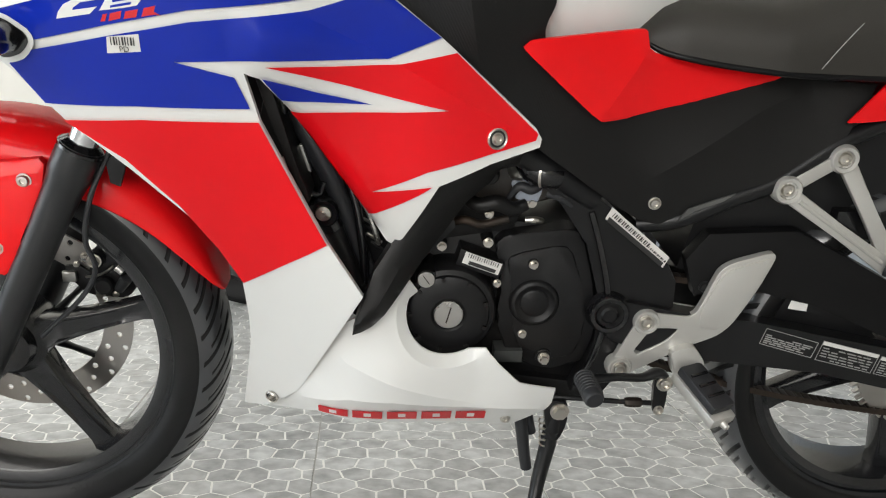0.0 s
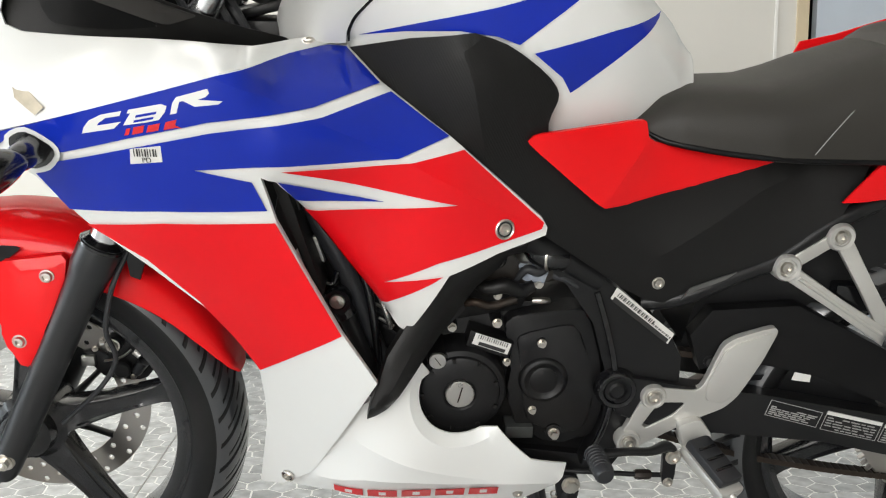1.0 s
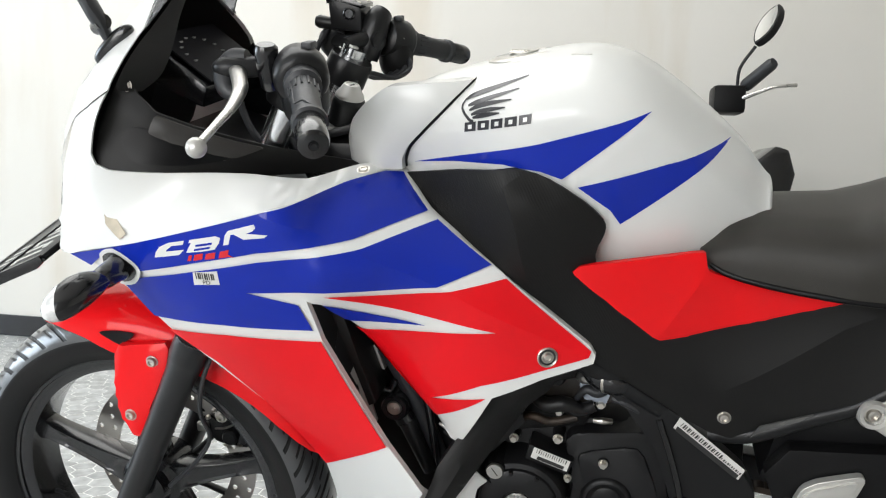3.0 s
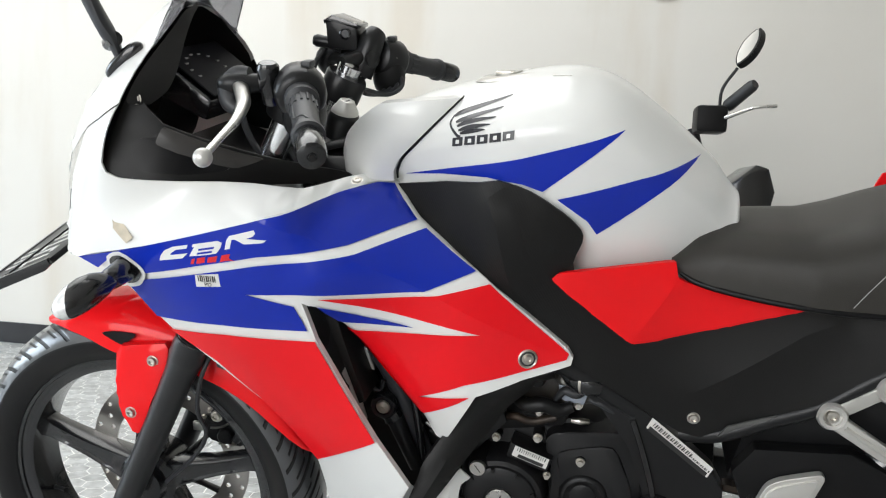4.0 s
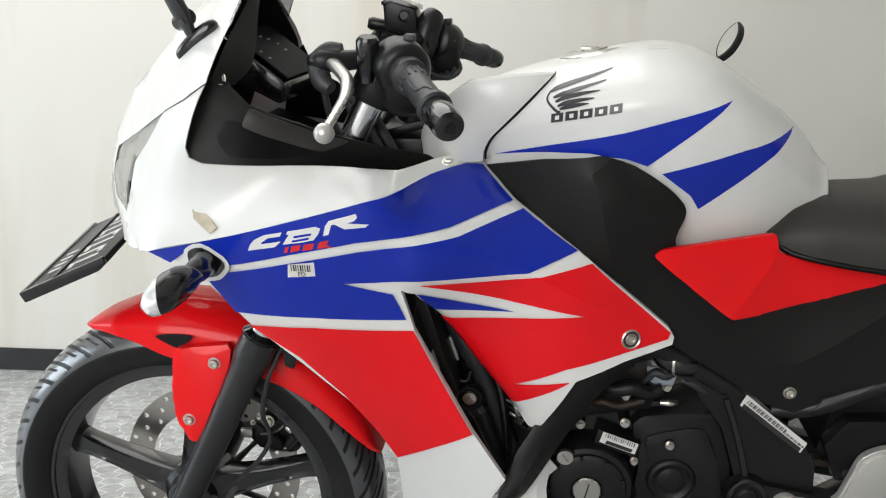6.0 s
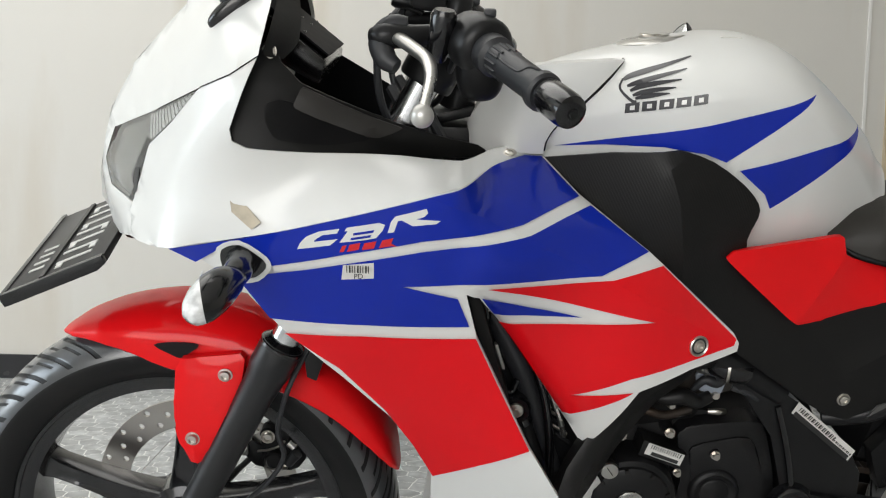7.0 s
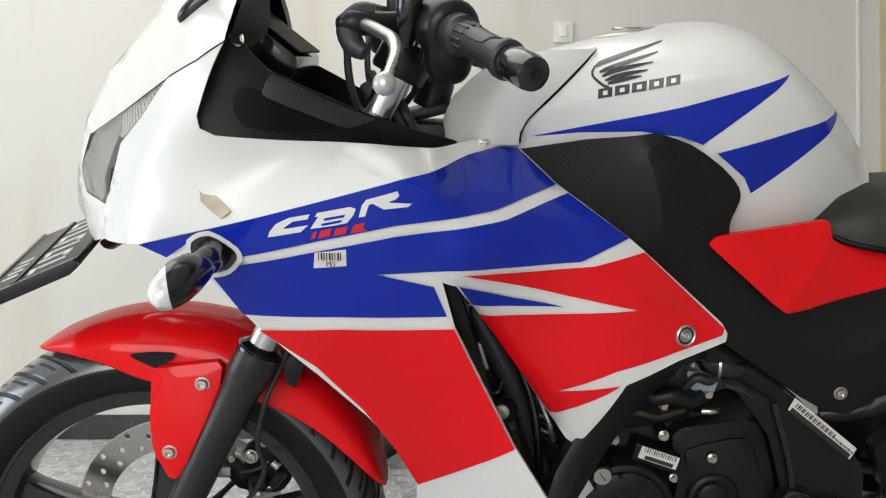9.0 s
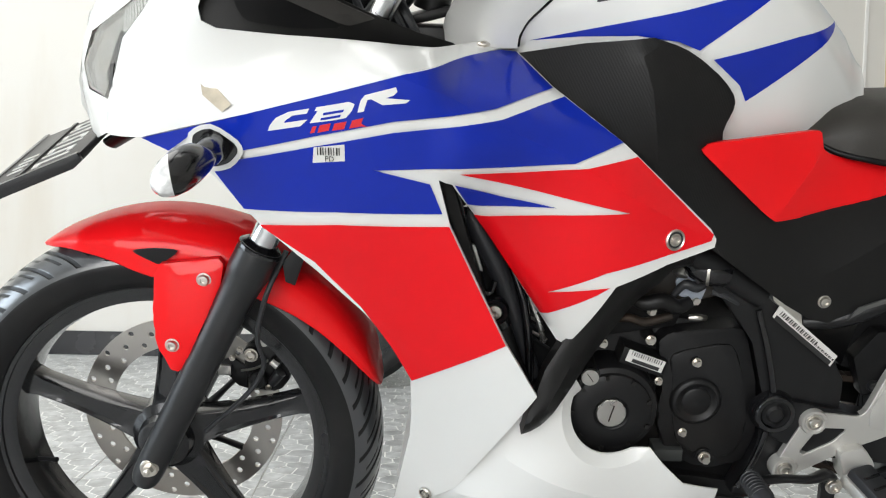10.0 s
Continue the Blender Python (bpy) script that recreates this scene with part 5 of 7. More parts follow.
# ---- handlebar ----
# clip-ons, grips, switch gear, levers
for s in (-1, 1):
    g0, g1 = Vector((0.3855, s * 0.201, 0.9975)), Vector((0.455, s * 0.356, 0.958))
    d = (g1 - g0).normalized()
    bar = part("clip_on_bar", tube([(0.335, s * 0.10, 1.000), g0 - d * 0.05, g0, g1], 0.0112, 14, smooth=4), DARK, bike, "black clip-on handlebar")
    grip = part("grip", tube([g0 + d * 0.012, g0 + d * 0.016, g0 + d * 0.030, g0 + d * 0.034, g0 + d * 0.115, g0 + d * 0.119, g0 + d * 0.126, g0 + d * 0.129], [0.0195, 0.0205, 0.0205, 0.0158, 0.0152, 0.0186, 0.0186, 0.016], 28, smooth=0), GRIP, bar, "black rubber grip")
    for k in range(14):
        a = 2 * math.pi * k / 14
        side_v = d.orthogonal().normalized()
        o = Matrix.Rotation(a, 3, d) @ side_v
        part("grip_rib", tube([g0 + d * 0.036 + o * 0.0158, g0 + d * 0.056 + o * 0.0157], 0.0016, 6, smooth=0), GRIP, grip)
    up = (Vector((0.1, 0, 1)) - d * d.dot(Vector((0.1, 0, 1)))).normalized()
    line = [(0.052, -50), (0.060, -62), (0.090, -62), (0.098, -50), (0.101, -20), (0.112, 0), (0.114, 30)]
    part("grip_pattern", tube([g0 + d * u + (Matrix.Rotation(radians(s * w), 3, d) @ up) * 0.0155 for u, w in line], 0.0011, 6, smooth=3), GRIP, grip, "moulded line on the rubber")
    end = part("bar_end", tube([g0 + d * 0.129, g0 + d * 0.133, g0 + d * 0.166, g0 + d * 0.173, g0 + d * 0.176], [0.0140, 0.0160, 0.0163, 0.0150, 0.010], 28, smooth=0), GLOSSY, bar, "glossy black bar-end weight")
    part("bar_end_screw", hex_bolt_mesh(0.004, 0.003), DARK, end, at=aim(g0 + d * 0.1755, d))
    sw = part("switch_housing", tube([g0 - d * 0.042, g0 - d * 0.038, g0 - d * 0.020, g0 + d * 0.004, g0 + d * 0.010, g0 + d * 0.014], [0.020, 0.027, 0.031, 0.031, 0.028, 0.022], 24, smooth=0), DARK, bar, "black switch housing")
    part("switch_box", blob(g0 - d * 0.014 + Vector((0.004, 0, -0.024)), (0.025, 0.028, 0.034), power=0.75), MATTE, sw)
    part("switch_button", box(-0.006, 0.006, -0.010, 0.010, 0, 0.008, 0.002), GRIP, sw, at=Matrix.Translation(g0 - d * 0.016 + Vector((0.012, 0, 0.026))))
    pivot = Vector((0.300, s * 0.180, 1.002))
    perch = part("lever_perch", tube([(0.375, s * 0.135, 1.004), (0.345, s * 0.150, 1.006), (0.315, s * 0.166, 1.004), (0.285, s * 0.176, 1.004), (0.272, s * 0.170, 1.003)], [0.014, 0.011, 0.012, 0.0135, 0.009], 14), DARK, bar, "black lever bracket")
    part("perch_boot", tube([(0.308, s * 0.168, 1.016), (0.292, s * 0.168, 1.014), (0.280, s * 0.172, 1.000), (0.286, s * 0.182, 0.982), (0.298, s * 0.188, 0.974)], [0.008, 0.0115, 0.0130, 0.0120, 0.008], 18), GRIP, perch, "rubber boot")
    part("lever", tube([pivot, (0.322, s * 0.222, 0.992), (0.331, s * 0.246, 0.986), (0.334, s * 0.275, 0.975), (0.331, s * 0.310, 0.962), (0.328, s * 0.338, 0.951)], [0.010, 0.009, 0.0078, 0.0062, 0.0052, 0.0052], 16, flat=0.7), ALLOY, bar, "polished alloy lever")
    part("lever_ball", blob((0.328, s * 0.343, 0.949), (0.0105, 0.0105, 0.0105)), SILVER, bar, "ball end of the lever")
    part("switch_cable", tube([(0.29, s * 0.155, 1.02), (0.275, s * 0.135, 0.985), (0.278, s * 0.12, 0.93), (0.30, s * 0.10, 0.88)], 0.0045, 8), GRIP, bar, "black cable")
    part("cable", tube([(0.36, s * 0.15, 0.985), (0.35, s * 0.11, 0.955), (0.345, s * 0.07, 0.93), (0.33, s * 0.03, 0.91)], 0.004, 8), GRIP, bar)
    part("fork_clamp", lathe([(0.018, -0.020), (0.030, -0.020), (0.032, -0.016), (0.032, 0.016), (0.030, 0.020), (0.018, 0.020)], 28, Matrix.Translation((0.335, s * 0.1, 0.966)) @ Vector(fdir).to_track_quat("Y", "Z").to_matrix().to_4x4()), DARK, bar, "black fork clamp")
    seat_m = Matrix.Translation((0.3437, s * 0.098, 0.990)) @ Vector(fdir).to_track_quat("Y", "Z").to_matrix().to_4x4()
    cap = part("fork_cap", lathe([(0, 0.003), (0.0125, 0.003), (0.0135, 0.0015), (0.0135, -0.003), (0.0122, -0.004), (0.0122, -0.016)], 32, seat_m), SILVER, bar, "bright fork cap")
    part("cap_hex", lathe([(0, 0.011), (0.0066, 0.011), (0.0078, 0.0095), (0.0078, 0.002)], 6, seat_m), SILVER, cap, "bright hexagon of the fork cap")
reservoir = part("brake_reservoir", prism(rounded([(0.300, 1.060), (0.312, 1.066), (0.350, 1.052), (0.350, 1.015), (0.302, 1.020)], r=0.1, n=2), 0.132, 0.182, 0.004), DARK, bike, "black brake fluid reservoir")
part("reservoir_lid", prism([(0.298, 1.062), (0.312, 1.070), (0.353, 1.055), (0.352, 1.049), (0.312, 1.063), (0.299, 1.056)], 0.129, 0.185, 0.0015), GLOSSY, reservoir, "glossy black lid")
for x, y in ((0.306, 0.136), (0.346, 0.136), (0.306, 0.178), (0.346, 0.178)):
    part("lid_screw", bolt_mesh(0.003, 0.003), STEEL, reservoir, at=aim((x, y, 1.068 - 0.36 * abs(x - 0.312)), (0.3, 0, 0.95)))
part("sight_glass", lathe([(0, -0.001), (0.006, -0.001), (0.0075, -0.003), (0.009, -0.002), (0.009, 0.004)], 24, pose(0.332, 0.131, 1.042)), GLOSSY, reservoir, "round sight glass")
part("master_cylinder", tube([(0.350, 0.140, 0.978), (0.357, 0.144, 0.998), (0.367, 0.152, 1.028), (0.372, 0.164, 1.040)], [0.019, 0.020, 0.020, 0.016], 18), DARK, bike, "black brake master cylinder")
part("lever_pivot", tube([(0.318, 0.155, 1.022), (0.298, 0.150, 1.027), (0.280, 0.148, 1.030), (0.274, 0.147, 1.031)], [0.012, 0.009, 0.010, 0.007], 14, smooth=0), DARK, bike, "black lever pivot")
for k in range(4):
    part("bar_cable", tube([(0.395 - 0.006 * k, 0.19, 0.985), (0.412 - 0.010 * k, 0.165, 0.962 - 0.003 * k), (0.395 - 0.010 * k, 0.135, 0.950), (0.362 - 0.006 * k, 0.10, 0.962), (0.350, 0.07, 0.945 - 0.01 * k)], 0.0036, 8), GRIP, bike, "black control cable")
part("clamp_bolt", hex_bolt_mesh(0.006, 0.008), STEEL, bike, at=pose(0.398, 0.175, 1.003))
part("clutch_cable_adjuster", tube([(0.338, -0.178, 0.985), (0.342, -0.190, 1.005), (0.345, -0.198, 1.028), (0.3455, -0.199, 1.033)], [0.011, 0.0125, 0.0135, 0.010], 18, smooth=0), GLOSSY, bike, "black clutch switch barrel")
part("top_yoke", prism([(0.300, 0.880), (0.392, 0.904), (0.388, 0.916), (0.296, 0.892)], -0.035, 0.085, 0.004), DARK, bike, "black top fork yoke")
LOCK = Matrix.Translation((0.376, -0.008, 0.955)) @ Vector((0.28, -0.10, 1)).to_track_quat("Y", "Z").to_matrix().to_4x4()
lock = part("lock_base", lathe([(0, -0.010), (0.0185, -0.010), (0.021, -0.013), (0.0225, -0.018), (0.0225, -0.048), (0, -0.048)], 36, LOCK), DARK, bike, "black ignition lock housing")
part("ignition_lock", lathe([(0, 0.006), (0.0075, 0.006), (0.0085, 0.0075), (0.0105, 0.007), (0.0150, -0.001), (0.0185, -0.006), (0.0195, -0.0085), (0.0195, -0.012)], 36, LOCK), SILVER, lock, "bright domed ignition lock")
part("key_slot", box(-0.0055, 0.0055, 0.0055, 0.0066, -0.001, 0.001), INK, lock, at=LOCK)
part("steering_head", prism([(0.30, 0.62), (0.37, 0.62), (0.392, 0.89), (0.32, 0.89)], -0.04, 0.05, 0.006), DARK, bike, "black steering head")
for k, (x, y, z) in enumerate(((0.335, -0.07, 0.90), (0.325, -0.045, 0.885), (0.345, -0.03, 0.875), (0.352, -0.055, 0.89))):
    part("wiring", tube([(x - 0.04, y, z + 0.05), (x - 0.02, y - 0.02, z + 0.02), (x, y - 0.015, z - 0.02), (x + 0.02, y, z - 0.07)], 0.006 + 0.001 * (k % 2), 8), GRIP, bike, "black wiring loom")

# ---- behind the vent: radiator, hoses ----
part("inner_shroud", prism([(0.42, 0.44), (0.50, 0.38), (0.62, 0.52), (0.58, 0.66), (0.44, 0.80), (0.36, 0.80), (0.36, 0.70)], -0.075, 0.075), DARK, bike, "black inner shroud")
part("radiator", prism([(0.335, 0.47), (0.375, 0.46), (0.425, 0.70), (0.385, 0.71)], -0.11, 0.11, 0.004), CAST, bike, "black radiator")
for k in range(10):
    z = 0.48 + 0.022 * k
    x = 0.376 + 0.0052 * k
    part("radiator_fin", box(x, x + 0.004, -0.105, 0.105, z, z + 0.003), ALLOY if k % 3 == 0 else DARK, bike)
boss = part("frame_boss", lathe([(0, -0.006), (0.010, -0.006), (0.0115, -0.009), (0.0165, -0.010), (0.019, -0.006), (0.019, 0.004), (0.014, 0.03), (0, 0.03)], 32, pose(0.452, -0.118, 0.552)), GLOSSY, bike, "round black engine mount boss")
part("boss_bolt", lathe([(0, -0.012), (0.003, -0.0125), (0.0032, -0.0105), (0.009, -0.0095), (0.0105, -0.006), (0.0105, 0)], 28, pose(0.452, -0.118, 0.552)), STEEL, boss, "bronze-tinted bolt head")
part("mount_stay", tube([(0.460, -0.108, 0.535), (0.476, -0.108, 0.495), (0.494, -0.106, 0.450)], [0.013, 0.011, 0.010], 14), DARK, bike, "black engine mount stay")
part("stay_collar", tube([(0.4575, -0.110, 0.537), (0.4625, -0.109, 0.527)], 0.0145, 16, smooth=0), GLOSSY, bike)
part("hose", tube([(0.40, -0.09, 0.70), (0.425, -0.100, 0.66), (0.452, -0.104, 0.61), (0.468, -0.100, 0.57), (0.492, -0.09, 0.50), (0.51, -0.09, 0.45)], [0.012, 0.014, 0.014, 0.012, 0.011, 0.011], 14), GRIP, bike, "black coolant hose")
part("hose", tube([(0.474, -0.09, 0.60), (0.490, -0.10, 0.56), (0.500, -0.105, 0.50), (0.504, -0.10, 0.45)], 0.006, 10), GLOSSY, bike, "thin black hose")
part("horn_plate", prism([(0.3900, 0.5934), (0.4027, 0.6202), (0.4117, 0.6276), (0.4195, 0.5962), (0.4076, 0.5899), (0.3987, 0.5761)], -0.117, -0.113, 0.001), SILVER, bike, "bare metal bracket")
part("horn_edge", prism([(0.422, 0.634), (0.426, 0.634), (0.437, 0.600), (0.431, 0.602)], -0.111, -0.100, 0.001), SILVER, bike)
part("radiator_tank", prism([(0.3988, 0.5787), (0.4075, 0.5873), (0.4180, 0.5467), (0.4242, 0.5235), (0.4142, 0.5198), (0.4033, 0.5530)], -0.115, -0.110, 0.001), SILVER, bike, "bare alloy radiator end")
# added black plate that closes the view in behind the vent
part("vent_back_plate", prism([(0.330, 0.745), (0.392, 0.745), (0.396, 0.640), (0.385, 0.580), (0.330, 0.580)], -0.100, -0.095, 0.001), COCKPIT, bike, "matte black plate added behind the vent")
part("wire_clip", tube([(0.410, -0.118, 0.580), (0.424, -0.122, 0.590), (0.432, -0.120, 0.580), (0.446, -0.118, 0.574), (0.452, -0.116, 0.590)], [0.004, 0.007, 0.005, 0.0035, 0.004], 10), GLOSSY, bike, "black wire clip")
part("wire_plug", box(0.418, 0.432, -0.124, -0.112, 0.570, 0.584, 0.002), GRIP, bike, "black wire plug")
part("grille_bar", tube([(0.500, -0.09, 0.560), (0.512, -0.094, 0.530), (0.520, -0.094, 0.50)], 0.004, 8), ALLOY, bike, "bare metal edge behind the vent")
for k in range(5):
    part("grille_bar", tube([(0.486 + 0.006 * k, -0.086, 0.548 - 0.012 * k), (0.512 + 0.004 * k, -0.092, 0.538 - 0.012 * k)], 0.0022, 6, smooth=0), STEEL if k % 2 else DARK, bike)
part("vent_bracket", tube([(0.395, -0.14, 0.725), (0.404, -0.14, 0.70), (0.408, -0.135, 0.68)], [0.004, 0.009, 0.006], 10), GLOSSY, bike, "glossy black bracket")
part("bolt", bolt_mesh(0.004, 0.004), STEEL, bike, at=pose(0.410, -0.142, 0.695))
part("vent_wall", prism([(0.376, 0.742), (0.392, 0.742), (0.420, 0.64), (0.440, 0.58), (0.430, 0.575), (0.395, 0.68)], -0.165, -0.10, 0.002), COCKPIT, bike, "matte black inner wall of the vent")
part("spark_lead", tube([(0.44, -0.095, 0.61), (0.47, -0.105, 0.62), (0.50, -0.10, 0.60)], 0.005, 8), GRIP, bike)
# added pale plate: its colour imitates the bright background through the engine gap
part("gap_glimpse", prism(rounded([(0.690, 0.581), (0.712, 0.592), (0.733, 0.571), (0.727, 0.552), (0.697, 0.557)], r=0.15), -0.0655, -0.055, 0.002), pbr("gap_glimpse_blue", (0.30, 0.335, 0.39), 0.3, vary=0.15, scale=40), bike, "pale plate standing in for bright background seen through the gap")

# ---- engine ----
engine = part("crankcase", prism([(0.545, 0.33), (0.60, 0.275), (0.80, 0.262), (0.835, 0.30), (0.835, 0.47), (0.79, 0.515), (0.70, 0.52), (0.60, 0.50), (0.55, 0.45)], -0.045, 0.11, 0.008), CAST, bike, "black cast crankcase")
alt = part("alternator_cover", lathe([(0, -0.099), (0.0200, -0.099), (0.0215, -0.101), (0.024, -0.103), (0.048, -0.103), (0.054, -0.100), (0.0555, -0.096), (0.062, -0.094), (0.065, -0.088), (0.066, -0.04)], 64, pose(0.6145, 0, 0.404)), CAST, bike, "round black alternator cover")
for k in range(9):
    a = radians(20 + 40 * k)
    part("cover_rib", box(0.049, 0.0545, -0.105, -0.100, -0.0025, 0.0025), CAST, alt, at=pose(0.6145, 0, 0.404) @ Matrix.Rotation(-a, 4, "Y"))


def slot_plug(r, at):
    plug = part("inspection_plug", lathe([(0, -0.003), (r * 0.93, -0.003), (r, -0.0015), (r, 0.004)], 40), ALLOY, alt, "round alloy plug with a slot", at=at)
    part("slot", box(-r * 0.045, r * 0.045, -0.0036, -0.0025, -r * 0.6, r * 0.6), RUST, plug, at=Matrix.Rotation(radians(14), 4, "Y"))
    return plug


slot_plug(0.0200, pose(0.6145, -0.1005, 0.404))
slot_plug(0.0118, pose(0.583, -0.100, 0.455, 0, -50, 0))
part("plug_boss", lathe([(0.0135, -0.098), (0.0145, -0.094), (0.016, -0.04)], 32, pose(0.583, 0, 0.455)), CAST, engine)
spr = [(0.674, 0.495), (0.689, 0.509), (0.774, 0.519), (0.789, 0.514), (0.811, 0.442), (0.821, 0.368), (0.810, 0.318), (0.754, 0.306), (0.700, 0.330), (0.682, 0.387), (0.689, 0.439)]
cov = part("sprocket_cover", prism(rounded(spr, r=0.22), -0.072, -0.03, 0.004), CAST, bike, "black sprocket cover with raised ring")
part("cover_step", prism(rounded([(0.690, 0.480), (0.775, 0.500), (0.800, 0.430), (0.806, 0.370), (0.795, 0.330), (0.76, 0.325), (0.71, 0.345), (0.70, 0.44)], r=0.25), -0.0752, -0.07, 0.003), CAST, cov)
part("cover_ring", lathe([(0.0, -0.0775), (0.021, -0.0775), (0.0245, -0.0795), (0.0275, -0.0815), (0.0305, -0.0810), (0.0335, -0.0785), (0.035, -0.073)], 48, pose(0.733, 0, 0.412)), CAST, cov)
part("cover_cap", lathe([(0.0, -0.0800), (0.017, -0.0800), (0.0195, -0.0785), (0.0205, -0.07)], 40, pose(0.733, 0, 0.412)), CAST, cov)
for x, z, y, r in ((0.727, 0.470, -0.078, 0.0048), (0.720, 0.364, -0.074, 0.0046), (0.680, 0.440, -0.074, 0.0042), (0.665, 0.497, -0.070, 0.0052), (0.604, 0.487, -0.062, 0.0048), (0.665, 0.534, -0.060, 0.0046)):
    part("bolt", hex_bolt_mesh(r, 0.008), STEEL, engine, at=pose(x, y, z, 0, 17, 0))
    part("bolt_boss", lathe([(r * 1.5, 0.0), (r * 1.7, 0.03)], 20, pose(x, y + 0.001, z)), CAST, engine)
part("drain_bolt", hex_bolt_mesh(0.0062, 0.012), STEEL, engine, at=pose(0.752, -0.080, 0.330))
part("bolt_boss", lathe([(0.0, 0.001), (0.0115, 0.001), (0.013, 0.02), (0.013, 0.05)], 24, pose(0.752, -0.080, 0.330)), CAST, engine)
part("casting_plate", box(0.683, 0.722, -0.082, -0.05, 0.322, 0.340, 0.001), pbr("dark_grey_plate", (0.04, 0.042, 0.040), 0.4, vary=0.2), engine, "stamped grey casting plate")
part("engine_label", prism([(0.635, 0.4895), (0.684, 0.4725), (0.679, 0.4565), (0.630, 0.4735)], -0.0865, -0.0855), LABEL, engine, "white bar code label")
part("label_pad", prism([(0.628, 0.493), (0.688, 0.472), (0.680, 0.450), (0.622, 0.470)], -0.0855, -0.05, 0.002), CAST, engine)
part("label_print", prism([(0.640, 0.4765), (0.676, 0.4640), (0.674, 0.4595), (0.638, 0.4720)], -0.0875, -0.0865), INK, engine, "black printed bar")
for k in range(14):
    x0 = 0.6375 + 0.003 * k
    z0 = 0.4815 - 0.00104 * k * 1.0
    w = (0.0007, 0.0014, 0.0010)[k % 3]
    part("bar", prism([(x0, z0), (x0 + w, z0), (x0 + w + 0.0018, z0 + 0.0055), (x0 + 0.0018, z0 + 0.0055)], -0.0873, -0.0865), INK, engine)
# cylinder, head, starter, intake
part("cylinder", prism([(0.585, 0.49), (0.70, 0.51), (0.735, 0.60), (0.62, 0.60), (0.575, 0.55)], -0.055, 0.06, 0.006), CAST, bike, "black cylinder block")
head = part("cylinder_head", prism(rounded([(0.600, 0.545), (0.700, 0.545), (0.76, 0.56), (0.742, 0.60), (0.66, 0.612), (0.605, 0.585)], r=0.2), -0.062, 0.06, 0.005), pbr("brown_black_head", (0.034, 0.028, 0.023), 0.40, vary=0.4, scale=25, bump=0.4, bscale=200, dust=(0.06, 0.047, 0.036)), bike, "dark brownish cylinder head")
for x, z in ((0.720, 0.552), (0.706, 0.578), (0.640, 0.575)):
    part("bolt", hex_bolt_mesh(0.005, 0.008), STEEL, head, at=pose(x, -0.063, z))
part("sensor", tube([(0.735, -0.066, 0.528), (0.724, -0.072, 0.531), (0.712, -0.070, 0.530)], [0.004, 0.005, 0.004], 12), STEEL, head, "bright sensor plug")
part("intake_pipe", tube([(0.70, -0.05, 0.62), (0.715, -0.075, 0.605), (0.74, -0.082, 0.597), (0.765, -0.07, 0.60)], [0.018, 0.020, 0.019, 0.018], 20), GLOSSY, bike, "black intake rubber")
part("clip", lathe([(0.0205, -0.002), (0.0212, -0.0015), (0.0212, 0.0015), (0.0205, 0.002)], 28, Matrix.Translation((0.728, -0.08, 0.600)) @ Matrix.Rotation(radians(70), 4, "Z")), STEEL, bike, "hose clip")
part("wire", tube([(0.66, -0.08, 0.60), (0.68, -0.09, 0.615), (0.70, -0.09, 0.61), (0.715, -0.085, 0.585)], 0.004, 8), GRIP, bike)
part("wire", tube([(0.735, -0.08, 0.57), (0.755, -0.085, 0.565), (0.775, -0.08, 0.55), (0.785, -0.07, 0.53)], 0.004, 8), GRIP, bike)
part("throttle_pulley", lathe([(0, -0.008), (0.006, -0.010), (0.011, -0.005), (0.012, 0.0), (0.012, 0.01)], 9, pose(0.698, -0.070, 0.596, 0, 0, 14)), ALLOY, bike, "bright throttle pulley")
part("throttle_cable", tube([(0.688, -0.070, 0.560), (0.700, -0.074, 0.577), (0.716, -0.074, 0.574), (0.730, -0.070, 0.582), (0.742, -0.066, 0.598)], [0.004, 0.006, 0.0075, 0.006, 0.004], 10), GRIP, bike, "black throttle cable")
part("coolant_pipe", tube([(0.628, -0.066, 0.560), (0.648, -0.078, 0.552), (0.672, -0.080, 0.556), (0.694, -0.074, 0.546), (0.712, -0.070, 0.552)], [0.008, 0.010, 0.011, 0.010, 0.008], 14), CAST, bike, "dusty black coolant pipe")
part("head_boss", lathe([(0.0, -0.012), (0.009, -0.012), (0.011, -0.009), (0.0125, 0.0), (0.0125, 0.02)], 24, pose(0.662, -0.066, 0.590)), CAST, head)
part("oil_line", tube([(0.612, -0.060, 0.520), (0.632, -0.070, 0.528), (0.655, -0.070, 0.522), (0.690, -0.066, 0.530)], 0.006, 10), RUST, bike, "greasy oil line")
part("throttle_body", box(0.68, 0.73, -0.05, 0.05, 0.605, 0.65, 0.006), CAST, bike)

# ---- frame ----
main = [(0.700, 0.640), (0.765, 0.592), (0.820, 0.556), (0.905, 0.482), (0.922, 0.452), (0.924, 0.400), (0.894, 0.386), (0.870, 0.325), (0.838, 0.274), (0.793, 0.276), (0.812, 0.327), (0.824, 0.363), (0.820, 0.432), (0.797, 0.506), (0.757, 0.562), (0.690, 0.612)]
frame_plate = part("frame_plate", prism(main, -0.086, -0.052, 0.004), DARK, bike, "satin black frame plate")
part("frame_plate", prism(main, 0.052, 0.086, 0.004), DARK, bike, "satin black frame plate of the far side")
part("frame_spar", tube([(0.36, -0.06, 0.80), (0.52, -0.085, 0.72), (0.70, -0.082, 0.625), (0.80, -0.078, 0.565)], [0.022, 0.020, 0.019, 0.017], 16), DARK, bike, "black frame spar")
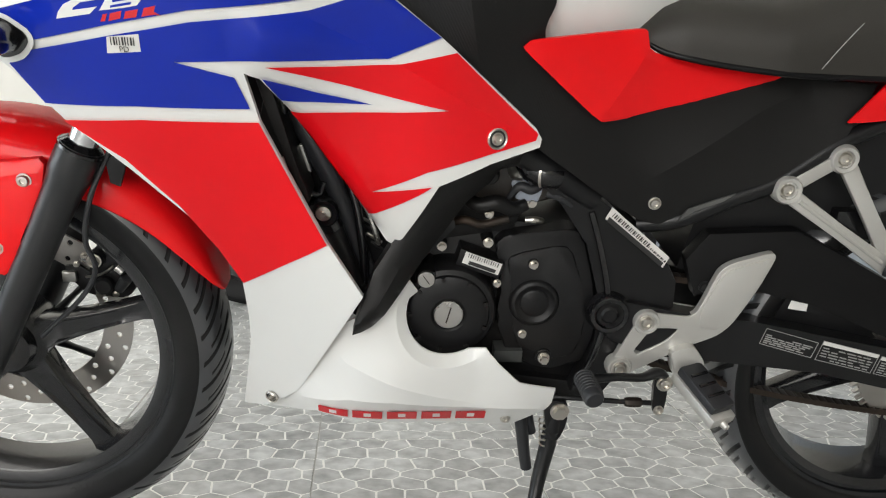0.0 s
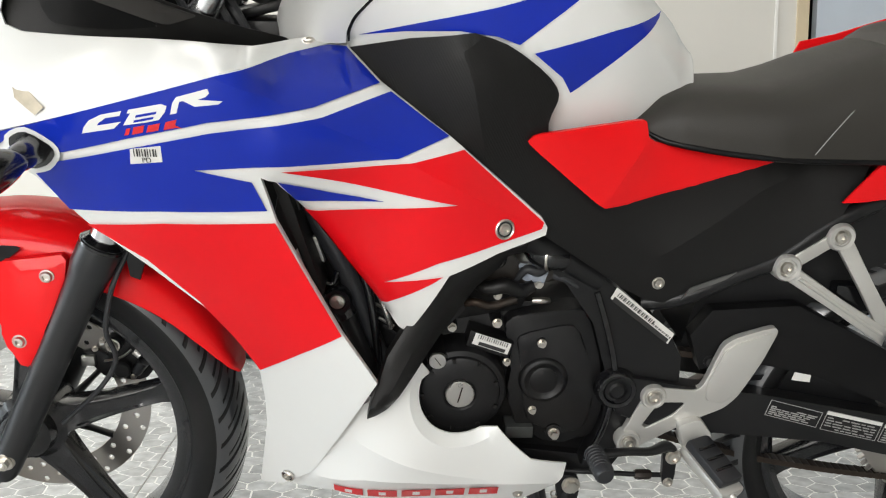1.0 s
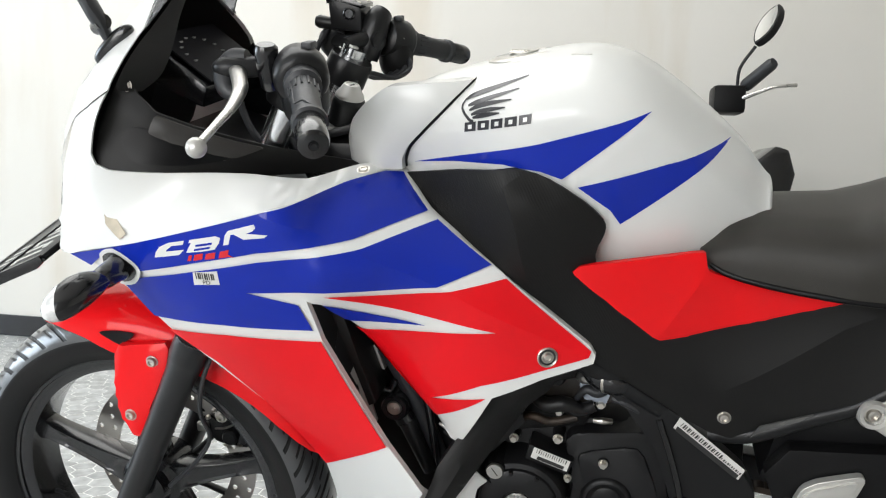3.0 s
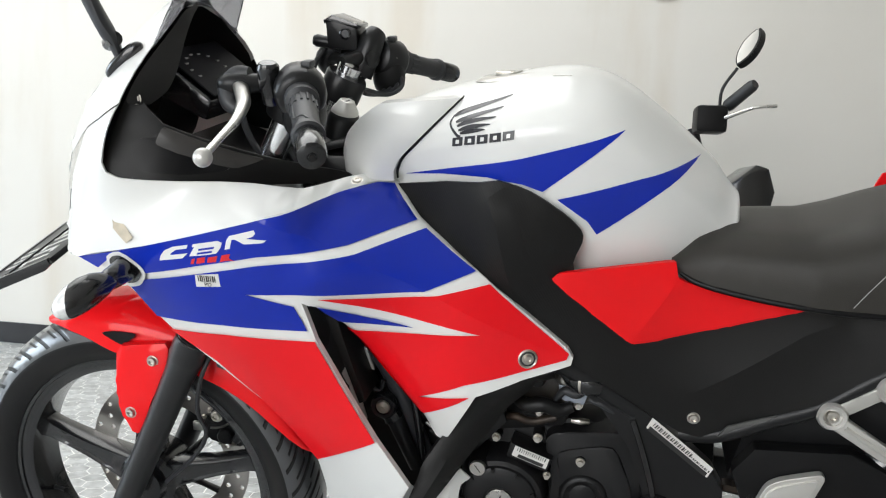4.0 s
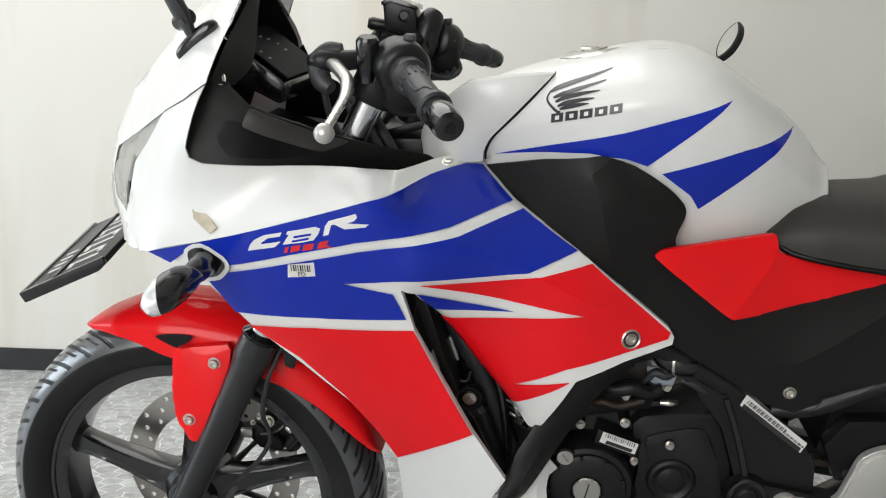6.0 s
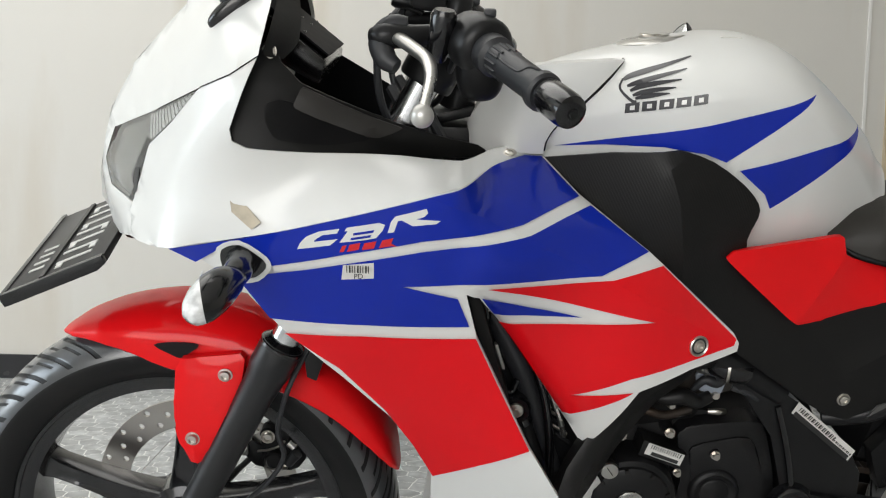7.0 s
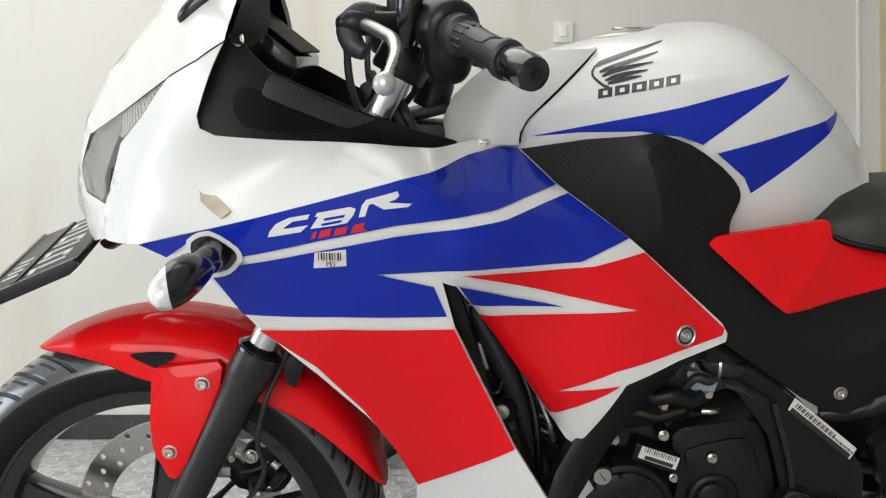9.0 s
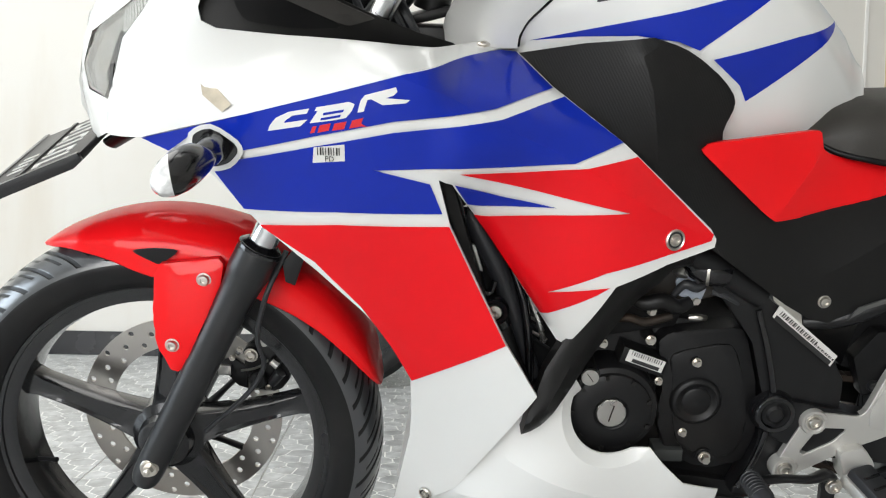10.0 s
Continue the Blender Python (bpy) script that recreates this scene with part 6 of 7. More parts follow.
part("frame_ridge", tube([(0.795, -0.088, 0.55), (0.812, -0.090, 0.50), (0.828, -0.090, 0.44), (0.83, -0.090, 0.40), (0.82, -0.090, 0.34), (0.80, -0.088, 0.29)], 0.0045, 10), GLOSSY, frame_plate)
part("pivot_ring", lathe([(0.018, -0.094), (0.020, -0.100), (0.025, -0.101), (0.029, -0.096), (0.031, -0.085)], 44, pose(0.833, 0, 0.406)), GLOSSY, frame_plate)
part("pivot_cap", lathe([(0, -0.101), (0.009, -0.101), (0.012, -0.098), (0.017, -0.098), (0.019, -0.094), (0.019, -0.085)], 40, pose(0.833, 0, 0.406)), DARK, frame_plate, "black swingarm pivot cap")
part("frame_label", prism([(0.821, 0.5575), (0.906, 0.489), (0.8985, 0.474), (0.8135, 0.5415)], -0.0900, -0.0890), LABEL, frame_plate, "white bar code label with a dark strip")
part("label_print", prism([(0.8185, 0.5445), (0.8985, 0.4815), (0.8955, 0.4755), (0.8155, 0.5385)], -0.0907, -0.0900), INK, frame_plate, "printed strip")
dl = Vector((0.906 - 0.821, 0.489 - 0.5575)).normalized()
for k in range(30):
    p = Vector((0.8185, 0.5475)) + dl * (0.004 + 0.0034 * k)
    w = (0.0009, 0.0019, 0.0012, 0.0023)[k % 4]
    n_ = Vector((-dl.y, dl.x)) * (0.0062 if k < 20 else 0.003)
    q = p + dl * w
    part("bar", prism([(p.x, p.y), (q.x, q.y), (q.x + n_.x, q.y + n_.y), (p.x + n_.x, p.y + n_.y)], -0.0906, -0.0900), INK, frame_plate)
part("bolt", bolt_mesh(0.0068, 0.005), STEEL, cover, at=pose(0.873, COVER(0.873, 0.567) - 0.0008, 0.567))
part("subframe_rail", tube([(0.86, -0.075, 0.53), (0.91, -0.088, 0.543), (0.97, -0.09, 0.572), (1.03, -0.09, 0.598), (1.11, -0.088, 0.655), (1.25, -0.08, 0.72)], 0.012, 14), DARK, bike, "black subframe rail")
part("subframe_rail", tube([(0.86, 0.075, 0.53), (0.97, 0.09, 0.572), (1.11, 0.088, 0.655), (1.25, 0.08, 0.72)], 0.012, 14), DARK, bike, "black subframe rail")
part("rail_scuff", prism([(0.905, 0.546), (0.925, 0.560), (0.960, 0.574), (0.975, 0.585), (0.945, 0.574), (0.915, 0.562)], -0.104, -0.101), pbr("scuffed_grey", (0.07, 0.07, 0.068), 0.5, vary=0.3), bike, "scuffed grey patch")
part("battery_box", prism([(0.84, 0.56), (1.10, 0.64), (1.10, 0.73), (0.80, 0.73)], -0.07, 0.07), DARK, bike, "black box under the seat")
part("tail_panel", drape([(1.098, 0.682), (1.145, 0.756), (1.35, 0.86), (1.50, 0.93), (1.50, 0.89), (1.30, 0.74), (1.16, 0.688)], skin([(1.1, -.11, .68), (1.15, -.125, .75), (1.35, -.11, .82), (1.5, -.05, .92), (1.3, -.11, .74)]), 0.004, step=0.02, hem=0.003), RED_PAINT, bike, "glossy red tail panel")
part("tail_panel", drape([(1.098, 0.682), (1.108, 0.83), (1.12, 0.858), (1.17, 0.869), (1.35, 0.93), (1.50, 0.95), (1.50, 0.89), (1.30, 0.74), (1.16, 0.688)], skin([(1.1, -.12, .68), (1.1, -.135, .87), (1.15, -.13, .75), (1.35, -.11, .82), (1.5, -.05, .92), (1.3, -.11, .74)]), 0.004, step=0.02, side=1), RED_PAINT, bike, "glossy red tail panel of the far side")

# ---- swingarm, guards, chain ----
arm = part("swingarm", prism(rounded([(0.83, 0.43), (0.95, 0.408), (1.033, 0.400), (1.233, 0.362), (1.36, 0.338), (1.37, 0.295), (1.25, 0.296), (1.138, 0.322), (1.013, 0.335), (0.90, 0.345), (0.83, 0.37)], r=0.15), -0.098, -0.070, 0.004), DARK, bike, "black swingarm with printed warnings")
part("swingarm", prism([(0.83, 0.43), (1.033, 0.400), (1.36, 0.338), (1.37, 0.295), (1.138, 0.322), (0.83, 0.37)], 0.070, 0.098, 0.004), DARK, bike, "black swingarm of the far side")
hug = part("chain_guard", prism([(0.930, 0.484), (0.957, 0.522), (1.078, 0.529), (1.162, 0.487), (1.213, 0.461), (1.34, 0.385), (1.34, 0.335), (1.236, 0.372), (1.12, 0.420), (1.04, 0.442), (0.99, 0.44), (0.95, 0.43)], -0.085, -0.060, 0.003), MATTE, bike, "matte black chain guard")
part("bolt", bolt_mesh(0.007, 0.005, False), DARK, hug, at=pose(0.962, -0.085, 0.445))
part("rear_inner_guard", prism([(0.93, 0.46), (0.96, 0.60), (1.06, 0.69), (1.24, 0.72), (1.40, 0.74), (1.40, 0.66), (1.30, 0.60), (1.20, 0.53), (1.08, 0.45), (0.965, 0.45)], -0.055, 0.078), DARK, bike, "black rear inner mudguard")


def warning(x0, z0, x1, z1, h, strip):
    dx, dz = x1 - x0, z1 - z0
    n = math.hypot(dx, dz)
    ex, ez = dx / n, dz / n

    def P(u, v):
        return (x0 + ex * u + ez * v * -1, z0 + ez * u + ex * v)

    def bar(u0, v0, u1, v1, mat):
        part("warning_print", prism([P(u0, v0), P(u1, v0), P(u1, v1), P(u0, v1)], -0.0986, -0.0980), mat, arm)
    for a in ((0, 0, n, 0.0008), (0, h - 0.0008, n, h), (0, 0, 0.0008, h), (n - 0.0008, 0, n, h)):
        bar(*a, GREYINK)
    rnd = random.Random(int(x0 * 1000))
    if strip:
        bar(0.001, h - 0.006, n - 0.001, h - 0.001, LABEL)
    rows = 5
    for r in range(rows):
        u = 0.004
        v = 0.003 + r * (h - 0.010) / rows
        while u < n - 0.012:
            w = rnd.uniform(0.006, 0.016)
            if rnd.random() < 0.85:
                bar(u, v, min(u + w, n - 0.005), v + 0.0016, GREYINK)
            u += w + 0.0025


warning(1.047, 0.367, 1.125, 0.3455, 0.025, False)
warning(1.131, 0.3430, 1.216, 0.3225, 0.031, True)
warning(1.220, 0.3220, 1.285, 0.3070, 0.029, True)
part("rear_label", prism([(1.086, 0.428), (1.110, 0.423), (1.110, 0.412), (1.083, 0.416)], -0.0870, -0.0860), LABEL, hug, "white paper sticker")

chain = new("drive_chain")
chain.parent = bike
chain["label"] = "greasy steel drive chain"
link = None
low_a, low_b = Vector((0.86, -0.058, 0.330)), Vector((1.285, -0.058, 0.236))
top_a, top_b = Vector((0.86, -0.058, 0.455)), Vector((1.28, -0.058, 0.405))
for a, b in ((low_a, low_b), (top_a, top_b)):
    L_ = (b - a).length
    count = int(L_ / 0.0127)
    ang = math.atan2((b - a).z, (b - a).x)
    for k in range(count):
        p = a.lerp(b, (k + 0.5) / count) + Vector((0, 0, -0.012 * math.sin(math.pi * (k + 0.5) / count) if a is low_a else 0))
        m = Matrix.Translation(p) @ Matrix.Rotation(-ang, 4, "Y")
        if link is None:
            shape = [(0.0085 * math.cos(t) * 1.0, 0.0055 * math.sin(t) * (1 if abs(math.cos(t)) > 0.4 else 0.82)) for t in [2 * math.pi * q / 14 for q in range(14)]]
            link = part("link", prism(shape, -0.0085, 0.0085), RUST, chain, at=m)
        else:
            again(link, "link", chain, m)

# ---- rider footrest hanger, pedal, stand ----
heel = [(1.045, 0.496), (1.051, 0.489), (1.034, 0.442), (1.008, 0.390), (0.990, 0.371), (0.944, 0.351), (0.872, 0.309), (0.858, 0.303), (0.845, 0.310), (0.847, 0.326), (0.874, 0.388), (0.884, 0.404), (0.897, 0.404), (0.947, 0.399), (0.957, 0.407), (0.977, 0.468), (0.994, 0.480)]
hole = [(0.897, 0.381), (0.936, 0.381), (0.919, 0.361), (0.882, 0.340), (0.876, 0.345)]


def plate_with_hole(outer, inner, y0, y1):
    """A flat casting with one opening."""
    poly = outer + [outer[0]] + [inner[0]] + inner[::-1]
    from mathutils.geometry import delaunay_2d_cdt
    pts = [Vector(p) for p in outer + inner]
    n, m = len(outer), len(inner)
    edges = [(i, (i + 1) % n) for i in range(n)] + [(n + i, n + (i + 1) % m) for i in range(m)]
    v, _, fs, _, _, _ = delaunay_2d_cdt(pts, edges, [], 0, 1e-7)
    bm = bmesh.new()
    a = [bm.verts.new((p.x, y0, p.y)) for p in v]
    b = [bm.verts.new((p.x, y1, p.y)) for p in v]
    for f in fs:
        c = sum((v[i] for i in f), Vector((0, 0))) / 3
        if inside(outer, c.x, c.y) and not inside(inner, c.x, c.y):
            bm.faces.new([a[i] for i in f])
            bm.faces.new([b[i] for i in reversed(f)])
    for i, j in edges:
        bm.faces.new((a[i], a[j], b[j], b[i]))
    bmesh.ops.dissolve_limit(bm, angle_limit=0.01, verts=bm.verts[:], edges=bm.edges[:])
    return bm


hanger = part("footrest_hanger", plate_with_hole(rounded(heel, keep=(), r=0.25), rounded(hole, r=0.2), -0.101, -0.089), SILVER, bike, "silver painted alloy footrest hanger with heel plate", bevel=0.003, at=pose(-0.0045, 0, 0.008))
part("heel_plate", prism(rounded([(1.040, 0.488), (1.043, 0.484), (1.026, 0.442), (1.003, 0.396), (0.986, 0.380), (0.962, 0.385), (0.960, 0.408), (0.980, 0.462), (0.994, 0.472)], r=0.2), -0.104, -0.100, 0.0015), SILVER, hanger, "flat silver heel plate")
for x, z in ((0.888, 0.391), (0.859, 0.319)):
    part("bolt_boss", lathe([(0.0, -0.104), (0.0115, -0.104), (0.0135, -0.106), (0.0165, -0.106), (0.018, -0.103), (0.018, -0.088)], 36, pose(x, 0, z)), SILVER, hanger)
    part("bolt", bolt_mesh(0.0085, 0.006), STEEL, hanger, at=pose(x, -0.104, z))
part("peg_bracket", prism(rounded([(0.922, 0.352), (0.955, 0.362), (0.975, 0.335), (0.962, 0.300), (0.940, 0.302)], r=0.2), -0.115, -0.080, 0.003), SILVER, hanger, "silver footrest bracket")
pm = Matrix.Translation((0.943, -0.112, 0.334)) @ Vector((0.42, -0.88, -0.36)).to_track_quat("X", "Z").to_matrix().to_4x4()
peg = part("footpeg", box(0.0, 0.090, -0.021, 0.021, -0.018, 0.0, 0.006), SILVER, bike, "silver footpeg with a black rubber pad", at=pm)
part("peg_rubber", box(0.004, 0.080, -0.019, 0.019, 0.0, 0.014, 0.004), GRIP, peg, "black rubber pad")
for k in range(3):
    part("peg_groove", box(0.022 + 0.018 * k, 0.026 + 0.018 * k, -0.014, 0.014, 0.0135, 0.0165, 0.001), GLOSSY, peg)
part("peg_tip", lathe([(0, 0.012), (0.004, 0.010), (0.006, 0.0), (0.010, -0.01), (0.010, -0.02)], 16, Matrix.Translation((0.088, 0, -0.010)) @ Matrix.Rotation(radians(-90), 4, "Z")), SILVER, peg)

lev = part("gear_pedal", tube([(0.914, -0.112, 0.316), (0.905, -0.118, 0.330), (0.880, -0.125, 0.326), (0.845, -0.128, 0.328), (0.803, -0.130, 0.3245)], [0.012, 0.012, 0.009, 0.009, 0.010], 14, flat=0.6), DARK, bike, "black gear pedal")
toe = part("toe_rubber", tube([(0.800, -0.122, 0.325), (0.801, -0.126, 0.3245), (0.806, -0.172, 0.320), (0.8065, -0.176, 0.3195)], [0.012, 0.0135, 0.0135, 0.011], 20, smooth=0), GRIP, lev, "ribbed rubber toe piece")
for k in range(7):
    part("toe_rib", lathe([(0.0132, -0.0012), (0.0147, 0), (0.0132, 0.0012)], 20, Matrix.Translation((0.8013 + 0.0007 * k, -0.128 - 0.0058 * k, 0.3243 - 0.0006 * k))), GRIP, toe)
part("pedal_bolt", bolt_mesh(0.009, 0.007), STEEL, lev, at=pose(0.914, -0.124, 0.316))
part("link_arm", prism(rounded([(0.903, 0.324), (0.924, 0.322), (0.924, 0.258), (0.907, 0.258)], r=0.3), -0.112, -0.103, 0.002), DARK, lev)
part("link_bolt", bolt_mesh(0.006, 0.005), STEEL, lev, at=pose(0.9155, -0.112, 0.266))
part("shift_rod", tube([(0.912, -0.100, 0.270), (0.86, -0.098, 0.271), (0.79, -0.09, 0.271), (0.74, -0.085, 0.271)], 0.0038, 10, smooth=0), DARK, bike, "black gear shift rod")
part("rod_nut", lathe([(0.0, -0.012), (0.006, -0.012), (0.0075, -0.008), (0.0075, 0.008), (0.006, 0.012), (0, 0.012)], 8, Matrix.Translation((0.882, -0.0985, 0.2705)) @ Matrix.Rotation(radians(90), 4, "Z")), RUST, bike, "rusty rod joint")

stand = part("side_stand", tube([(0.776, -0.085, 0.245), (0.768, -0.094, 0.195), (0.752, -0.118, 0.125), (0.743, -0.165, 0.075), (0.740, -0.195, 0.058)], [0.014, 0.012, 0.010, 0.010, 0.010], 16), DARK, bike, "black side stand, folded out")
part("stand_bracket", prism(rounded([(0.755, 0.272), (0.79, 0.268), (0.792, 0.235), (0.782, 0.205), (0.768, 0.205), (0.760, 0.235)], r=0.2), -0.098, -0.086, 0.002), DARK, stand)
part("stand_bolt", hex_bolt_mesh(0.010, 0.009), STEEL, stand, at=pose(0.779, -0.098, 0.2535))
part("stand_spring", tube([(0.757 + 0.0045 * math.cos(k * 1.05), -0.088 - 0.0007 * k + 0.0045 * math.sin(k * 1.05), 0.236 - 0.0011 * k) for k in range(30)], 0.0012, 6, smooth=0), STEEL, stand, "coil spring")
part("stand_foot", lathe([(0, 0.0), (0.024, 0.0), (0.026, 0.003), (0.014, 0.008), (0.010, 0.014)], 24, Matrix.Translation((0.738, -0.201, 0.0545)) @ Matrix.Rotation(radians(-14.5), 4, "X") @ Matrix.Rotation(radians(90), 4, "X")), DARK, stand, "flat stand foot")
part("drain_hose", tube([(0.722, -0.06, 0.26), (0.732, -0.066, 0.21), (0.738, -0.07, 0.17), (0.744, -0.072, 0.138)], [0.010, 0.0095, 0.009, 0.0085], 14), GRIP, bike, "grey rubber drain hose")
part("drain_hose", tube([(0.735, -0.05, 0.26), (0.744, -0.055, 0.21), (0.749, -0.056, 0.19)], 0.008, 12), GRIP, bike, "black rubber drain hose")
part("exhaust_pipe", tube([(0.58, 0.0, 0.50), (0.54, 0.0, 0.36), (0.58, 0.02, 0.245), (0.75, 0.06, 0.235), (0.95, 0.10, 0.26), (1.10, 0.13, 0.33)], 0.019, 14), RUST, bike, "dark exhaust pipe")
part("under_engine", prism([(0.64, 0.30), (0.80, 0.28), (0.84, 0.255), (0.72, 0.245), (0.64, 0.262)], -0.06, 0.06, 0.003), CAST, bike, "dark underside of the engine")
part("belly_floor", prism([(0.44, 0.232), (0.74, 0.225), (0.74, 0.245), (0.44, 0.25)], -0.06, 0.06, 0.003), DARK, bike, "black belly pan floor")

# ---- pillion footrest bracket ----
def flat_bar(p, q, w0, w1, y0, y1):
    """A flat cast bar between two points of the side view."""
    p, q = Vector(p), Vector(q)
    d = (q - p).normalized()
    n = Vector((-d.y, d.x))
    mid = p.lerp(q, 0.5)
    w = min(w0, w1) * 0.86
    return prism([tuple(v) for v in (p + n * w0, mid + n * w, q + n * w1, q - n * w1, mid - n * w, p - n * w0)], y0, y1, 0.0022)


pil = part("pillion_bracket", flat_bar((1.049, 0.590), (1.114, 0.633), 0.0095, 0.0095, -0.103, -0.090), SILVER, bike, "silver alloy pillion footrest bracket", at=pose(-0.007, 0, 0.003))
part("bracket_arm", flat_bar((1.052, 0.582), (1.208, 0.482), 0.011, 0.012, -0.104, -0.092), SILVER, pil)
part("bracket_arm", flat_bar((1.120, 0.624), (1.212, 0.486), 0.011, 0.012, -0.1035, -0.0925), SILVER, pil)
part("arm_rib", tube([(1.066, -0.104, 0.574), (1.195, -0.104, 0.491)], 0.0032, 8, smooth=0), SILVER, pil)
for x, z in ((1.049, 0.588), (1.114, 0.631)):
    part("bracket_eye", lathe([(0.0, -0.100), (0.0105, -0.100), (0.012, -0.106), (0.0165, -0.107), (0.019, -0.103), (0.020, -0.088), (0.0, -0.088)], 36, pose(x, 0, z)), SILVER, pil)
    part("bolt", bolt_mesh(0.0085, 0.006), STEEL, pil, at=pose(x, -0.100, z))
part("pillion_peg", tube([(1.205, -0.10, 0.484), (1.235, -0.125, 0.478)], 0.013, 14, smooth=0), GRIP, pil)
part("exhaust_end_heat", box(1.17, 1.24, 0.02, 0.05, 0.50, 0.56, 0.004), pbr("orange_reflector", (0.55, 0.20, 0.03), 0.3), bike, "orange side reflector")
part("rear_shock", tube([(1.02, 0.0, 0.40), (1.10, 0.0, 0.62)], 0.03, 16, smooth=0), DARK, bike, "black rear shock absorber")
part("wire_box", box(1.13, 1.19, -0.075, -0.03, 0.515, 0.555, 0.004), GLOSSY, bike, "black connector box")
# front brake: caliper, hose, sensor bracket
caliper = part("brake_caliper", prism(rounded([(0.098, 0.408), (0.112, 0.436), (0.132, 0.440), (0.156, 0.408), (0.166, 0.372), (0.150, 0.350), (0.108, 0.350), (0.096, 0.380)], r=0.22), 0.044, 0.10, 0.005), DARK, bike, "black front brake caliper")
for x, z, r in ((0.1103, 0.4143, 0.0125), (0.1445, 0.4001, 0.0085), (0.118, 0.372, 0.0135)):
    part("caliper_boss", lathe([(0, -0.012), (r * 0.8, -0.012), (r, -0.009), (r, 0.012)], 24, pose(x, 0.042, z)), DARK, caliper)
part("caliper_bolt", bolt_mesh(0.0085, 0.007), STEEL, caliper, "bright caliper bolt", at=pose(0.1103, 0.029, 0.4143))
part("caliper_pin", tube([(0.140, 0.032, 0.404), (0.149, 0.030, 0.397)], 0.0055, 12, smooth=0), SILVER, caliper, "bright slide pin")
part("pad_spring", tube([(0.094, 0.036, 0.386), (0.110, 0.033, 0.390), (0.124, 0.033, 0.396), (0.134, 0.036, 0.404)], 0.0032, 8, flat=0.6), ALLOY, caliper, "bare metal pad spring")
part("pad_spring", tube([(0.106, 0.036, 0.357), (0.116, 0.033, 0.358), (0.124, 0.034, 0.366)], 0.0030, 8, flat=0.6), ALLOY, caliper)
part("bleed_screw", tube([(0.138, 0.036, 0.366), (0.152, 0.034, 0.386)], [0.007, 0.009], 12, smooth=0), GRIP, caliper, "rubber bleed cap")
part("caliper_bracket", prism([(0.060, 0.398), (0.078, 0.402), (0.098, 0.388), (0.100, 0.352), (0.086, 0.356), (0.066, 0.380)], 0.046, 0.052, 0.001), DARK, caliper, "black caliper bracket")
part("bracket_lug", box(0.058, 0.078, 0.038, 0.046, 0.376, 0.392, 0.002), ALLOY, caliper, "bare metal lug")
part("speed_wire", tube([(0.190, -0.094, 0.615), (0.165, -0.104, 0.56), (0.150, -0.10, 0.50), (0.155, -0.09, 0.455), (0.13, -0.085, 0.41), (0.07, -0.08, 0.35)], 0.0035, 8), GRIP, bike, "thin black wire along the fork")
part("wire_bracket", prism([(0.185, 0.60), (0.205, 0.625), (0.215, 0.615), (0.20, 0.57), (0.188, 0.575)], -0.098, -0.092, 0.001), DARK, bike, "black wire clip")

for x, z in ((0.092, 0.418), (0.106, 0.404), (0.132, 0.357), (0.080, 0.404)):
    part("caliper_screw", hex_bolt_mesh(0.0035, 0.005), STEEL, caliper, at=pose(x, 0.041, z))
part("brake_hose", tube([(0.135, 0.06, 0.430), (0.165, 0.04, 0.48), (0.20, 0.0, 0.56), (0.215, -0.01, 0.62)], 0.0045, 10), GRIP, bike, "black brake hose")
part("hose_banjo", lathe([(0, -0.004), (0.008, -0.004), (0.009, 0.0), (0.008, 0.006), (0, 0.006)], 20, pose(0.128, 0.042, 0.432)), ALLOY, caliper, "bright hose fitting")
# made-up black plate that darkens the gap between chain guard and swingarm
part("gap_darkener", prism([(0.96, 0.36), (1.02, 0.475), (1.15, 0.475), (1.27, 0.405), (1.29, 0.36), (1.12, 0.345)], -0.060, -0.050, 0.002), DARK, bike, "black plate added to darken the gap behind the chain guard")

# ---- second motorcycle behind, only its bar, mirror and wheel show ----
SC = pose(0.0, 2.85, 0.0)
UPPER = Matrix.Translation((0.187 * -0.17, 0, 0.777 * -0.17)) @ Matrix.Scale(1.17, 4)
scooter = thing("parked_scooter", SC, "black scooter parked by the wall, with mirror and lever", "scooter")
sgrip = part("handlebar", tube([(0.50, 0.25, 1.00), (0.54, 0.10, 1.03), (0.585, 0.02, 1.075), (0.640, -0.04, 1.128)], 0.012, 12), DARK, scooter, "black handlebar", at=UPPER)
part("grip", tube([(0.585, 0.02, 1.075), (0.59, 0.014, 1.080), (0.640, -0.04, 1.128), (0.645, -0.046, 1.132)], [0.016, 0.018, 0.0165, 0.013], 16, smooth=0), GRIP, sgrip, "black rubber grip")
part("switch_box", box(0.500, 0.585, -0.02, 0.09, 1.000, 1.075, 0.012), MATTE, sgrip, "black switch box")
part("lever", tube([(0.56, 0.0, 1.035), (0.60, -0.03, 1.05), (0.65, -0.05, 1.068), (0.705, -0.05, 1.073)], [0.008, 0.006, 0.0045, 0.005], 10), ALLOY, sgrip, "bright brake lever")
part("mirror_stalk", tube([(0.565, 0.02, 1.07), (0.570, 0.02, 1.125), (0.605, 0.01, 1.182)], 0.0045, 10), DARK, sgrip, "thin black mirror stalk")


def leaf_outline(w, h, n=14):
    """A pointed oval, as (x, z)."""
    up = [(w * (1 - abs(u) ** 2.3), h * u) for u in (-1 + 2 * k / n for k in range(n + 1))]
    return up + [(-x, z) for x, z in reversed(up[1:-1])]


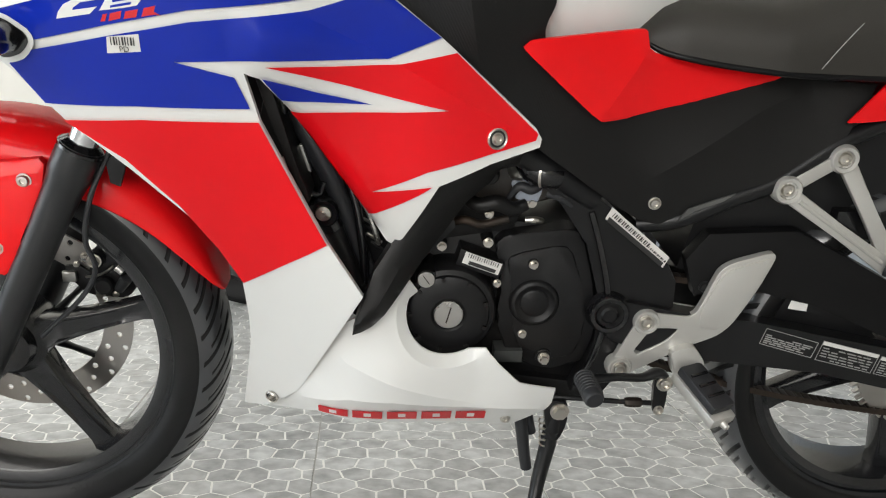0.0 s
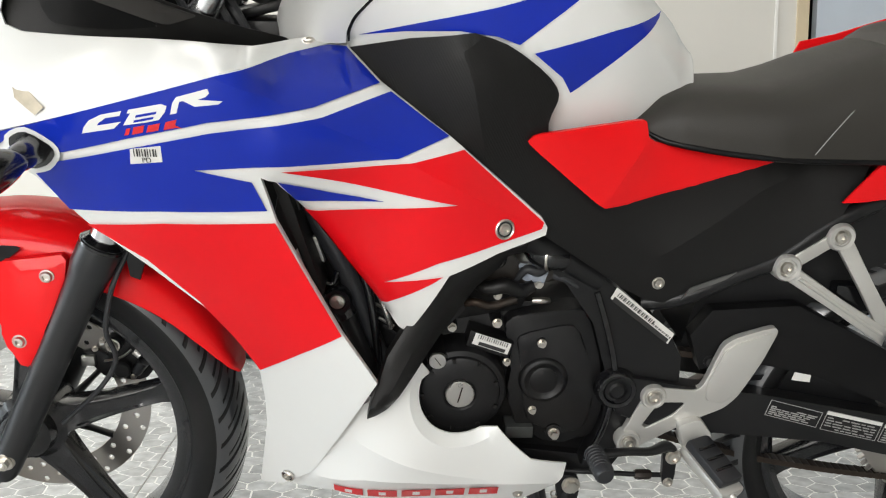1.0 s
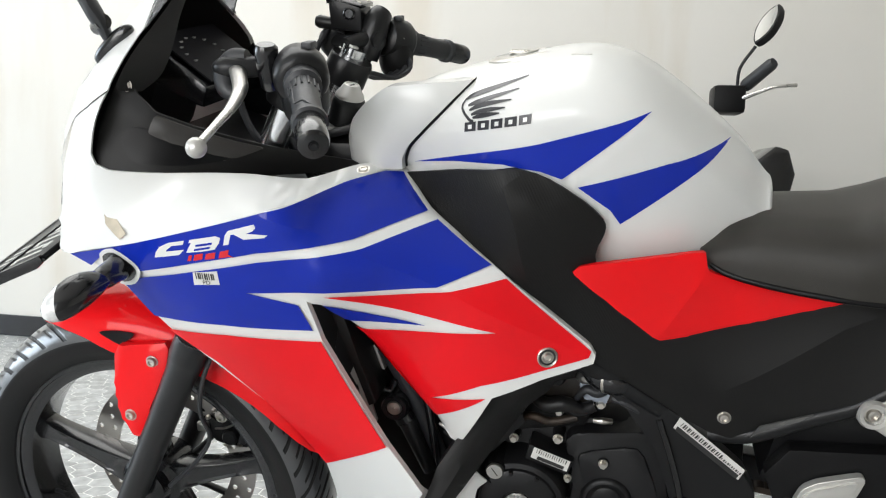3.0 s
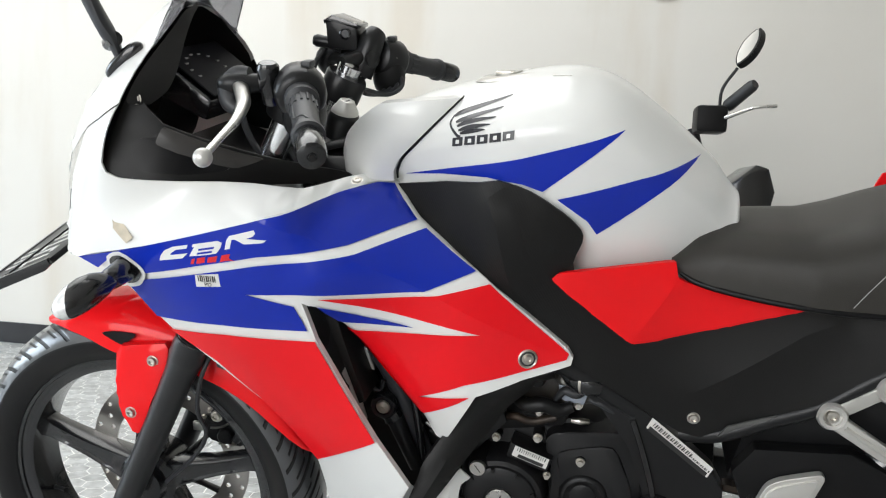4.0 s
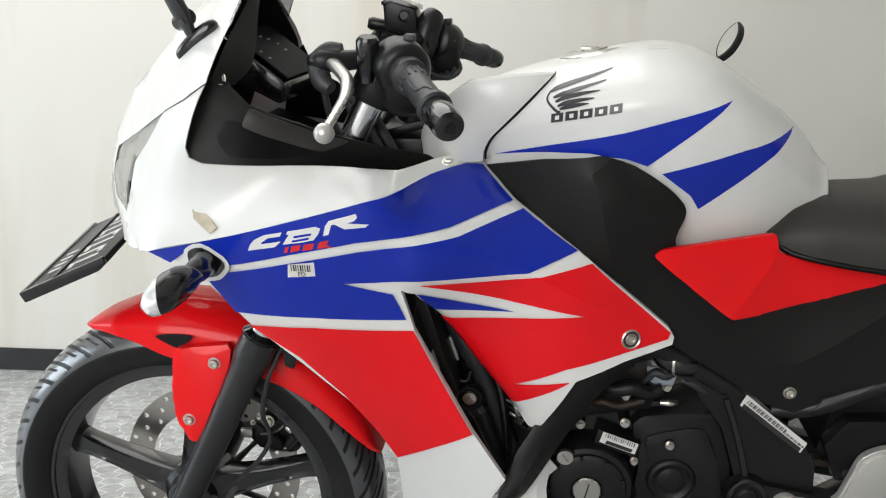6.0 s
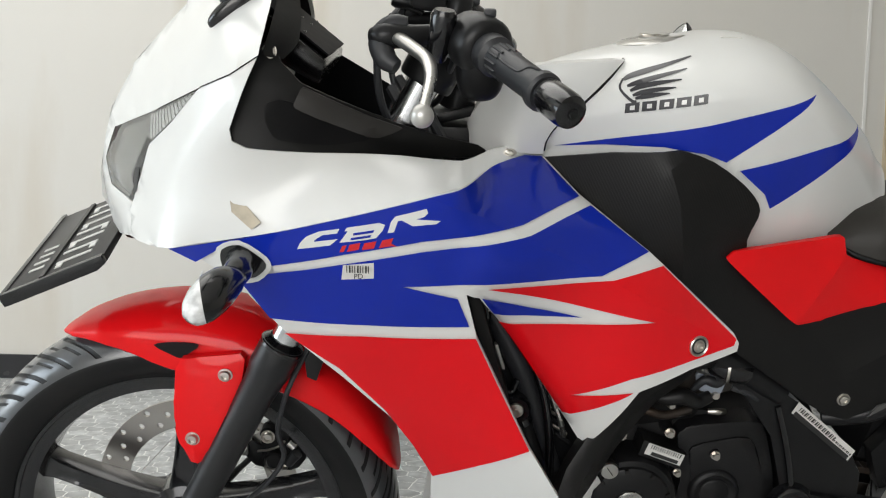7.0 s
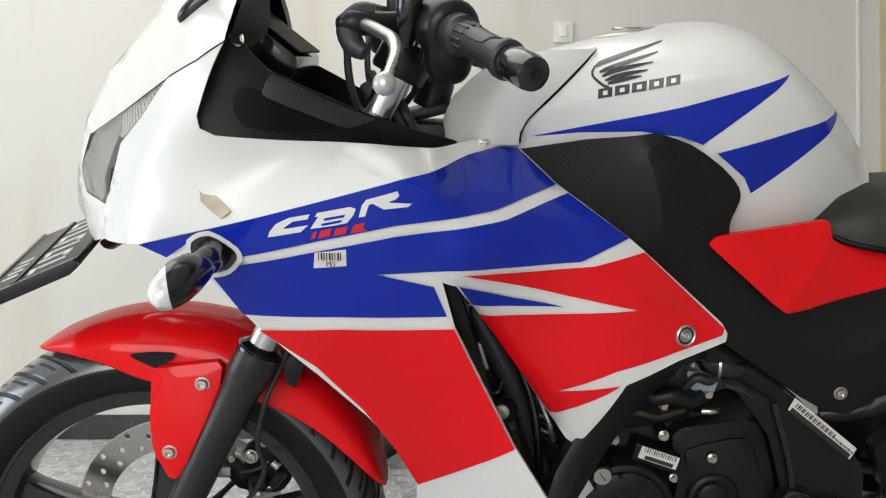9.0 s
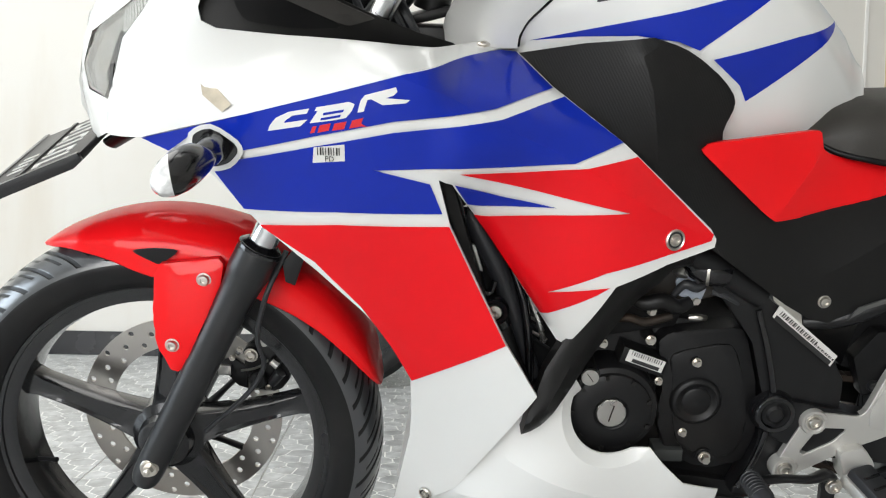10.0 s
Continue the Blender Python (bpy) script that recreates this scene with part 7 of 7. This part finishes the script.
mm = Matrix.Translation((0.632, 0.0, 1.236)) @ Matrix.Rotation(radians(28), 4, "Y") @ Matrix.Rotation(radians(-54), 4, "Z")
mh = part("mirror_head", prism(leaf_outline(0.0290, 0.061), -0.008, 0.014, 0.005), DARK, sgrip, "black pointed oval mirror head", at=mm)
part("mirror_glass", prism(leaf_outline(0.0245, 0.054), -0.0095, -0.0075), MIRROR, mh, "mirror glass")
part("front_shield", prism([(0.56, 0.55), (0.66, 0.55), (0.72, 0.84), (0.70, 0.905), (0.665, 0.915), (0.60, 0.86)], -0.04, 0.24, 0.01), GLOSSY, scooter, "glossy black front shield", at=UPPER)
part("body", prism([(-0.55, 0.55), (0.05, 0.45), (0.10, 0.62), (-0.10, 0.72), (-0.60, 0.74)], 0.02, 0.24, 0.02), DARK, scooter, "black body under the seat")
part("floor_board", prism([(0.0, 0.26), (0.62, 0.26), (0.66, 0.60), (0.60, 0.60), (0.54, 0.34), (0.05, 0.36)], 0.02, 0.26, 0.01), DARK, scooter, "black foot board")
for wx, r in ((-0.35, 0.285), (0.86, 0.285)):
    wh = part("wheel", lathe([(r - 0.075, -0.03), (r - 0.05, -0.042), (r - 0.02, -0.040), (r, -0.018), (r, 0.018), (r - 0.02, 0.040), (r - 0.05, 0.042), (r - 0.075, 0.03)], 64, pose(wx, 0.13, r), closed=True), RUBBER, scooter, "black scooter tyre")
    part("rim", lathe([(0.05, -0.02), (r - 0.085, -0.018), (r - 0.074, -0.03), (r - 0.074, 0.03), (r - 0.085, 0.018), (0.05, 0.02)], 48, pose(wx, 0.13, r), closed=True), WHEEL, wh)
part("fork", tube([(0.86, 0.17, 0.285), (0.70, 0.17, 0.60), (0.64, 0.13, 0.80), (0.56, 0.13, 1.06)], 0.018, 12), DARK, scooter, "black front fork")
part("seat", prism([(-0.60, 0.74), (-0.08, 0.72), (-0.02, 0.76), (-0.30, 0.80), (-0.60, 0.82)], 0.0, 0.26, 0.02), SEAT, scooter, "black scooter seat")

# ---- floor: stone-pattern tiles, 40 cm ----
GROUT = pbr("pale_tile_glaze", (0.84, 0.84, 0.81), 0.35, vary=0.05, scale=20)


def stone_material():
    m = pbr("grey_stone_glaze", (0.42, 0.43, 0.43), 0.32, vary=0.34, scale=26, bump=0.3, bscale=70)
    nt = m.node_tree
    b = nt.nodes["Principled BSDF"]
    src = b.inputs["Base Color"].links[0].from_socket
    geo = nt.nodes.new("ShaderNodeNewGeometry")
    rng = nt.nodes.new("ShaderNodeMapRange")
    rng.inputs["To Min"].default_value, rng.inputs["To Max"].default_value = 0.82, 1.2
    nt.links.new(geo.outputs["Random Per Island"], rng.inputs["Value"])
    hsv = nt.nodes.new("ShaderNodeHueSaturation")
    nt.links.new(src, hsv.inputs["Color"])
    nt.links.new(rng.outputs["Result"], hsv.inputs["Value"])
    nt.links.new(hsv.outputs["Color"], b.inputs["Base Color"])
    return m


STONE = stone_material()
TILE, JOINT = 0.4, 0.0016
floor_ob = structure("floor", box(-6.0, 4.2, -3.2, WALL_Y, -0.03, -0.004), pbr("floor_bed", (0.42, 0.42, 0.40), 0.5, vary=0.1, scale=3), "pale floor bed under grey stone-pattern tiles", category="floor")


def clip_cell(poly, nx, ny, d):
    """The part of a convex outline with nx * x + ny * y < d."""
    out = []
    for i, p in enumerate(poly):
        q = poly[(i + 1) % len(poly)]
        a, b = nx * p[0] + ny * p[1] - d, nx * q[0] + ny * q[1] - d
        if a <= 0:
            out.append(p)
        if a * b < 0:
            t = a / (a - b)
            out.append((p[0] + (q[0] - p[0]) * t, p[1] + (q[1] - p[1]) * t))
    return out


def tile_mesh(seed):
    rnd = random.Random(seed)
    h = TILE / 2 - JOINT
    sites = []
    nx, ny = 7, 8
    for j in range(-1, ny + 1):
        for i in range(-1, nx + 1):
            x = -0.2 + (i + 0.5 + (0.25 if j % 2 else -0.25) + rnd.uniform(-0.2, 0.2)) * TILE / nx
            y = -0.2 + (j + 0.5 + rnd.uniform(-0.2, 0.2)) * TILE / ny
            sites.append((x, y))
    bm = bmesh.new()
    base = [bm.verts.new((x, y, -0.0007)) for x, y in ((-h, -h), (h, -h), (h, h), (-h, h))]
    foot = [bm.verts.new((v.co.x, v.co.y, -0.008)) for v in base]
    bm.faces.new(base)
    for k in range(4):
        bm.faces.new((base[k], foot[k], foot[(k + 1) % 4], base[(k + 1) % 4]))
    cells = []
    for i, s in enumerate(sites):
        poly = [(-h, -h), (h, -h), (h, h), (-h, h)]
        for k, o in enumerate(sites):
            if k == i or abs(o[0] - s[0]) > 0.16 or abs(o[1] - s[1]) > 0.16:
                continue
            vx, vy = o[0] - s[0], o[1] - s[1]
            d = (o[0] ** 2 + o[1] ** 2 - s[0] ** 2 - s[1] ** 2) / 2
            ln = math.hypot(vx, vy)
            poly = clip_cell(poly, vx / ln, vy / ln, d / ln - 0.0019)
            if len(poly) < 3:
                break
        if len(poly) < 3:
            continue
        area = abs(sum(poly[k][0] * poly[(k + 1) % len(poly)][1] - poly[(k + 1) % len(poly)][0] * poly[k][1] for k in range(len(poly)))) / 2
        if area < 2e-5:
            continue
        cx, cy = sum(p[0] for p in poly) / len(poly), sum(p[1] for p in poly) / len(poly)
        top = [bm.verts.new((cx + (x - cx) * 0.985, cy + (y - cy) * 0.985, 0.0)) for x, y in poly]
        low = [bm.verts.new((x, y, -0.0006)) for x, y in poly]
        cells.append(bm.faces.new(top))
        for k in range(len(poly)):
            cells.append(bm.faces.new((low[k], low[(k + 1) % len(poly)], top[(k + 1) % len(poly)], top[k])))
    bm.faces.ensure_lookup_table()
    for f in cells:
        f.material_index = 1
    me = bpy.data.meshes.new("tile")
    bm.normal_update()
    bm.to_mesh(me)
    bm.free()
    me.materials.append(GROUT)
    me.materials.append(STONE)
    return me


tiles = [tile_mesh(40 + k) for k in range(8)]
pick = random.Random(7)
far = bmesh.new()
for ix in range(-14, 11):
    for iy in range(-12, 5):
        me = tiles[pick.randrange(8)]
        at = Matrix.Translation((-0.074 + TILE * (ix + 0.5), 1.648 + TILE * (iy + 0.5), -0.001)) @ Matrix.Rotation(math.pi * pick.randrange(2), 4, "Z")
        if -8 <= ix < 8 and -10 <= iy < 5:
            ob = new("tile", me)
            ob.parent = floor_ob
            ob.matrix_basis = at
        elif ix > -15:
            count = len(far.verts)
            far.from_mesh(me)
            far.verts.ensure_lookup_table()
            for v in far.verts[count:]:
                v.co = at @ v.co
me = bpy.data.meshes.new("tile_field")
far.to_mesh(me)
far.free()
me.materials.append(GROUT)
me.materials.append(STONE)
field = new("tile_field", me)
field.parent = floor_ob
tagged(field, "grey stone-pattern tiles along the room's edges", kind="stuff")
